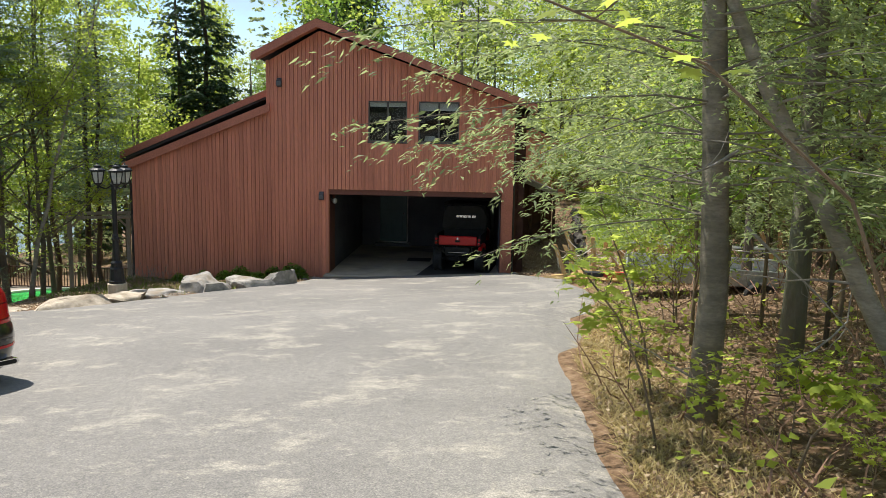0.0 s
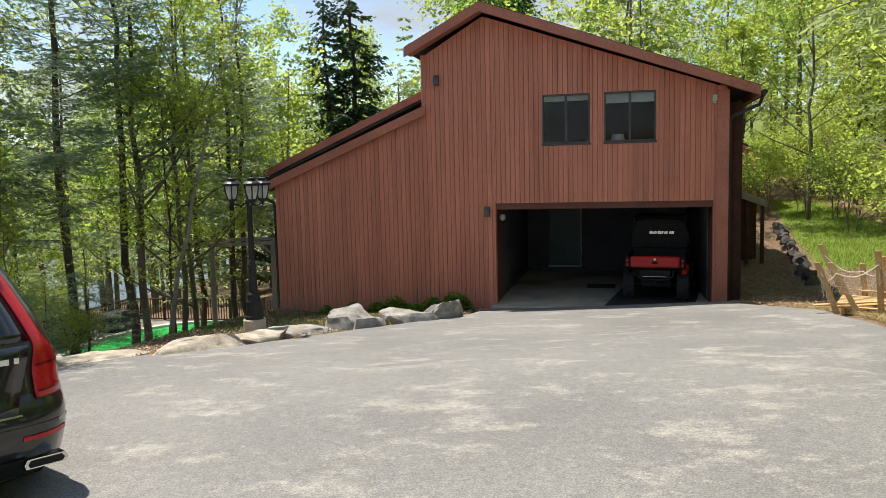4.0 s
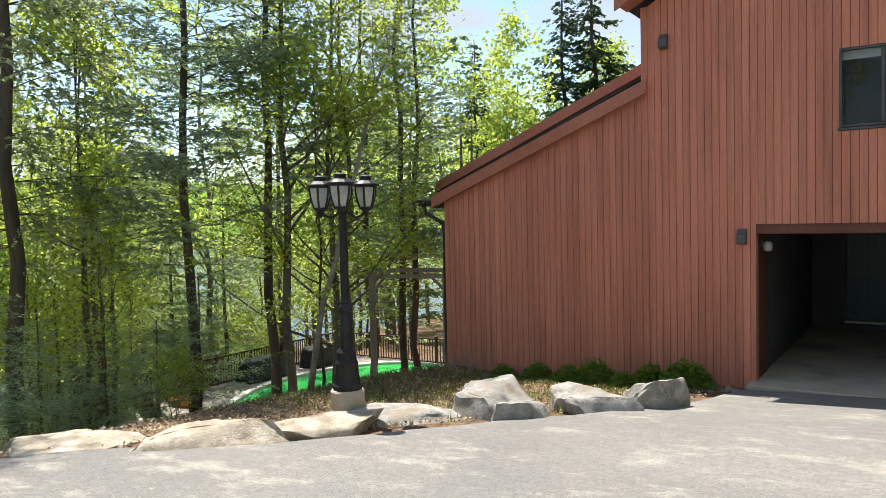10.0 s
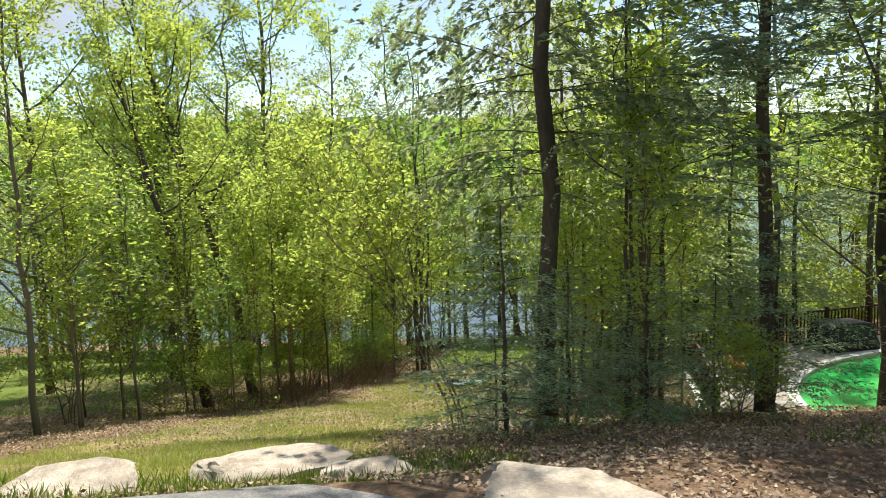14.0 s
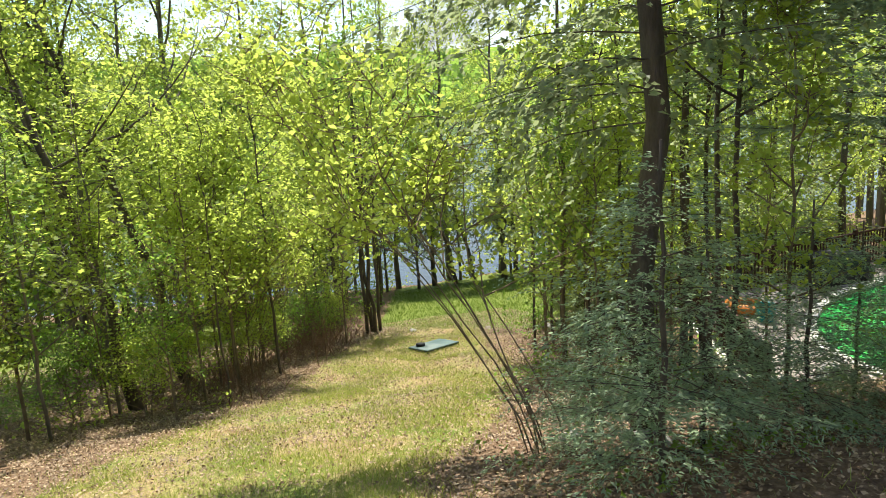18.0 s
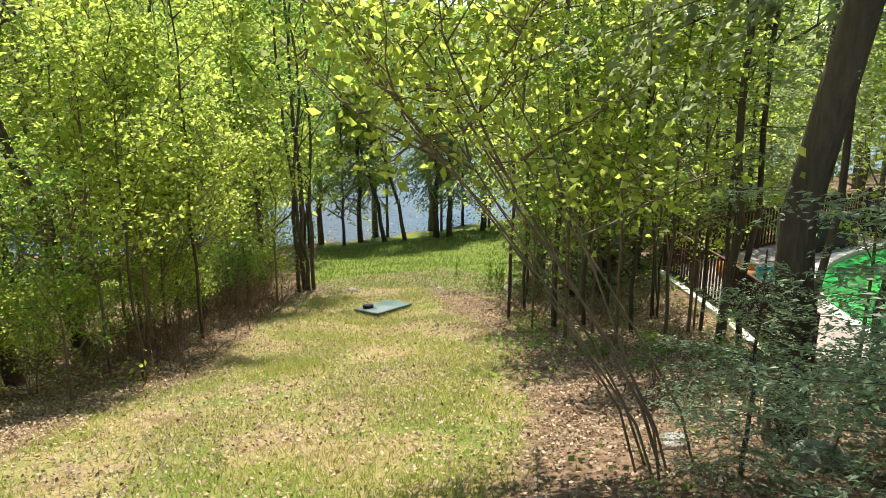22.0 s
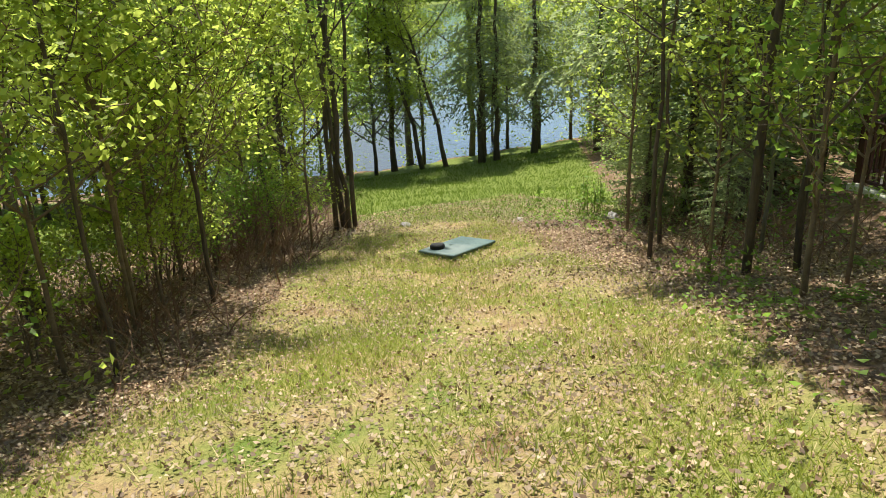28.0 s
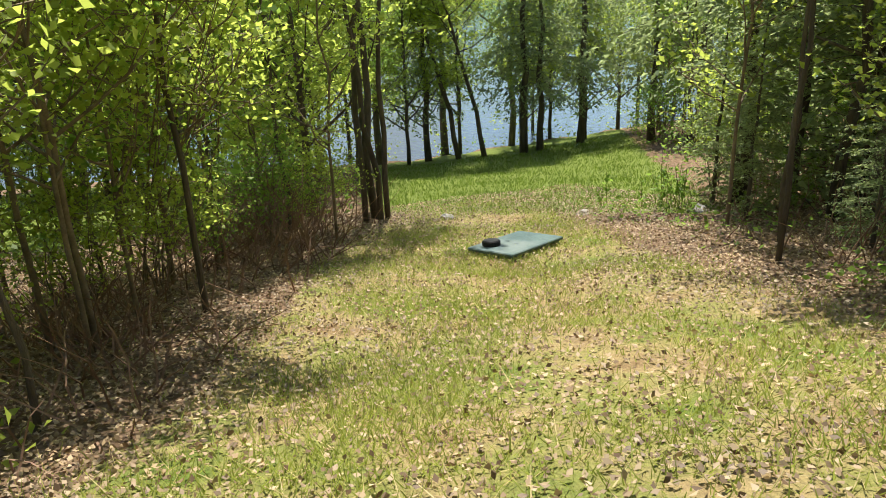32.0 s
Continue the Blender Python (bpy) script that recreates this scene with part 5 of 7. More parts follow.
for s in (-1, 1):
    def lamp_edge(t, s=s):
        z = 0.775 + 0.865 * t
        w = wid(z)
        q = min(1, max(0, (z - 0.93) / 0.20))
        inner = w - (0.245 - 0.055 * q * q * (3 - 2 * q))
        outer = w - (0.0008 if z < 0.98 else 0.0008 + 0.10 * min(1, (z - 0.98) / 0.14))
        return (s * inner, s * outer, z) if s > 0 else (s * outer, s * inner, z)
    lens = part("tail_lamp", car_patch(lamp_edge, 0.014, 0.03, 22, 10), "red_lens", car, "tall red tail lamp", smooth=True)
    for z0 in (0.805, 0.965):
        part("lamp_line", car_patch(lambda t, s=s, z0=z0: ((s * (wid(z0) - 0.225), s * (wid(z0) - 0.02), z0 + 0.014 * t) if s > 0 else (s * (wid(z0) - 0.02), s * (wid(z0) - 0.225), z0 + 0.014 * t)), 0.018, 0.01, 1, 10), "dark_lens", lens, "dark band across the lamp")
    part("reflector", car_patch(lambda t, s=s: ((s * 0.60, s * 0.90, 0.53 + 0.028 * t) if s > 0 else (s * 0.90, s * 0.60, 0.53 + 0.028 * t)), 0.008, 0.012, 1, 6), "red_lens", car)
    tip = Geo()
    tip.prism([(s * 0.72 + dx, 0.385 + dz) for dx, dz in ((-0.12, -0.028), (0.11, -0.028), (0.13, 0.0), (0.11, 0.032), (-0.11, 0.032), (-0.13, 0.0))], "y", 0.0, 0.1)
    ex = part("exhaust_tip", tip, "chrome", car, "chrome exhaust tip")
    part("mouth", Geo().prism([(s * 0.72 + dx * 0.82, 0.385 + dz * 0.72) for dx, dz in ((-0.12, -0.028), (0.11, -0.028), (0.13, 0.0), (0.11, 0.032), (-0.11, 0.032), (-0.13, 0.0))], "y", -0.004, 0.002), "black_plastic", ex)
    rail = part("roof_rail", Geo().tube([(s * 0.625, 0.70, 1.70), (s * 0.63, 0.80, 1.742), (s * 0.63, 1.1, 1.768), (s * 0.63, 1.6, 1.775), (s * 0.615, 2.2, 1.74), (s * 0.60, 2.42, 1.69)], 0.016, 8), "chrome", car, "silver roof rail")
    # side glass follows the leaning sides
    def side_pane(y0, y1, y2, y3, z0=1.14, z1=1.55):
        g = Geo()
        for off in (0.006, -0.01):
            g.v += [(s * (wid(z0) + off), y0, z0), (s * (wid(z0) + off), y1, z0), (s * (wid(z1) + off), y2, z1), (s * (wid(z1) + off), y3, z1)]
        g.f = [(0, 1, 2, 3), (7, 6, 5, 4), (0, 4, 5, 1), (1, 5, 6, 2), (2, 6, 7, 3), (3, 7, 4, 0)]
        g.m = [0] * 6
        return g
    for q in ((0.55, 1.10, 1.10, 0.82), (1.14, 1.98, 1.98, 1.14), (2.04, 3.25, 2.72, 2.04)):
        part("side_window", side_pane(*q), "car_glass", car, "dark side window")
    part("window_trim", Geo().tube([(s * (wid(1.12) + 0.006), 0.5, 1.12), (s * (wid(1.12) + 0.006), 3.3, 1.12)], 0.009, 4), "chrome", car)
    part("window_trim", Geo().tube([(s * (wid(1.12) + 0.006), 0.5, 1.12), (s * (wid(1.57) + 0.008), 0.78, 1.57), (s * (wid(1.57) + 0.008), 2.7, 1.57)], 0.009, 4), "chrome", car)
    mir = part("mirror", Geo().lathe([(0.05, -1.0), (0.55, -0.85), (0.88, -0.5), (1.0, 0.0), (0.96, 0.45), (0.80, 0.62), (0.3, 0.66)], 20), "car_paint", car, "rounded door mirror", smooth=True, at=pose(s * 1.04, 3.22, 1.19, 90, 0, 0) @ Matrix.Diagonal((0.112, 0.08, 0.09, 1)))
    part("mirror_foot", Geo().tube([(s * 0.91, 3.14, 1.10), (s * 1.0, 3.13, 1.14)], 0.025, 6), "black_plastic", car)
    for y in (1.35, 2.45):
        part("door_handle", Geo().box(min(s * 0.945, s * 0.975), max(s * 0.945, s * 0.975), y, y + 0.17, 0.985, 1.012, bevel=0.01), "chrome", car)
    for y in (0.97, 3.95):
        part("wheel_arch", Geo().tube([(s * 0.962, y + 0.44 * math.cos(a), 0.385 + 0.44 * math.sin(a)) for a in [radians(-22 + 224 * k / 22) for k in range(23)]], 0.022, 6), "black_plastic", car, "black wheel arch lip", smooth=True)
        wheel(car, s * 0.835, y, 0.375, 0.255, 0.285, 10, s)
    part("sill", Geo().box(min(s * 0.90, s * 0.965), max(s * 0.90, s * 0.965), 1.45, 3.45, 0.24, 0.36, bevel=0.02), "black_plastic", car)
part("antenna_fin", Geo().prism([(0.85, 1.74), (1.02, 1.75), (0.88, 1.82)], "x", -0.015, 0.015), "car_paint", car)
part("wiper", Geo().tube([(0.0, car_rear(0, 1.16) - 0.03, 1.16), (0.2, car_rear(0.2, 1.175) - 0.03, 1.175), (0.46, car_rear(0.46, 1.20) - 0.025, 1.20)], 0.012, 5), "black_plastic", car)
for x in (-0.34, -0.19, -0.04, 0.11, 0.26):
    part("letter_bar", Geo().box(x - 0.02, x + 0.025, car_rear(x, 1.075) - 0.018, car_rear(x, 1.075) - 0.009, 1.062, 1.092), "chrome", tg)
for x, z, w in ((-0.62, 0.955, 0.15), (-0.56, 0.895, 0.07), (0.47, 1.02, 0.10), (0.60, 1.02, 0.03)):
    part("badge_bar", Geo().box(x, x + w, car_rear(x, z) - 0.022, car_rear(x, z) - 0.012, z - 0.018, z + 0.018), "chrome", tg)
plate = part("number_plate", Geo().box(-0.155, 0.155, car_rear(0, 0.975) - 0.024, car_rear(0, 0.975) - 0.010, 0.90, 1.053, bevel=0.006), "white_paint", car, "white number plate with dark characters")
M["ink"] = surface("ink", (0.01, 0.012, 0.03), (0.02, 0.022, 0.05), 4, 0.6, bumps=0)


def lettering(text, size, parent, m4, material="ink"):
    cu = bpy.data.curves.new("lettering", "FONT")
    cu.offset, cu.space_character = size * 0.012, 1.06
    cu.body, cu.size, cu.extrude, cu.align_x, cu.align_y = text, size, 0.001, "CENTER", "CENTER"
    cu.materials.append(M[material])
    ob = new("lettering", cu)
    ob.parent, ob.matrix_basis = parent, m4
    return ob


lettering("FMZ6398", 0.072, plate, pose(0, car_rear(0, 0.975) - 0.026, 0.975, 90, 0, 0))
for z, w in ((1.038, 0.07), (0.913, 0.10)):
    part("small_print", Geo().box(-w, w, car_rear(0, 0.975) - 0.0262, car_rear(0, 0.975) - 0.0238, z - 0.006, z + 0.006), "ink", plate, "line of unreadable print")
part("tow_cover", car_patch(lambda t: (-0.42, 0.42, 0.335 + 0.06 * t), 0.030, 0.03, 2, 8), "black_plastic", car, "black skid plate with a tow eye")
part("tow_eye", Geo().lathe([(0.045, -0.02), (0.045, 0.02), (0.02, 0.025)], 12), "black_iron", car, at=pose(0, car_rear(0, 0.36) - 0.045, 0.365, 90, 0, 0))
part("bumper_crease", car_patch(lambda t: (-0.93, 0.93, 0.60 + 0.02 * t), 0.010, 0.02, 1, 20), "car_paint", car)


# The pool terrace below the drive
M["pool_green"], _n, _l, _b = mat("pool_green", 0.12, 0.0, 0.5)
_l.new(ramp(_n, _l, noise_node(_n, _l, 0.9, 4), (0.3, (0.02, 0.34, 0.07)), (0.7, (0.05, 0.48, 0.11))), _b.inputs["Base Color"])
bump(_n, _l, _b, noise_node(_n, _l, 3.0, 3), 0.12, 0.05)
M["deck"] = surface("deck", (0.24, 0.21, 0.185), (0.38, 0.34, 0.30), 0.9, 0.9, grain=50, bumps=0.3, tint=(0.20, 0.17, 0.14))
M["old_wood"] = surface("old_wood", (0.24, 0.21, 0.17), (0.44, 0.40, 0.34), 3, 0.9, grain=40, bumps=0.5, stretch=(1, 1, 0.2), per_object=0.12)
# wood stain on fences and porch; on the side bay it stands for shade
M["brown_stain_and_shade"] = surface("brown_stain_and_shade", (0.045, 0.018, 0.014), (0.085, 0.036, 0.026), 4, 0.75, grain=40, bumps=0.2, per_object=0.1)
M["new_wood"] = surface("new_wood", (0.42, 0.26, 0.11), (0.56, 0.38, 0.18), 3, 0.8, grain=40, bumps=0.3, stretch=(0.3, 1, 1), per_object=0.15)
TZ = -4.44


def oval(cx, cy, a, b3, turn, n0=48, kidney=0.0):
    c, s = math.cos(radians(turn)), math.sin(radians(turn))
    out = []
    for k in range(n0):
        t = 6.28319 * k / n0
        u, w = a * (1 + kidney * math.cos(2 * t)) * math.cos(t), b3 * math.sin(t)
        out.append((cx + u * c - w * s, cy + u * s + w * c))
    return out


outer, inner = oval(-17.15, 26.8, 3.6, 5.0, 10), oval(-17.15, 26.8, 3.35, 4.75, 10)
coping = Geo()
for z, o, i2 in ((TZ + 0.02, outer, inner),):
    n0 = len(outer)
    coping.v = [(x, y, z) for x, y in o] + [(x, y, z) for x, y in i2] + [(x, y, z - 0.3) for x, y in i2] + [(x, y, z - 0.3) for x, y in o]
    for k in range(n0):
        q = (k + 1) % n0
        coping.f += [(k, q, n0 + q, n0 + k), (n0 + k, n0 + q, 2 * n0 + q, 2 * n0 + k), (3 * n0 + k, 3 * n0 + q, q, k)]
    coping.m = [0] * len(coping.f)
M["coping"] = surface("coping", (0.55, 0.53, 0.48), (0.7, 0.68, 0.62), 3, 0.8, bumps=0.2)
pool = thing("swimming_pool", "oval swimming pool full of bright green water", "pool")
part("coping", coping, "coping", pool, "pale stone coping")
surf = Geo()
surf.add([(x, y, TZ - 0.07) for x, y in inner], [tuple(range(len(inner)))])
part("pool_water", surf, "pool_green", pool, "bright green still water")
slab = Geo()
edge_pts = [(-16.7, 19.40), (-19.3, 20.82), (-21.85, 22.0), (-22.2, 31.5), (-12.6, 32.0), (-11.2, 30.0), (-12.3, 25.0), (-13.2, 21.0)]
n0 = len(outer)
slab_poly = [(x, y) for x, y in edge_pts]
slab.prism(slab_poly[::-1], "z", TZ - 0.5, TZ - 0.10)
structure("terrace", slab, "deck", "pale worn concrete terrace round the pool", "terrace")
top = Geo()
cxp, cyp = -17.15, 26.8
ring2 = []
for x, y in outer:
    d = Vector((x - cxp, y - cyp)).normalized()
    best = 99
    for p, q in zip(edge_pts, edge_pts[1:] + edge_pts[:1]):
        ex, ey = q[0] - p[0], q[1] - p[1]
        den = d.x * ey - d.y * ex
        if abs(den) > 1e-6:
            t = ((p[0] - cxp) * ey - (p[1] - cyp) * ex) / den
            w = ((p[0] - cxp) * d.y - (p[1] - cyp) * d.x) / den
            if t > 0 and -0.001 <= w <= 1.001:
                best = min(best, t)
    ring2.append((cxp + d.x * max(best, (Vector((x, y)) - Vector((cxp, cyp))).length + 0.05), cyp + d.y * max(best, (Vector((x, y)) - Vector((cxp, cyp))).length + 0.05)))
top.v = [(x, y, TZ) for x, y in outer] + [(x, y, TZ) for x, y in ring2] + [(x, y, TZ - 0.3) for x, y in ring2]
for k in range(n0):
    q = (k + 1) % n0
    top.f += [(n0 + k, n0 + q, q, k), (2 * n0 + k, 2 * n0 + q, n0 + q, n0 + k)]
top.m = [0] * len(top.f)
structure("pavement", top, "deck", "pale dusty paving round the pool", "paving")


def fence_run(name, p, q, z, height, style, label, cell=0.1, parent_group="terrace fences"):
    """A fence from p to q: posts, rails and either pickets or a diamond lattice."""
    d = Vector((q[0] - p[0], q[1] - p[1], 0))
    ln = d.length
    ob = thing(name, label, "fence", pose(p[0], p[1], z, 0, 0, math.degrees(math.atan2(d.y, d.x))), parent_group)
    n1 = max(1, round(ln / 1.5))
    for k in range(n1 + 1):
        x = ln * k / n1
        part("post", Geo().box(x - 0.05, x + 0.05, -0.05, 0.05, -0.5, height + 0.08, bevel=0.01), "brown_stain_and_shade", ob)
    for k in range(n1):
        x0, x1 = ln * k / n1 + 0.05, ln * (k + 1) / n1 - 0.05
        part("rail", Geo().box(x0, x1, -0.03, 0.03, height - 0.05, height, bevel=0.008), "brown_stain_and_shade", ob)
        part("rail", Geo().box(x0, x1, -0.03, 0.03, 0.08, 0.13, bevel=0.008), "brown_stain_and_shade", ob)
        if style == "picket":
            m1 = int((x1 - x0) / 0.115)
            for i in range(1, m1):
                x = x0 + (x1 - x0) * i / m1
                part("picket", Geo().box(x - 0.014, x + 0.014, -0.014, 0.014, 0.13, height - 0.05), "brown_stain_and_shade", ob)
        else:
            lat = Geo()
            h0, h1 = 0.13, height - 0.05
            for s in (-1, 1):
                i = -12
                while i * cell < (x1 - x0) + 1.2:
                    a0 = x0 + i * cell
                    ends = [(a0, h0), (a0 + (h1 - h0), h1)] if s > 0 else [(a0 + (h1 - h0), h0), (a0, h1)]
                    (xa, za), (xb, zb) = ends
                    dx = xb - xa
                    lo, hi = sorted(((x0 - xa) / dx, (x1 - xa) / dx))
                    lo, hi = max(lo, 0.0), min(hi, 1.0)
                    seg = [(xa + dx * u, za + (zb - za) * u) for u in (lo, hi)] if hi - lo > 0.02 else []
                    if seg:
                        lat.tube([(seg[0][0], s * 0.005, seg[0][1]), (seg[1][0], s * 0.005, seg[1][1])], 0.017, 4)
                    i += 1
            part("lattice", lat, "brown_stain_and_shade", ob, "dark brown diamond lattice")
    return ob


fence_run("lattice_fence", (-16.85, 19.45), (-19.25, 20.80), TZ - 0.06, 0.98, "lattice", "dark brown lattice fence at the edge of the pool terrace")
fence_run("picket_fence", (-19.36, 20.86), (-21.78, 21.98), TZ - 0.06, 0.98, "picket", "dark brown picket fence at the edge of the pool terrace")
fence_run("picket_fence", (-21.86, 22.08), (-22.1, 31.3), TZ - 0.06, 1.0, "picket", "dark brown picket fence on the lake side of the pool")
fence_run("picket_fence", (-22.0, 31.4), (-12.8, 31.9), TZ - 0.06, 1.0, "picket", "brown picket fence behind the pool")
fence_run("picket_fence", (-12.7, 31.9), (-10.4, 27.5), TZ + 0.3, 1.0, "picket", "brown picket fence beside the house")
kerb = structure("trim", Geo().tube([(-16.8, 19.30, TZ - 0.10), (-19.3, 20.70, TZ - 0.10), (-21.8, 21.84, TZ - 0.10)], 0.13, 4), "coping", "pale concrete kerb below the terrace fence", "kerb")

# covered furniture on the terrace
M["tarp_black"] = surface("tarp_black", (0.012, 0.013, 0.016), (0.03, 0.032, 0.038), 3, 0.55, grain=12, bumps=0.6, dist=0.03)


def covered(x, y, w, d, h, turn, label):
    bm = bmesh.new()
    bmesh.ops.create_cube(bm, size=1)
    bmesh.ops.subdivide_edges(bm, edges=bm.edges, cuts=6, use_grid_fill=True)
    for v in bm.verts:
        z = v.co.z + 0.5
        k = 1 - 0.16 * z + 0.05 * noise.noise(v.co * 5 + Vector((x, y, 0)))
        v.co = Vector((v.co.x * w * k, v.co.y * d * k, h * (z - 0.10 * z * (abs(v.co.x) * 2) ** 3 + 0.05 * noise.noise(v.co * 3) * z)))
    me = bpy.data.meshes.new("covered_furniture")
    bm.to_mesh(me)
    bm.free()
    me.shade_smooth()
    me.materials.append(M["tarp_black"])
    ob = new("covered_furniture", me)
    ob.matrix_basis = pose(x, y, TZ, 0, 0, turn)
    return tagged(ob, label, "furniture cover", "covered furniture by the pool")


covered(-21.3, 26.6, 1.7, 0.8, 0.75, 85, "garden furniture under a black cover by the fence")
covered(-21.2, 29.4, 1.5, 0.8, 0.75, 95, "garden furniture under a black cover by the fence")
M["orange"] = surface("orange", (0.55, 0.16, 0.02), (0.65, 0.24, 0.04), 5, 0.6, bumps=0)
M["turquoise"] = surface("turquoise", (0.02, 0.28, 0.30), (0.04, 0.38, 0.38), 5, 0.6, bumps=0)
toy = thing("pool_float", "orange pool float lying on the terrace", "pool toy", pose(-20.6, 22.9, TZ))
part("ring", Geo().tube([(0.45 * math.cos(a), 0.3 * math.sin(a), 0.12) for a in [6.28319 * k / 16 for k in range(17)]], 0.12, 8, caps=False), "orange", toy, smooth=True)
tub = thing("bucket", "turquoise plastic tub on the terrace", "bucket", pose(-19.9, 22.7, TZ))
part("body", Geo().lathe([(0.16, 0), (0.21, 0.36), (0.225, 0.37), (0.20, 0.36), (0.15, 0.02)], 16), "turquoise", tub)

# Timber arbor by the house corner
arbor = thing("arbor", "weathered timber gateway of two posts and a beam", "arbor", pose(-10.3, 21.6, gz(-10.45, 22.05), 0, 0, 203))
AH = -0.12 - gz(-10.45, 22.05)
part("post", Geo().box(-0.06, 0.06, -0.06, 0.06, -0.5, AH, bevel=0.012), "old_wood", arbor)
part("post", Geo().box(1.52, 1.64, -0.06, 0.06, -1.6, AH, bevel=0.012), "old_wood", arbor)
part("beam", Geo().box(-0.35, 2.0, -0.045, 0.045, AH, AH + 0.09, bevel=0.012), "old_wood", arbor)
part("beam", Geo().box(-0.25, 1.9, 0.06, 0.12, AH - 0.12, AH - 0.03, bevel=0.012), "old_wood", arbor)
for x, s in ((0.05, 1), (1.53, -1)):
    part("brace", Geo().tube([(x, 0, AH - 0.35), (x + s * 0.33, 0, AH - 0.01)], 0.035, 4), "old_wood", arbor)

# Hatch lid on the clearing
M["lid_green"] = surface("lid_green", (0.06, 0.10, 0.10), (0.11, 0.165, 0.16), 2.5, 0.8, spec=0.25, grain=30, bumps=0.3, tint=(0.17, 0.21, 0.20))
hx, hy = -25.37, 17.09
hatch = thing("hatch_cover", "flat grey-green hatch cover lying on the ground", "hatch", pose(hx, hy, -5.50, -3.5, -5, 20))
part("lid", Geo().box(-0.37, 0.37, -0.56, 0.56, 0.0, 0.045, bevel=0.012), "lid_green", hatch)
part("vent", Geo().lathe([(0.12, 0.045), (0.12, 0.10), (0.105, 0.115), (0.02, 0.12)], 18, (-0.17, -0.30, 0)), "black_plastic", hatch, "round dark vent cap")
part("skirt", Geo().box(-0.33, 0.33, -0.52, 0.52, -0.12, -0.002), "lid_green", hatch)

# Utility trailer and stacked dock frames beside the drive
M["galvanised"] = surface("galvanised", (0.35, 0.37, 0.39), (0.52, 0.54, 0.56), 5, 0.4, 0.7, grain=20, bumps=0.1)
M["red_steel"] = surface("red_steel", (0.38, 0.03, 0.02), (0.50, 0.06, 0.045), 3, 0.5, bumps=0.1)
tz = gz(3.0, 13.0)
trailer = thing("utility_trailer", "galvanised utility trailer with a low tray and a red drawbar", "trailer", pose(2.35, 12.9, tz - 0.03, 0, 0, -12))
part("drawbar", Geo().box(-0.05, 1.6, -0.05, 0.05, 0.36, 0.46, bevel=0.012), "red_steel", trailer, "red steel drawbar")
part("coupling", Geo().box(-0.40, -0.04, -0.06, 0.06, 0.36, 0.45, bevel=0.02), "black_iron", trailer)
part("jack", Geo().tube([(0.45, -0.10, 0.0), (0.45, -0.10, 0.72)], 0.03, 8), "galvanised", trailer)
part("jack_handle", Geo().tube([(0.45, -0.10, 0.70), (0.45, -0.26, 0.72), (0.45, -0.26, 0.64)], 0.012, 6), "black_iron", trailer)
part("chain", Geo().tube([(-0.2, 0.05, 0.36), (-0.15, 0.07, 0.12), (0.0, 0.05, 0.08), (0.1, 0.03, 0.34)], 0.012, 5), "black_iron", trailer)
part("bed", Geo().box(0.35, 2.9, -0.75, 0.75, 0.46, 0.52, bevel=0.01), "galvanised", trailer)
for y in (-0.77, 0.73):
    part("side_panel", Geo().box(0.35, 2.9, y, y + 0.04, 0.46, 0.72, bevel=0.01), "galvanised", trailer)
    part("side_rail", Geo().tube([(0.32, y + 0.02, 0.56), (0.32, y + 0.02, 0.90), (2.9, y + 0.02, 0.90)], 0.02, 8), "galvanised", trailer)
part("front_panel", Geo().box(0.32, 0.36, -0.75, 0.75, 0.46, 0.72, bevel=0.01), "galvanised", trailer)
for y in (-0.9, 0.9):
    wheel(trailer, 2.4, y, 0.28, 0.18, 0.16, 6, 1 if y > 0 else -1)
    trailer.children[-1].matrix_basis = pose(2.4, y, 0.28, 90, 0, 0)
M["rope"] = surface("rope", (0.6, 0.58, 0.52), (0.75, 0.72, 0.66), 8, 0.9, bumps=0.2)


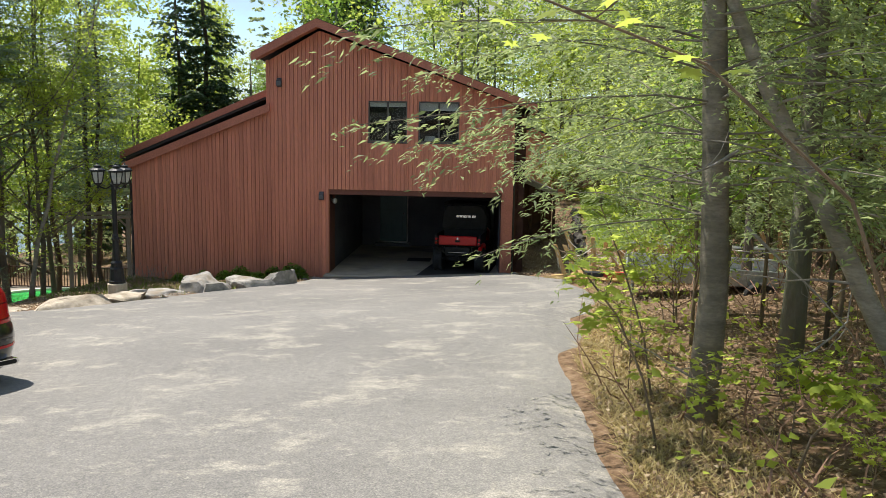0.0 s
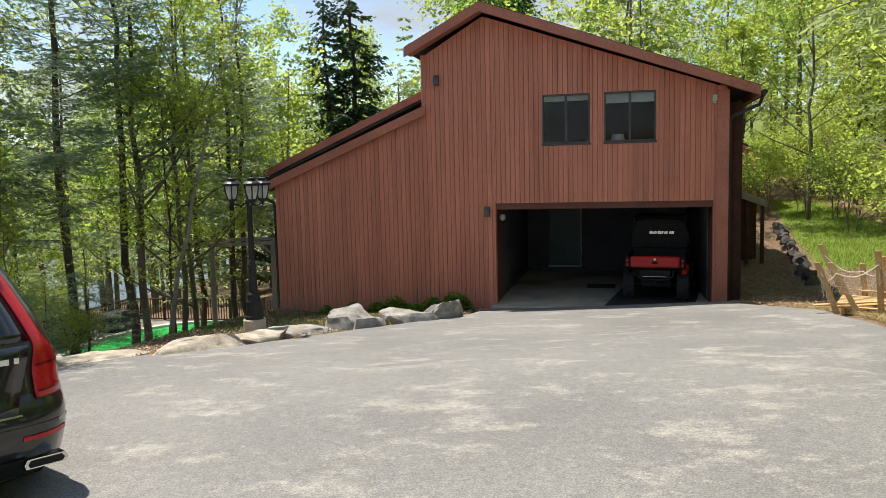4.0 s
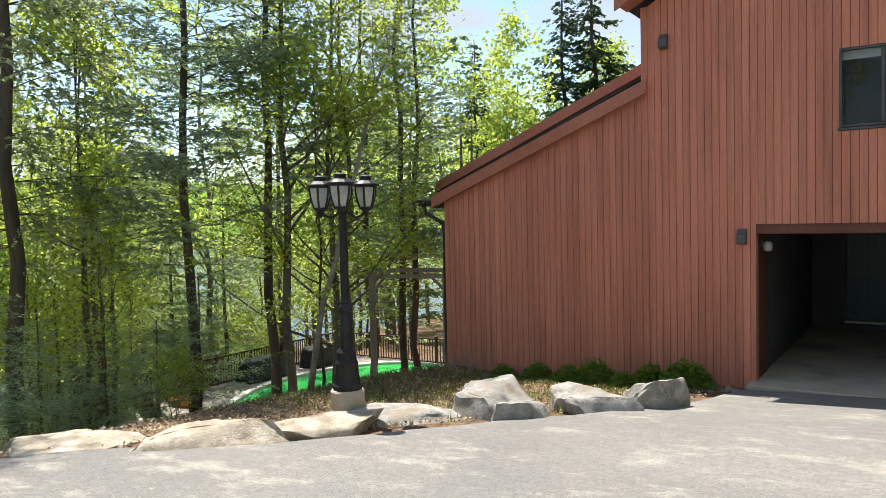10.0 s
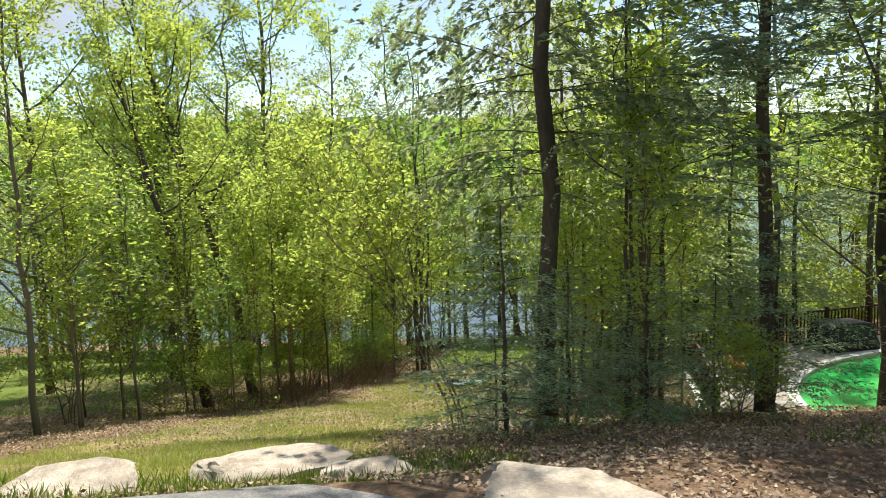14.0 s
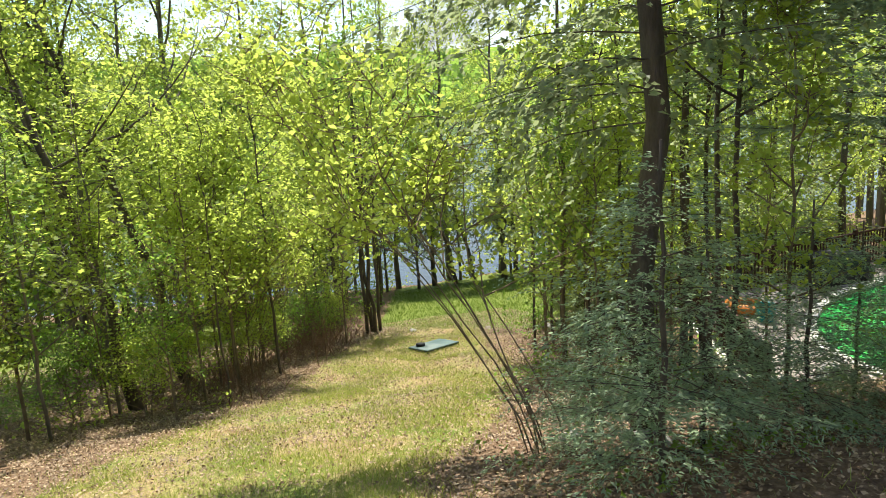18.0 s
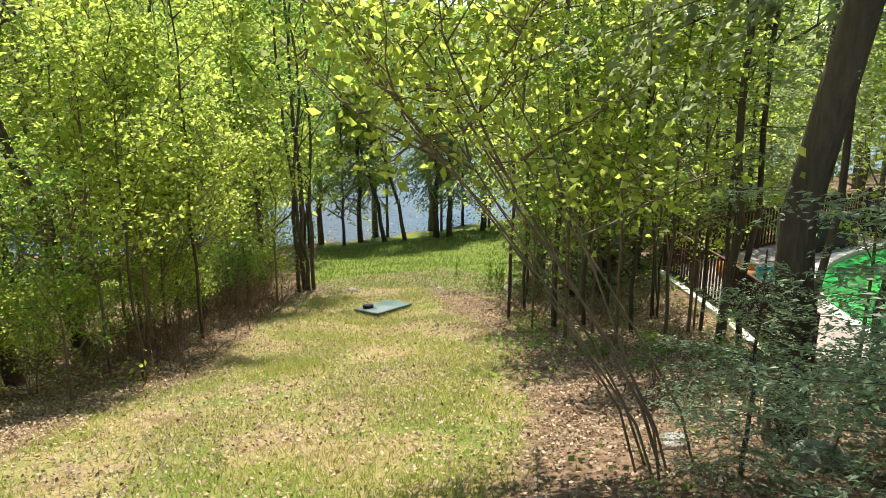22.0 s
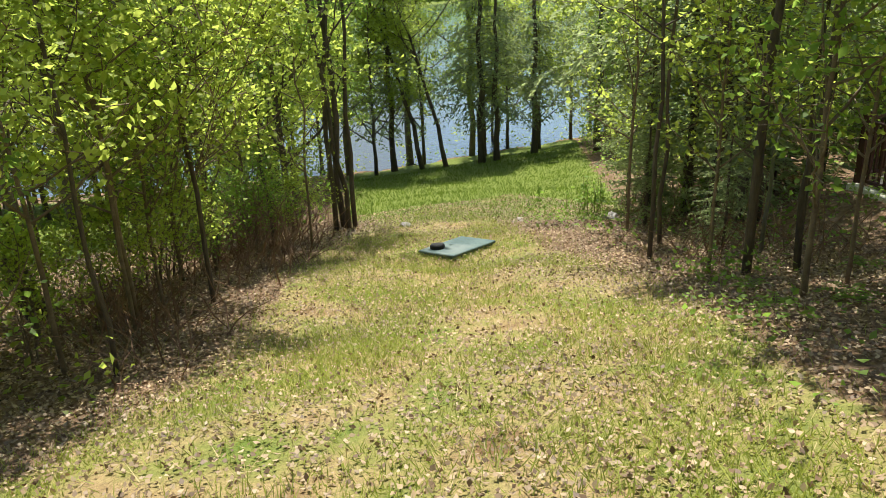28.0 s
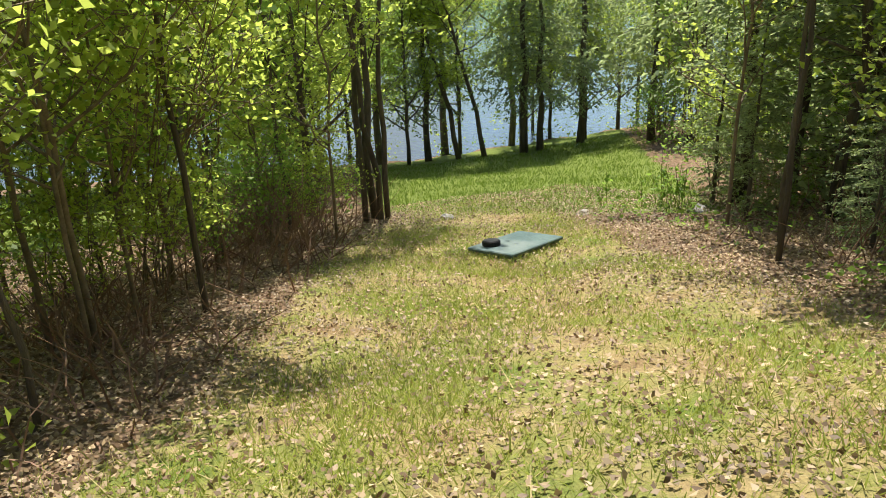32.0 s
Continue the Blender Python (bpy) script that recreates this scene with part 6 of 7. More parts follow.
def dock_frame(x, y, turn, stakes, seed, label):
    ob = thing("dock_frame", label, "timber frame", pose(x, y, gz(x, y) + 0.03, 0, 0, turn), "timber dock frames beside the drive")
    r = random.Random(seed)
    for k in range(9):
        part("slat", Geo().box(-0.95, 0.95, -0.6 + 0.145 * k, -0.6 + 0.145 * k + 0.09, 0.09, 0.112, bevel=0.004), "new_wood", ob)
    for k in (-0.85, 0.0, 0.8):
        part("bearer", Geo().box(k, k + 0.045, -0.64, 0.72, 0.0, 0.09, bevel=0.004), "new_wood", ob)
    tops = []
    for k in range(stakes):
        sx, sy = -0.9 + 1.8 * (k // 2) / max(1, (stakes - 1) // 2), -0.66 if k % 2 else 0.74
        lx, ly, h = r.uniform(-0.55, 0.12), r.uniform(-0.2, 0.2), r.uniform(0.6, 1.05)
        st = Geo().box(-0.045, 0.045, -0.02, 0.02, 0, h, bevel=0.004)
        st.v = [(sx + vx + lx * vz, sy + vy + ly * vz, vz) for vx, vy, vz in st.v]
        part("stake", st, "new_wood", ob)
        tops.append((sx + lx * h * 0.8, sy + ly * h * 0.8 - 0.03, h * 0.8))
    for row in (tops[0::2], tops[1::2]):
        path = []
        for p, q in zip(row, row[1:]):
            for i in range(6):
                u = i / 6
                path.append((p[0] + (q[0] - p[0]) * u, p[1] + (q[1] - p[1]) * u, p[2] + (q[2] - p[2]) * u - 0.12 * math.sin(3.14159 * u)))
        path.append(row[-1])
        part("rope", Geo().tube(path, 0.009, 5), "rope", ob, "slack white rope")
    net = Geo()
    for k in range(len(tops) - 2):
        p, q = Vector(tops[k]), Vector(tops[k + 2])
        for i in range(7):
            u = i / 6
            a = p.lerp(q, u)
            net.tube([a + Vector((0, 0, -0.06 - 0.1 * math.sin(3.14 * u))), a + Vector((r.gauss(0, 0.05), r.gauss(0, 0.05), -0.32 - 0.12 * math.sin(3.14 * u)))], 0.003, 3, caps=False)
        for d in (0.12, 0.2, 0.28):
            net.tube([p + Vector((0, 0, -d)), p.lerp(q, 0.5) + Vector((0, 0, -d - 0.12)), q + Vector((0, 0, -d))], 0.003, 3, caps=False)
    part("netting", net, "rope", ob, "torn grey netting strung between the stakes")
    for k in range(4):
        sl = Geo().box(-0.9, 0.9, -0.045, 0.045, -0.011, 0.011, bevel=0.004)
        part("loose_slat", sl, "new_wood", ob, at=pose(r.uniform(-0.5, 0.5), r.uniform(-0.6, 0.6), 0.13 + 0.03 * k, r.uniform(-3, 3), r.uniform(-6, 6), r.uniform(-50, 50)))
    return ob


dock_frame(3.15, 16.3, -20, 14, 1, "new timber dock frame with slanting stakes and white rope")
dock_frame(4.3, 15.2, -24, 12, 2, "new timber dock frame with slanting stakes and white rope")
dock_frame(5.6, 15.9, -18, 6, 3, "new timber dock frame with slanting stakes")

# Red-brown cabin beyond the house, woodpile roof and stone edging by the lawn
cabin = thing("cabin", "red-brown board-sided cabin beyond the house", "cabin", pose(3.0, 39.5, gz(4, 40) - 0.5))
part("wall", Geo().prism([(-1.8, 0), (1.8, 0), (1.8, 3.1), (0, 3.9), (-1.8, 3.4)], "y", 0, 4), "siding", cabin)
part("roof", Geo().prism([(-2.1, 3.3), (0, 3.95), (2.1, 3.0), (2.1, 3.15), (0, 4.1), (-2.1, 3.45)], "y", -0.3, 4.3), "shingle", cabin)
part("fascia", Geo().prism([(-2.1, 3.2), (0, 3.85), (2.1, 2.9), (2.1, 3.05), (0, 4.0), (-2.1, 3.35)], "y", -0.34, -0.3), "trim_red", cabin)
# bay boards are coloured dark brown to carry the shade of this side
bay = thing("side_bay", "boarded bay on the side of the house, its shade put into dark brown boards", "bay", pose(XR, 21.3, 0))
part("wall", Geo().box(0.024, 0.37, 0.024, 5.4, -1.9, 2.98), "brown_stain_and_shade", bay)
for k in range(2):
    part("board", Geo().box(0.03 + k * 0.165, 0.187 + k * 0.165, 0.0, 0.022, -1.9, 2.97, bevel=0.004), "brown_stain_and_shade", bay)
for k in range(18):
    part("board", Geo().box(0.372, 0.392, 0.03 + k * 0.297, 0.315 + k * 0.297, -1.9, 2.97), "brown_stain_and_shade", bay)
porch = thing("porch", "low lean-to of dark posts under a weathered board roof", "porch", pose(XR + 0.02, 27.4, 0))
for k in range(10):
    part("roof_board", Geo().prism([(0.0, 1.28), (2.0, 0.50), (2.0, 0.525), (0.0, 1.305)], "y", 0.31 * k, 0.31 * k + 0.3), "old_wood", porch)
part("fascia", Geo().prism([(0.0, 1.10), (2.02, 0.31), (2.02, 0.49), (0.0, 1.27)], "y", -0.03, -0.005), "old_wood", porch, "weathered grey fascia board")
for k in range(5):
    x = 0.12 + 0.43 * k
    part("post", Geo().box(x, x + 0.1, 0.0, 0.1, -1.75, 1.20 - 0.39 * x, bevel=0.006), "brown_stain_and_shade", porch)
    part("post", Geo().box(x, x + 0.1, 2.9, 3.0, -1.75, 1.20 - 0.39 * x, bevel=0.006), "brown_stain_and_shade", porch)
part("back_panel", Geo().prism([(0.02, -1.7), (1.95, -1.7), (1.95, 0.42), (0.02, 1.18)], "y", 1.4, 1.44), "brown_stain_and_shade", porch, "dark boarded panel")
rs0 = random.Random(3)
for k in range(22):
    y = 23.2 + k * 0.5
    put_boulder(3.45 + 0.055 * k + rs0.uniform(-0.1, 0.1), y, 200 + k % 5, 0.26, 0.2, 0.24, rs0.uniform(0, 180), "rock_dark", "dark edging stone beside the lawn", 0.6, 0.8)


# Low plants against the front wall
def rosette(seed, n0, spread, height, size):
    r = np.random.RandomState(seed)
    a, q = r.uniform(0, 6.283, n0), np.sqrt(r.uniform(0, 1, n0)) * spread
    p = np.stack([q * np.cos(a), q * np.sin(a), height * (1 - (q / spread) ** 2 * 0.7) * r.uniform(0.35, 1, n0)], 1)
    return leaves(p, size, seed, 0.5, 0.42)


bush_mesh = [quads_mesh("foliage", rosette(60 + i, 420, 0.42, 0.5, 0.15), "leaf_green") for i in range(3)]
rb = random.Random(8)
for i, (x, y, s) in enumerate(((-5.0, 20.2, 1.0), (-5.6, 20.35, 0.8), (-6.5, 20.3, 0.9), (-6.9, 20.1, 0.7), (-7.6, 20.35, 0.7), (-8.3, 20.4, 0.6), (-5.9, 19.9, 0.6))):
    ob = new("garden_plant", bush_mesh[i % 3])
    ob.matrix_basis = pose(x, y, gz(x, y) - 0.02, 0, 0, rb.uniform(0, 360)) @ Matrix.Scale(s, 4)
    tagged(ob, "leafy green garden plant against the board wall", "plant", "garden plants by the wall")
stalks = Geo()
for k in range(60):
    x, y = rb.gauss(-8.9, 0.35), rb.uniform(19.9, 20.6)
    stalks.tube(bend((x, y, gz(x, y)), (rb.gauss(0, 0.3), rb.gauss(0, 0.3), 1), rb.uniform(0.2, 0.6), 3, 0.0, 0.15, rb), [0.006, 0.005, 0.004, 0.002], 3, caps=False)
tagged(new("dry_stalks", stalks.mesh("dry_stalks", "dead_twig")), "dry dead flower stalks against the wall", "plant", kind="stuff")

def shoots(x, y, count, spread, height, seed, label):
    """A clump of upright stalks with small leaves up their length."""
    r = random.Random(seed)
    ob = thing("shoots", label, "plant", pose(x, y, gz(x, y)), "tall shoots by the lawn")
    spots = []
    for k in range(count):
        sx, sy = r.gauss(0, spread), r.gauss(0, spread)
        pth = bend((sx, sy, -0.05), (r.gauss(0, 0.12), r.gauss(0, 0.12), 1), height * r.uniform(0.6, 1.2), 4, 0.02, 0.05, r)
        part("stalk", Geo().tube(pth, [0.008, 0.007, 0.006, 0.005, 0.003], 5), "shoot_green", ob)
        spots += [along(pth, r.uniform(0.35, 1.0)) + Vector((r.gauss(0, 0.03), r.gauss(0, 0.03), 0)) for _ in range(9)]
    part("leaves", quads_mesh("leaves", leaves(np.array([tuple(q) for q in spots]), 0.10, seed, 0.3, 0.5), "leaf_green"), "leaf_green", ob)
    return ob


M["shoot_green"] = surface("shoot_green", (0.16, 0.20, 0.05), (0.30, 0.33, 0.10), 8, 0.7, bumps=0)
shoots(-26.3, 20.75, 22, 0.3, 0.75, 61, "upright green shoots at the lawn's edge")
shoots(-25.2, 22.3, 30, 0.38, 0.95, 62, "upright green shoots beside a thick trunk")


def fern(x, y, size, seed):
    r = random.Random(seed)
    ob = thing("fern", "small green fern among fallen leaves", "fern", pose(x, y, gz(x, y) + 0.01, 0, 0, r.uniform(0, 360)), "ferns on the forest floor")
    for k in range(7):
        a = 6.283 * k / 7 + r.gauss(0, 0.2)
        rib = bend((0, 0, 0), (math.cos(a), math.sin(a), 1.3), size, 5, -0.33, 0.03, r)
        g = Geo().tube(rib, [0.004, 0.004, 0.003, 0.003, 0.002, 0.001], 3, caps=False)
        for q in range(2, 11):
            c = along(rib, q / 11)
            w = size * 0.22 * (1.1 - q / 11)
            for sgn in (-1, 1):
                side = Vector((-math.sin(a), math.cos(a), 0)) * sgn * w
                fwd = Vector((math.cos(a), math.sin(a), 0)) * size * 0.045
                g.add([tuple(c), tuple(c + side * 0.5 + fwd), tuple(c + side), tuple(c + side * 0.5 - fwd)], [(0, 1, 2, 3)])
        part("frond", g, "leaf_green", ob)
    return ob


for i, (x, y, size) in enumerate(((-18.9, 17.2, 0.4), (-18.0, 16.6, 0.45), (-18.4, 17.9, 0.35), (-17.4, 17.0, 0.4), (-19.6, 18.6, 0.35), (-16.8, 16.2, 0.4), (-17.9, 17.6, 0.4), (-20.0, 17.3, 0.3), (-19.2, 16.6, 0.3), (-16.3, 16.9, 0.35), (-15.6, 15.9, 0.35))):
    fern(x, y, size, 400 + i)
M["faded_red"] = surface("faded_red", (0.40, 0.10, 0.07), (0.55, 0.17, 0.12), 3, 0.55, bumps=0.1)
hull = Geo()
for i in range(13):
    u = -1 + i / 6
    half, high = 0.42 * (1 - abs(u) ** 2.4) + 0.01, 0.36 * (1 - 0.55 * abs(u) ** 3)
    hull.v += [(u * 1.9, half * math.cos(3.14159 * k / 8), high * math.sin(3.14159 * k / 8) ** 0.8 + 0.02) for k in range(9)]
hull.f = [(i * 9 + k, i * 9 + k + 1, i * 9 + k + 10, i * 9 + k + 9) for i in range(12) for k in range(8)]
boat = thing("canoe", "faded red canoe lying upturned near the shore", "boat", pose(-33.6, 34.6, gz(-33.6, 34.6), 0, 0, 35))
part("hull", hull, "faded_red", boat, smooth=True)
part("keel", Geo().tube([(-1.75, 0, 0.24), (-0.9, 0, 0.37), (0, 0, 0.39), (0.9, 0, 0.37), (1.75, 0, 0.24)], 0.018, 5), "faded_red", boat)

# Trees that stand nearest the walk
for k, x, y, s, t in (
    ("big_cedar", -14.14, 14.82, 1.0, 40), ("lean", -22.98, 10.02, 0.85, 232), ("lean", -25.5, 11.1, 1.0, 251), ("maple_b", -27.6, 9.1, 1.0, 80), ("maple_c", -29.3, 16.75, 1.1, 30),
    ("pine", -13.4, 17.65, 0.95, 10), ("hemlock", -17.3, 18.1, 0.62, 50), ("shore_cedar", -26.08, 22.0, 0.85, 200), ("low_hemlock", -26.3, 21.7, 0.42, 20), ("sap_c", -23.06, 19.27, 1.0, 0), ("sap_c", -20.58, 18.0, 1.6, 120),
    ("hemlock", -20.8, 5.2, 1.0, 80), ("pine", -22.5, 3.0, 1.0, 120), ("sap_c", -28.9, 13.7, 1.0, 200), ("maple_a", -31.0, 10.8, 0.95, 260),
    ("bare_pine", -13.1, 19.4, 0.9, 90), ("maple_a", -12.9, 19.65, 1.0, 300),
):
    put(k, x, y, s, t)
for k, x, y, s, t in (
    ("sap_c", -12.4, 20.1, 1.2, 0), ("maple_b", -12.2, 20.3, 1.0, 40), ("maple_b", -12.3, 20.9, 1.05, 140), ("bare_pine", -11.7, 22.0, 0.8, 70), ("bare_pine", -11.4, 22.2, 0.75, 170),
    ("sap_a", -19.2, 17.6, 0.8, 0), ("sap_c", -20.18, 18.34, 1.2, 70), ("hemlock", -23.74, 21.14, 0.75, 20), ("maple_b", -23.5, 21.6, 0.8, 100), ("lean", -22.9, 21.2, 0.55, 300),
    ("maple_c", -19.92, 19.7, 0.42, 33), ("sap_c", -18.61, 19.3, 1.0, 150), ("sap_c", -17.54, 18.42, 1.05, 260), ("sap_c", -17.33, 18.61, 1.4, 20), ("sap_c", -14.24, 16.11, 1.1, 10), ("sap_c", -15.11, 16.66, 1.2, 40),
    ("sap_a", -24.07, 11.66, 1.05, 10), ("sap_a", -23.69, 11.95, 0.9, 70), ("sap_a", -26.23, 12.91, 1.2, 140), ("sap_b", -26.9, 13.55, 1.3, 200), ("sap_a", -25.3, 9.3, 1.2, 30), ("sap_a", -19.8, 7.9, 0.8, 60), ("maple_b", -18.45, 7.5, 0.7, 150), ("sap_b", -21.75, 8.3, 1.2, 0), ("hemlock", -13.2, 22.6, 0.95, 60),
):
    put(k, x, y, s, t)
for k, x, y, s, t in (
    ("fir", -12.45, 13.6, 0.72, 0), ("fir", -13.9, 14.0, 0.42, 30), ("fir", -12.9, 15.6, 0.6, 200), ("fir", -13.2, 14.7, 0.6, 90), ("fir", -12.6, 17.2, 0.7, 100),
    ("lean", -41.2, 25.0, 0.75, 240), ("lean", -40.7, 25.8, 0.7, 250), ("shore_cedar", -40.1, 27.1, 0.9, 0), ("shore_cedar", -39.8, 27.6, 0.8, 110), ("shore_cedar", -40.3, 29.8, 0.9, 200), ("shore_cedar", -42.2, 24.2, 0.8, 20), ("shore_cedar", -37.7, 31.0, 0.9, 10), ("shore_cedar", -37.2, 32.8, 0.85, 80), ("maple_a", -37.0, 17.3, 1.15, 10), ("maple_b", -36.3, 14.8, 1.3, 50), ("shore_maple", -41.4, 23.0, 0.8, 0), ("shore_maple", -43.0, 26.0, 0.8, 90), ("shore_maple", -42.5, 17.5, 0.9, 200), ("shore_maple", -40.5, 13.0, 0.9, 20), ("shore_maple", -43.0, 34.0, 0.9, 120), ("shore_maple", -36.0, 10.0, 0.8, 70),
    ("maple_a", -43.5, 25.6, 1.3, 20), ("maple_a", -42.6, 22.4, 1.25, 140), ("maple_a", -43.0, 28.4, 1.2, 250), ("hemlock", -38.8, 34.5, 0.9, 150), ("cedar", -40.5, 36.5, 0.8, 10), ("maple_b", -42.0, 20.0, 0.85, 20),
):
    put(k, x, y, s, t)
# leafy edges of the clearing
for k, x, y, s, t in (
    ("bush_b", -24.7, 11.9, 0.62, 0), ("bush_b", -25.7, 12.7, 0.7, 50), ("bush", -26.9, 13.3, 0.6, 100), ("bush_b", -23.3, 11.0, 0.55, 150), ("bush", -27.9, 14.5, 0.7, 210), ("bush_b", -22.2, 10.2, 0.6, 260), ("bush_b", -28.6, 15.5, 0.55, 310), ("bush", -24.2, 10.4, 0.75, 20),
    ("maple_near", -22.7, 9.7, 0.9, 0), ("maple_near", -21.2, 8.7, 0.8, 90), ("maple_near", -24.3, 11.0, 0.95, 200), ("maple_near", -19.6, 7.9, 0.85, 300), ("maple_near", -18.4, 18.3, 0.8, 40), ("maple_near", -21.3, 19.2, 0.75, 130), ("maple_near", -26.4, 12.2, 0.9, 20),
    ("low_hemlock", -24.6, 20.5, 0.36, 40), ("low_hemlock", -22.2, 19.6, 0.30, 140),
):
    put(k, x, y, s, t)
# right of the drive
for k, x, y, s, t in (
    ("low_hemlock", 4.7, 17.6, 0.7, 10), ("low_hemlock", 6.2, 17.0, 0.8, 80), ("low_hemlock", 5.6, 19.6, 0.75, 150), ("low_hemlock", 7.4, 20.5, 0.9, 220), ("low_hemlock", 6.6, 14.2, 0.7, 300),
    ("overhang", 3.0, 6.9, 1.0, 30), ("overhang", 3.4, 10.2, 0.85, 140), ("maple_b", 5.6, 8.9, 0.9, 20), ("hemlock", 4.6, 12.5, 0.8, 50), ("pine", 7.0, 14.5, 0.9, 0), ("hemlock", 6.5, 19.0, 0.9, 90), ("maple_a", 8.2, 24.0, 1.0, 10),
    ("hemlock", 7.2, 29.5, 1.0, 40), ("maple_b", 6.0, 35.0, 1.0, 70), ("sap_a", 3.7, 9.4, 1.0, 0), ("sap_c", 3.9, 8.1, 0.9, 60), ("sap_b", 2.6, 8.6, 0.9, 100), ("maple_a", 6.8, 3.0, 1.0, 0),
):
    put(k, x, y, s, t)

# the banded trunk at the start, the dead trunk that leans on it, and maples beside the asphalt
banded = tree("fir_tree", conifer(74, 11, 0.105, first=0.15, gap=0.19, reach=0.27, droop=-0.05, twigs=7, dense=52, size=0.075, slender=0.2, hang=0.3), "bark_banded", "needle", "fir with a smooth grey-banded trunk and boughs over the drive")
plant(banded, 1.80, 5.65, 60, 1.0, True)
dead_trunk = thing("fallen_tree", "bleached dead tree leaning on the banded fir", "tree", pose(3.35, 5.45, gz(3.35, 5.45)))
part("bole", Geo().tube([(0.06, 0, -0.2), (-0.2, 0.02, 0.5), (-0.58, 0.03, 1.2), (-0.93, 0.06, 1.85), (-1.30, 0.10, 2.55), (-1.62, 0.16, 3.3), (-1.9, 0.2, 4.1)], [0.085, 0.078, 0.07, 0.062, 0.055, 0.042, 0.02], 9), "bark_pale", dead_trunk, smooth=True)
rk = random.Random(51)
for q in range(9):
    stub = bend((-0.5 - 0.14 * q, 0.02, 1.05 + 0.26 * q), (rk.choice((-1, 1)) * rk.uniform(0.4, 1), rk.uniform(-0.8, 0.1), rk.uniform(-0.1, 0.5)), rk.uniform(0.5, 1.3), 5, -0.03, 0.14, rk)
    part("dead_limb", Geo().tube(stub, [0.012, 0.010, 0.008, 0.006, 0.004, 0.002], 5), "dead_twig", dead_trunk)


def maple_spray(x, y, path, n_leaves, size, seed, label):
    """A thin maple stem whose end carries broad leaves; path in metres from its foot."""
    ob = thing("maple_sapling", label, "sapling", pose(x, y, gz(x, y) - 0.03), "maple saplings beside the drive")
    r = random.Random(seed)
    pts = [Vector(q) for q in path]
    part("stem", Geo().tube(pts, [0.011 - 0.008 * k / (len(pts) - 1) for k in range(len(pts))], 6), "twig", ob)
    spots = []
    for k in range(10):
        tw = bend(along(pts, r.uniform(0.45, 1.0)), (r.gauss(0, 1), r.gauss(0, 1), r.uniform(-0.2, 0.4)), r.uniform(0.15, 0.4), 3, 0.02, 0.15, r)
        part("twig", Geo().tube(tw, [0.004, 0.003, 0.002, 0.0015], 4), "twig", ob)
        spots += [tw[1], tw[2], tw[3], tw[3]]
    p = np.array([tuple(r.choice(spots) + Vector((r.gauss(0, 0.05), r.gauss(0, 0.05), r.gauss(-0.02, 0.03)))) for _ in range(n_leaves)])
    part("leaves", quads_mesh("leaves", lobed(p, size, seed), "leaf_spring", 12), "leaf_spring", ob, "broad fresh yellow-green leaves")
    return ob


maple_spray(1.95, 2.95, [(0, 0, 0), (-0.15, 0, 0.9), (-0.5, -0.05, 1.7), (-1.1, -0.1, 2.2), (-1.75, -0.2, 2.42), (-2.0, -0.25, 2.44)], 26, 0.12, 81, "thin maple sapling arching over the drive")
maple_spray(1.35, 5.1, [(0, 0, 0), (-0.12, 0.02, 0.5), (-0.32, 0.05, 0.95), (-0.6, 0.1, 1.3), (-0.8, 0.1, 1.45)], 70, 0.13, 82, "thin maple sapling with broad bright leaves at the asphalt's edge")
maple_spray(1.6, 6.3, [(0, 0, 0), (-0.1, 0.02, 0.6), (-0.3, 0.05, 1.2), (-0.5, 0.1, 1.7), (-0.62, 0.1, 2.0)], 80, 0.13, 83, "thin maple sapling with broad bright leaves at the asphalt's edge")
maple_spray(2.0, 4.4, [(0, 0, 0), (0.1, 0.02, 0.3), (0.35, 0.05, 0.55), (0.6, 0.1, 0.66)], 60, 0.12, 84, "low maple sapling with broad bright leaves")

pale_lean = tree("birch_tree", broadleaf(91, 9, 0.055, lean=(0.15, 0.25), first=0.5, boughs=10, n_leaves=1500, size=0.085), "bark_pale", "leaf_spring", "slender pale-barked tree leaning towards the house")
plant(pale_lean, -12.0, 19.2, 0, 1.0, True)

# many-stemmed shrub that leans over the clearing
shrub = tree("shrub", broadleaf(73, 4.7, 0.010, lean=(-0.60, -0.40), first=0.36, boughs=42, n_leaves=5200, size=0.078, spread=0.36, stems=7), "twig", "leaf_spring", "many-stemmed shrub leaning over the clearing with fresh leaves", "shrub")
plant(shrub, -14.2, 13.75, 0, 1.0, True)
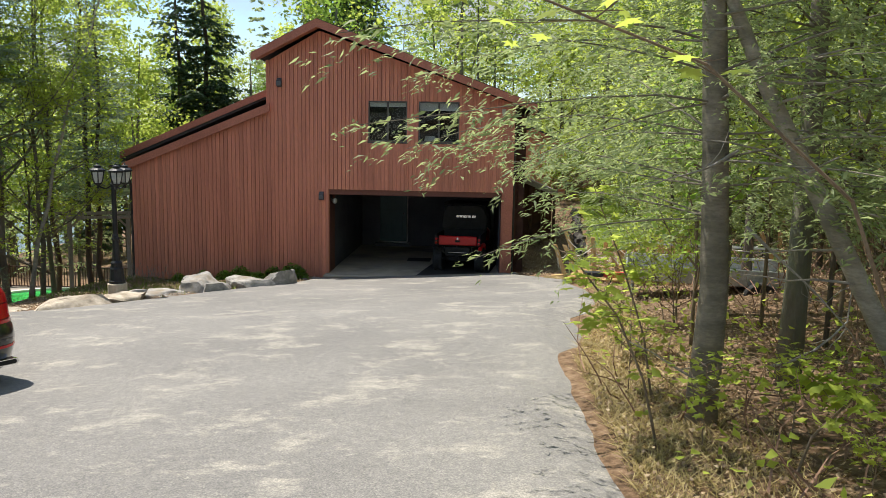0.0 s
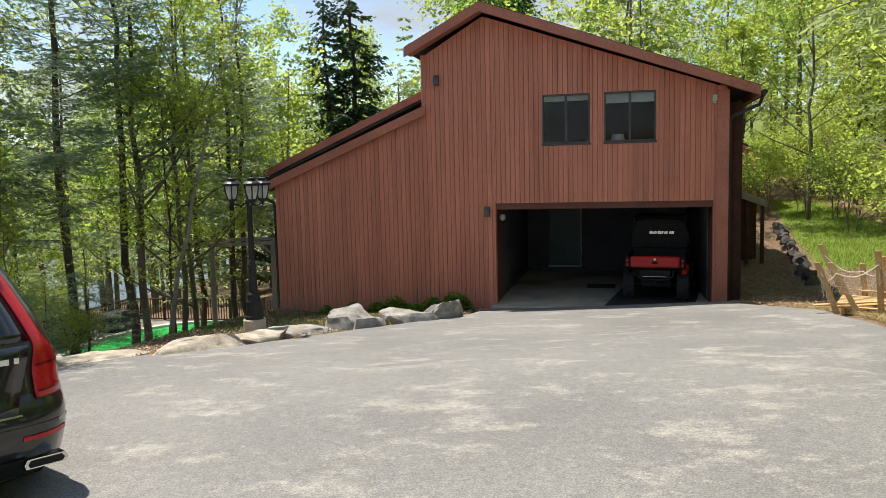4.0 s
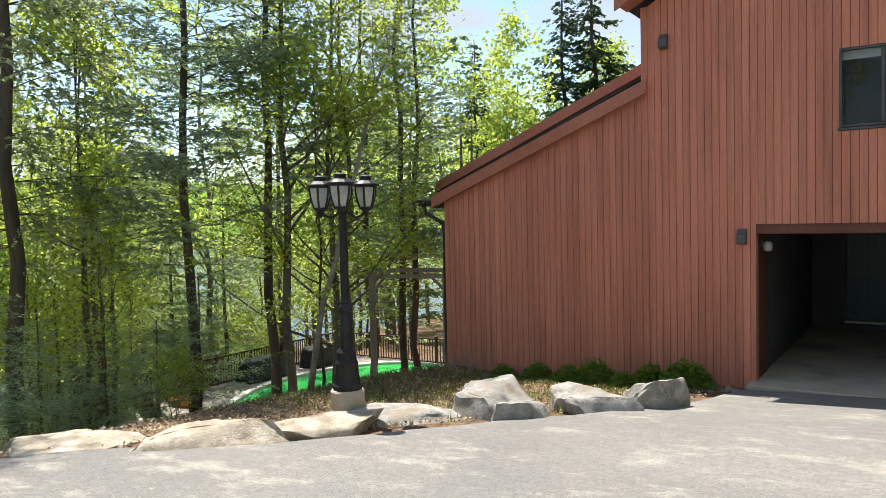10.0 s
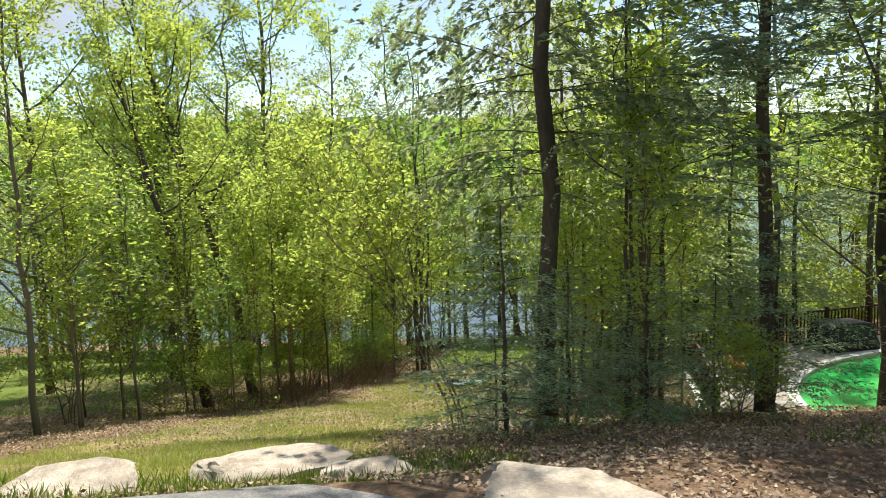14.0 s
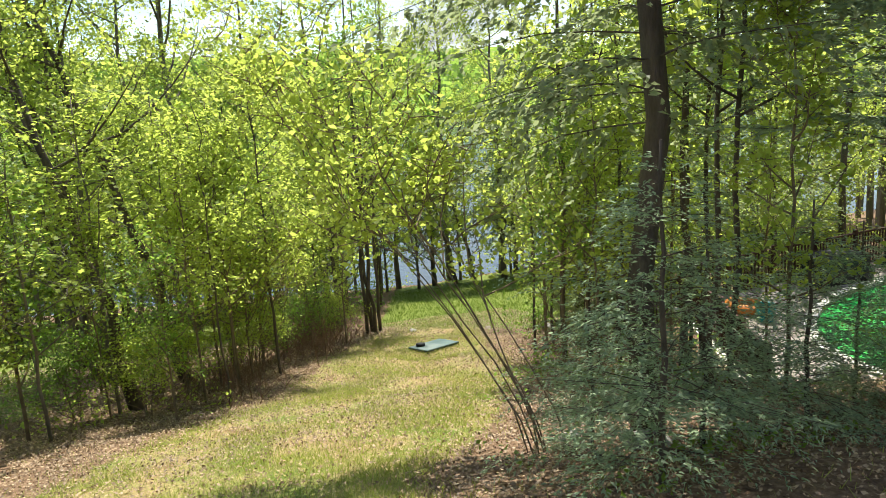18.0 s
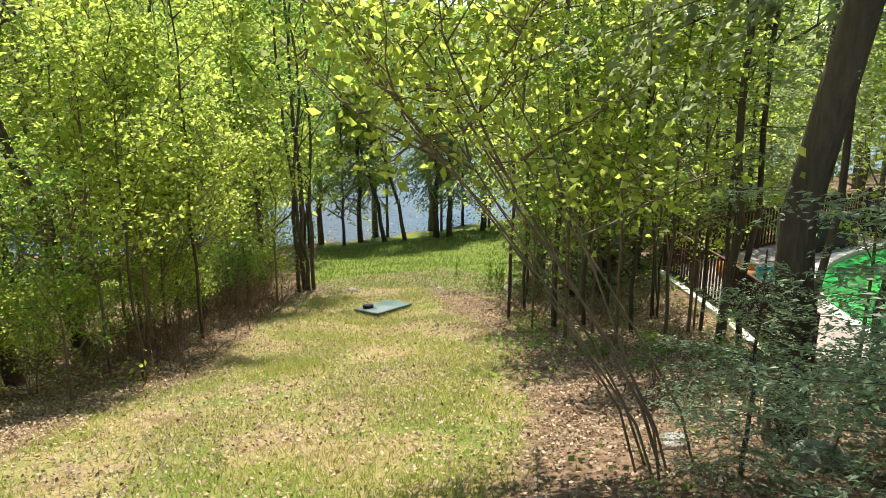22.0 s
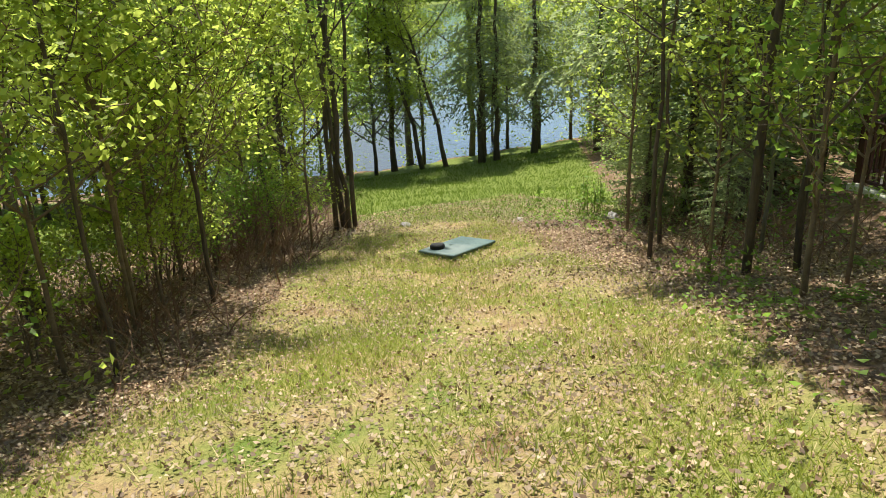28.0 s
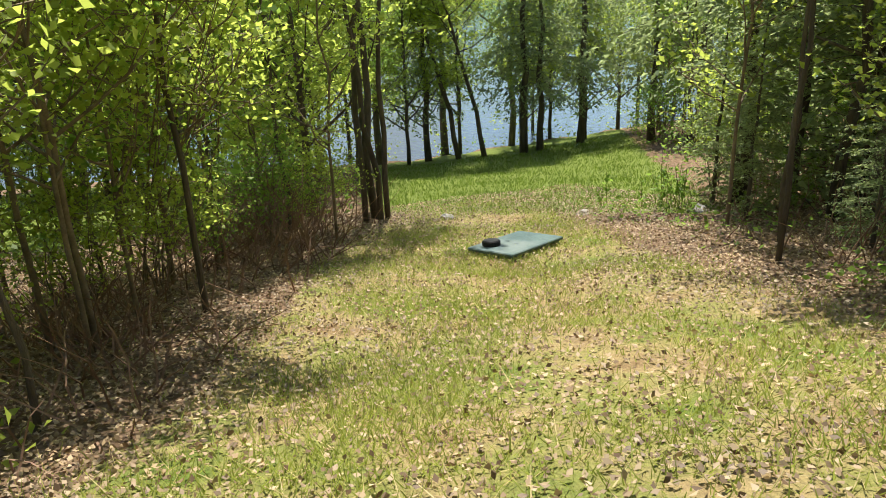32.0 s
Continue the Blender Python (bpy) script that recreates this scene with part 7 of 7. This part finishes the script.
for x, y, s, k in ((-23.8, 12.0, 1.1, "sap_a"), (-24.6, 13.0, 1.0, "sap_c"), (-22.6, 11.2, 0.95, "sap_a"), (-24.6, 12.4, 0.9, "sap_b"), (-22.9, 8.9, 0.8, "bush"), (-21.4, 10.6, 0.8, "sap_b"), (-27.6, 15.4, 0.9, "sap_a"), (-28.4, 14.9, 1.0, "sap_c"),
                   (6.6, 21.5, 1.1, "bush_b"), (7.0, 24.0, 1.2, "bush"), (6.6, 26.5, 1.2, "bush_b"), (7.1, 29.0, 1.2, "bush"), (6.5, 31.5, 1.3, "bush_b"), (6.9, 34.5, 1.2, "bush"), (6.4, 37.5, 1.3, "bush_b"),
                   (3.4, 43.5, 1.3, "bush_b"), (4.6, 44.2, 1.3, "bush"), (5.8, 43.6, 1.2, "bush_b"), (7.0, 41.5, 1.3, "bush_b"), (4.9, 37.4, 1.25, "bush_b"), (4.3, 38.2, 1.0, "bush"), (5.2, 46.0, 1.0, "shore_maple"), (8.5, 38.0, 1.0, "shore_maple"), (8.0, 27.5, 1.0, "shore_maple")):
    put(k, x, y, s)
for k, x, y, s in (("sap_a", -13.3, 15.8, 0.8), ("sap_a", -15.2, 17.6, 0.7), ("fir", -13.4, 16.9, 0.55), ("bush_b", -12.3, 16.4, 0.45),
                   ("seedling", 1.6, 4.9, 0.55), ("seedling", 2.2, 4.9, 0.6), ("seedling", 2.75, 4.6, 0.65), ("seedling", 1.45, 6.6, 0.6), ("seedling", 2.2, 3.9, 0.4), ("seedling", 1.7, 8.2, 0.7),
                   ("maple_a", -30.0, 8.6, 1.3), ("maple_a", -33.0, 12.0, 1.35), ("maple_b", -27.8, 5.5, 1.3), ("maple_c", -35.5, 13.5, 1.0), ("hemlock", -36.0, 6.5, 1.1),
                   ("shore_maple", -39.5, 18.5, 1.0), ("shore_maple", -41.0, 14.5, 1.1), ("maple_a", -24.5, 27.0, 1.2), ("hemlock", -23.8, 30.0, 1.1), ("shore_maple", -41.5, 31.0, 0.75), ("shore_maple", -42.2, 28.6, 0.72), ("shore_maple", -41.8, 21.5, 0.7), ("shore_maple", -42.5, 24.3, 0.8), ("shore_maple", -41.0, 18.8, 0.75), ("shore_maple", -40.0, 33.5, 0.75), ("shore_maple", -39.0, 11.5, 0.8), ("shore_maple", -38.0, 8.0, 0.8), ("bush_b", 2.7, 9.8, 0.6)):
    put(k, x, y, s)
copy_thing(shrub, pose(-26.5, 12.6, gz(-26.5, 12.6) - 0.05, 0, 0, 160))


# Scattered trees that fill the bank and the far sides
def clear_of_walk(x, y):
    if edge_left(y) - 1.2 < x < edge_right(y) + 2.2 and y < 22:
        return False
    if -11.5 < x < 3 and 19 < y < 34:
        return False
    if clearing(x, y) > 0.03 or clearing(x - 0.8, y + 0.8) > 0.2 or (-23 < x < -10 and 20 < y < 32.5):
        return False
    if -13.5 < x < -9 and 9 < y < 19:
        return False
    if north_lawn(x, y) > 0.02 or (2 < x < 6.5 and 11 < y < 18):
        return False
    if lakeside(x, y) > 0.3 and x > -41.5:
        return False
    if -40 < x < -26.5 and abs(y - (17.0 + (-25.5 - x) * 0.62)) < 4.2:
        return False
    return True


rt = random.Random(77)


def scatter(kinds, count, x0, x1, y0, y1, lo, hi, gap):
    done, tries = [], 0
    while len(done) < count and tries < count * 40:
        tries += 1
        x, y = rt.uniform(x0, x1), rt.uniform(y0, y1)
        if not clear_of_walk(x, y) or any((x - a) ** 2 + (y - b3) ** 2 < gap * gap for a, b3 in done):
            continue
        done.append((x, y))
        put(rt.choice(kinds), x, y, rt.uniform(lo, hi))


scatter(("bush_b", "bush", "shore_maple"), 26, -44.2, -41.6, -8, 18, 0.8, 1.3, 1.0)
scatter(("shore_maple", "shore_maple", "hemlock"), 9, -46, -42.5, 5, 44, 0.7, 0.95, 1.8)
scatter(("bush", "bush_b", "bush_b", "low_hemlock"), 7, 5.5, 11, -2, 20, 0.6, 1.0, 1.2)
scatter(("bush", "bush_b", "shore_maple", "bush_b"), 26, 5.5, 13, 17, 46, 0.8, 1.3, 1.3)
scatter(("bush", "bush_b"), 10, 0.0, 9, 41.5, 48, 0.9, 1.4, 1.0)
scatter(("bush", "bush_b", "sap_a", "shore_maple"), 15, -44, -31, 2, 17, 0.7, 1.2, 1.0)
scatter(("bush", "bush_b", "low_hemlock"), 18, -24, -12.4, -6, 7.5, 0.7, 1.1, 1.2)
scatter(("sap_a", "sap_b", "sap_c", "sap_a"), 9, -31, -21.5, 7, 15.5, 0.7, 1.1, 1.1)
scatter(("sap_a", "sap_b", "sap_c"), 9, -26, -17.8, 15.8, 20.0, 0.7, 1.15, 0.8)
scatter(("maple_a", "maple_b", "hemlock", "maple_c"), 9, -38, -26, -4, 10, 0.8, 1.1, 2.4)
scatter(("maple_a", "hemlock", "pine", "maple_b", "cedar"), 9, -24, -12.4, -8, 6, 0.8, 1.1, 2.2)
scatter(("shore_maple", "maple_c", "maple_b"), 14, -45, -32, 4, 24, 0.6, 0.9, 1.8)
scatter(("bush", "bush_b", "bush_b", "low_hemlock"), 18, -28, -22.8, 22, 33, 0.8, 1.3, 0.9)
scatter(("bush", "bush_b", "sap_b"), 10, -38, -27, 22.5, 33, 0.7, 1.2, 0.9)
scatter(("shore_maple", "hemlock", "sap_c", "maple_c"), 10, -42, -24, 25, 42, 0.7, 1.0, 2.2)
scatter(("maple_a", "maple_b", "hemlock", "sap_c"), 14, 4.5, 16, -6, 16, 0.8, 1.1, 1.9)
scatter(("sap_a", "sap_b", "sap_c"), 12, 2.2, 9, 3, 11, 0.6, 1.0, 0.7)
scatter(("maple_a", "maple_b", "hemlock"), 12, 5.5, 18, 17, 44, 0.9, 1.15, 2.4)
for x, y, s in ((-17.6, 44.0, 1.05), (-16.2, 44.6, 1.15), (-24.0, 46.0, 1.0), (-9.0, 46.0, 1.2), (-7.6, 47.0, 1.1)):
    put("spruce", x, y, s)

# Far woods: one mass of coarse foliage and stems, behind everything
proto_leaf, proto_wood = [], []
for i, (h, n0) in enumerate(((15, 2500), (13, 2200), (17, 2700))):
    w0, q0 = broadleaf(300 + i, h, 0.14, first=0.15, boughs=14, n_leaves=n0, size=0.225, clump=0.3)
    proto_leaf.append(q0)
con_leaf = [conifer(310 + i, 16, 0.16, first=0.1, gap=0.6, reach=0.16, droop=-0.05, twigs=4, dense=8, size=0.36, slender=0.45)[1] for i in range(2)]
far = {"leaf_spring": [], "leaf_green": [], "needle": []}
stems = Geo()
rw = random.Random(9)


def far_tree(x, y, conif, s):
    src = rw.choice(con_leaf if conif else proto_leaf)
    a = rw.uniform(0, 6.283)
    c, q = math.cos(a) * s, math.sin(a) * s
    v = src @ np.array([[c, q, 0], [-q, c, 0], [0, 0, s]]) + np.array([x, y, gz(x, y)])
    far["needle" if conif else rw.choice(("leaf_spring", "leaf_spring", "leaf_green"))].append(v)
    z = gz(x, y)
    stems.tube([(x, y, z - 0.5), (x + rw.gauss(0, 0.2), y, z + 6 * s), (x + rw.gauss(0, 0.4), y, z + 12 * s)], [0.16 * s, 0.11 * s, 0.02], 4, caps=False)


for k in range(180):
    x, y = rw.uniform(-48, 40), rw.uniform(37, 75)
    if x < -36 and y < 45 or (0.5 < x < 9 and y < 45):
        continue
    far_tree(x, y, rw.random() < 0.22, rw.uniform(0.8, 1.1) + max(0, x) * 0.008)
for k in range(74):
    x, y = rw.uniform(9.5, 36), rw.uniform(-25, 44)
    far_tree(x, y, rw.random() < 0.3, rw.uniform(0.8, 1.1))
for k in range(34):
    x, y = rw.uniform(-48, 30), rw.uniform(-45, -14)
    if edge_left(y) - 2 < x < edge_right(y) + 2:
        continue
    far_tree(x, y, rw.random() < 0.3, rw.uniform(0.8, 1.1))
for k in range(24):
    far_tree(rw.uniform(-46, -36), rw.uniform(-20, 8), rw.random() < 0.3, rw.uniform(0.6, 0.85))
for name, lst in far.items():
    tagged(new("far_woods", quads_mesh("far_woods", np.concatenate(lst), name)), "spring woods of mixed leafy and conifer trees beyond the house", "woods", kind="stuff")
tagged(new("far_stems", stems.mesh("far_stems", "bark_grey")), "grey trunks of the far woods", "woods", kind="stuff")

# wooded hill across the lake
rs = np.random.RandomState(12)
HN = 26000
hx = -296 - 330 * rs.uniform(0, 1, HN) ** 1.7
hy = rs.uniform(-420, 620, HN)
hp = np.stack([hx, hy, ground(hx, hy) + rs.uniform(0.5, 7, HN)], 1)
tagged(new("far_hill_woods", quads_mesh("far_hill_woods", leaves(hp, 5.5, 5, 0.2, 0.9), "leaf_green")), "wooded hill across the lake", "woods", kind="stuff")

# Ground cover: dead leaves, grass, dry grass, brush
def strew(n0, x0, x1, y0, y1, want, seed):
    r = np.random.RandomState(seed)
    x, y = r.uniform(x0, x1, n0), r.uniform(y0, y1, n0)
    keep = r.uniform(0, 1, n0) < want(x, y)
    x, y = x[keep], y[keep]
    rough = np.array([noise.noise((a * 0.7, b3 * 0.7, 0.0)) * 0.06 + noise.noise((a * 2.3, b3 * 2.3, 4.0)) * 0.025 if abs(a + 16) < 30 and abs(b3 - 14) < 30 else 0.0 for a, b3 in zip(x.tolist(), y.tolist())])
    return np.stack([x, y, ground(x, y) + rough], 1)


def off_drive(x, y):
    return ((x < edge_left(y) - 0.05) | (x > edge_right(y) + 0.02)) & ~((x > -10.2) & (x < 2.2) & (y > 20.6)) & ~((x < -11) & (x > -22.5) & (y > 20.6))


p = strew(200000, -31, -4.2, 5, 22, lambda x, y: np.where(off_drive(x, y), 0.95 - (0.62 + 0.25 * step(-19, -15, x)) * clearing(x, y), 0), 1)
p = np.concatenate([p, strew(70000, -30, -15, 9, 20, lambda x, y: np.where(off_drive(x, y), 0.30 + 0.6 * np.array([max(0, min(1, 0.4 + 1.3 * noise.noise((a * 0.55, b3 * 0.55, 11)))) for a, b3 in zip(x, y)]), 0), 41)])
p = np.concatenate([p, strew(34000, 0.9, 8, 0.5, 20, lambda x, y: np.where(off_drive(x, y), np.clip(1.2 - (x - edge_right(y)) * 0.12, 0.2, 1), 0), 2)])
p = np.concatenate([p, strew(16000, 1.15, 5.0, 20, 34, lambda x, y: np.clip(1.0 - north_lawn(x, y) * 1.1, 0, 1), 42)])
p[:, 2] += np.random.RandomState(3).uniform(0.015, 0.055, len(p))
tagged(new("leaf_litter", quads_mesh("leaf_litter", leaves(p, 0.040, 6, 0.6, 0.66), "leaf_litter")), "dry brown fallen leaves over the forest floor", "fallen leaves", kind="stuff")


def blades(p, h, seed, lean=0.5, width=0.006):
    r = np.random.RandomState(seed)
    n0 = len(p)
    a = r.uniform(0, 6.283, n0)
    hh = h * r.uniform(0.5, 1.3, n0)
    side = np.stack([np.cos(a), np.sin(a), np.zeros(n0)], 1) * width
    tip = np.stack([r.normal(0, lean, n0) * hh, r.normal(0, lean, n0) * hh, hh], 1)
    return np.stack([p - side, p + side, p + tip], 1).reshape(-1, 3)


def tufts(x, y):
    return np.array([max(0.08, min(1, 0.45 + 1.5 * noise.noise((a * 0.7, b3 * 0.7, 3)))) for a, b3 in zip(x, y)])


p = strew(480000, -31, -10, 7, 21, lambda x, y: np.where(off_drive(x, y), clearing(x, y) * tufts(x, y) + 0.02, 0), 4)
p[:, 2] += 0.01
tagged(new("grass", quads_mesh("grass", blades(p, 0.07, 5, 0.6, 0.0045), "grass", 3)), "thin new grass on the sunlit clearing", "grass", kind="stuff")
p = strew(60000, -31, -10, 7, 21, lambda x, y: np.where(off_drive(x, y), clearing(x, y) * 0.9, 0), 7)
tagged(new("dry_grass", quads_mesh("dry_grass", blades(p, 0.055, 8, 1.4, 0.004), "dry_grass", 3)), "straw-coloured dead grass on the clearing", "grass", kind="stuff")
p = strew(60000, -41, -24, 15, 34, lambda x, y: lakeside(x, y) * 0.9, 9)
M["bright_grass"] = leaf_material("bright_grass", (0.11, 0.19, 0.022), (0.24, 0.34, 0.05), (0.42, 0.58, 0.07), 0.45)
M["lush_grass"] = leaf_material("lush_grass", (0.06, 0.11, 0.016), (0.145, 0.205, 0.04), (0.26, 0.38, 0.05), 0.4)
tagged(new("lawn_grass", quads_mesh("lawn_grass", blades(p, 0.09, 10, 0.5, 0.010), "lush_grass", 3)), "lush green grass by the lake", "grass", kind="stuff")
p = strew(26000, 2.4, 8, 21, 42, lambda x, y: north_lawn(x, y) * 0.9, 11)
tagged(new("lawn_grass", quads_mesh("lawn_grass", blades(p, 0.10, 12, 0.4, 0.012), "bright_grass", 3)), "bright green lawn beside the house", "grass", kind="stuff")
p = strew(6000, -11.3, -9.9, 5, 13.0, lambda x, y: np.where(off_drive(x, y), 0.7, 0), 13)
p = np.concatenate([p, strew(5000, -10.5, -5.2, 15.5, 20.5, lambda x, y: np.where(off_drive(x, y), 0.75, 0), 23)])
tagged(new("grass", quads_mesh("grass", blades(p, 0.10, 14, 0.4, 0.01), "lush_grass", 3)), "fresh grass between the boulders", "grass", kind="stuff")
p = strew(52000, 0.9, 2.6, 0, 18, lambda x, y: np.where(off_drive(x, y), np.clip(1.1 - (x - edge_right(y)) * 0.8, 0, 1), 0), 15)
tagged(new("dry_grass", quads_mesh("dry_grass", blades(p, 0.07, 16, 1.3), "dry_grass", 3)), "pale dead grass and needles along the asphalt", "grass", kind="stuff")
# low green plants among the trees
p = strew(20000, -24, -12, 13, 20.4, lambda x, y: np.where(off_drive(x, y), (1 - clearing(x, y)) * np.array([max(0, noise.noise((a * 0.6, b3 * 0.6, 7)) * 2.2 - 0.1) for a, b3 in zip(x, y)]), 0), 17)
p[:, 2] += np.random.RandomState(4).uniform(0.05, 0.22, len(p))
tagged(new("ground_plants", quads_mesh("ground_plants", leaves(p, 0.07, 18, 0.6), "leaf_green")), "low green plants on the forest floor", "plants", kind="stuff")
p = strew(2600, 1.2, 6.5, 1.5, 9, lambda x, y: np.where(off_drive(x, y), 0.5, 0), 19)
p[:, 2] += np.random.RandomState(5).uniform(0.1, 0.7, len(p))
tagged(new("ground_plants", quads_mesh("ground_plants", leaves(p, 0.09, 20, 0.6), "leaf_spring")), "low maple seedlings under the trees", "plants", kind="stuff")
# knee-high green undergrowth down to the shore
def undergrowth(n0, x0, x1, y0, y1, h, size, seed, leaf, dense):
    p = strew(n0, x0, x1, y0, y1, lambda x, y: np.where((clearing(x, y) < 0.1) & (lakeside(x, y) < 0.3), np.array([max(0.0, min(1.0, noise.noise((a * 0.5, b3 * 0.5, seed)) * 2.4 + dense)) for a, b3 in zip(x, y)]), 0), seed)
    p[:, 2] += np.random.RandomState(seed).uniform(0, 1, len(p)) ** 1.6 * h
    tagged(new("undergrowth", quads_mesh("undergrowth", leaves(p, size, seed, 0.5), leaf)), "low green undergrowth between the trees", "undergrowth", kind="stuff")


undergrowth(26000, -43.5, -28, 4, 34, 0.9, 0.13, 51, "leaf_green", 0.25)
undergrowth(9000, -43.8, -41.2, 8, 36, 1.7, 0.14, 52, "leaf_spring", 0.5)
undergrowth(9000, -27, -17.5, 16.0, 22.0, 0.4, 0.08, 53, "leaf_green", 0.0)
undergrowth(5000, -29, -21, 7.5, 13, 0.6, 0.09, 54, "leaf_spring", -0.1)

# brush: reddish dry twigs
brush = Geo()
rq = random.Random(21)
for cx0, cy0, rx, ry, n0, h in ((-27.6, 14.2, 2.8, 1.3, 420, 1.3), (-24.0, 11.9, 1.9, 0.7, 240, 0.9), (-30.5, 15.4, 1.4, 0.8, 160, 1.3), (-15.6, 15.6, 1.4, 0.8, 70, 0.7), (-21.5, 19.5, 1.2, 0.9, 90, 1.0), (3.4, 5.4, 1.8, 2.2, 160, 0.9), (5.8, 11.5, 1.8, 3.0, 200, 1.2), (-26.5, 24.5, 1.5, 2.0, 150, 1.3)):
    for k in range(n0):
        x, y = rq.gauss(cx0, rx * 0.6), rq.gauss(cy0, ry * 0.6)
        if not bool(off_drive(np.array(x), np.array(y))) or clearing(x, y) > 0.4:
            continue
        pth = bend((x, y, gz(x, y) - 0.03), (rq.gauss(0, 0.6), rq.gauss(0, 0.6), 0.8), h * rq.uniform(0.4, 1.2), 4, 0.0, 0.25, rq)
        brush.tube(pth, [0.010, 0.008, 0.006, 0.004, 0.002], 3, caps=False)
M["brush_red"] = surface("brush_red", (0.16, 0.09, 0.06), (0.31, 0.19, 0.13), 2, 0.9, bumps=0)
tagged(new("brush", brush.mesh("brush", "brush_red")), "tangled reddish dry brush and twigs", "brush", kind="stuff")

# dead branches hanging by the pale trunk
rd = random.Random(31)
dead = thing("dead_branch", "bleached dead branch caught on the pale trunk", "branch", pose(1.95, 5.6, gz(1.95, 5.6)))
for x0, z0, dx, dz, ln in ((0.05, 1.55, 0.6, -0.7, 1.3), (0.1, 1.9, 0.9, 0.3, 1.1), (-0.05, 2.1, -0.7, -0.4, 0.9), (0.3, 0.5, 0.9, 0.2, 1.2), (0.1, 2.6, 1.0, 0.1, 1.4), (-0.1, 0.3, -0.5, 0.3, 0.8)):
    twig_path = bend((x0, -0.12, z0), (dx, rd.uniform(-0.3, 0.1), dz), ln, 7, 0.03, 0.16, rd)
    limb = part("limb", Geo().tube(twig_path, [0.013, 0.012, 0.010, 0.008, 0.007, 0.005, 0.004, 0.002], 5), "dead_twig", dead)
    for q in (0.4, 0.6, 0.8):
        part("twig", Geo().tube(bend(along(twig_path, q), (rd.gauss(0, 1), rd.gauss(0, 0.5), rd.gauss(-0.2, 0.6)), 0.35, 4, 0.0, 0.2, rd), [0.005, 0.004, 0.003, 0.002, 0.001], 4), "dead_twig", limb)
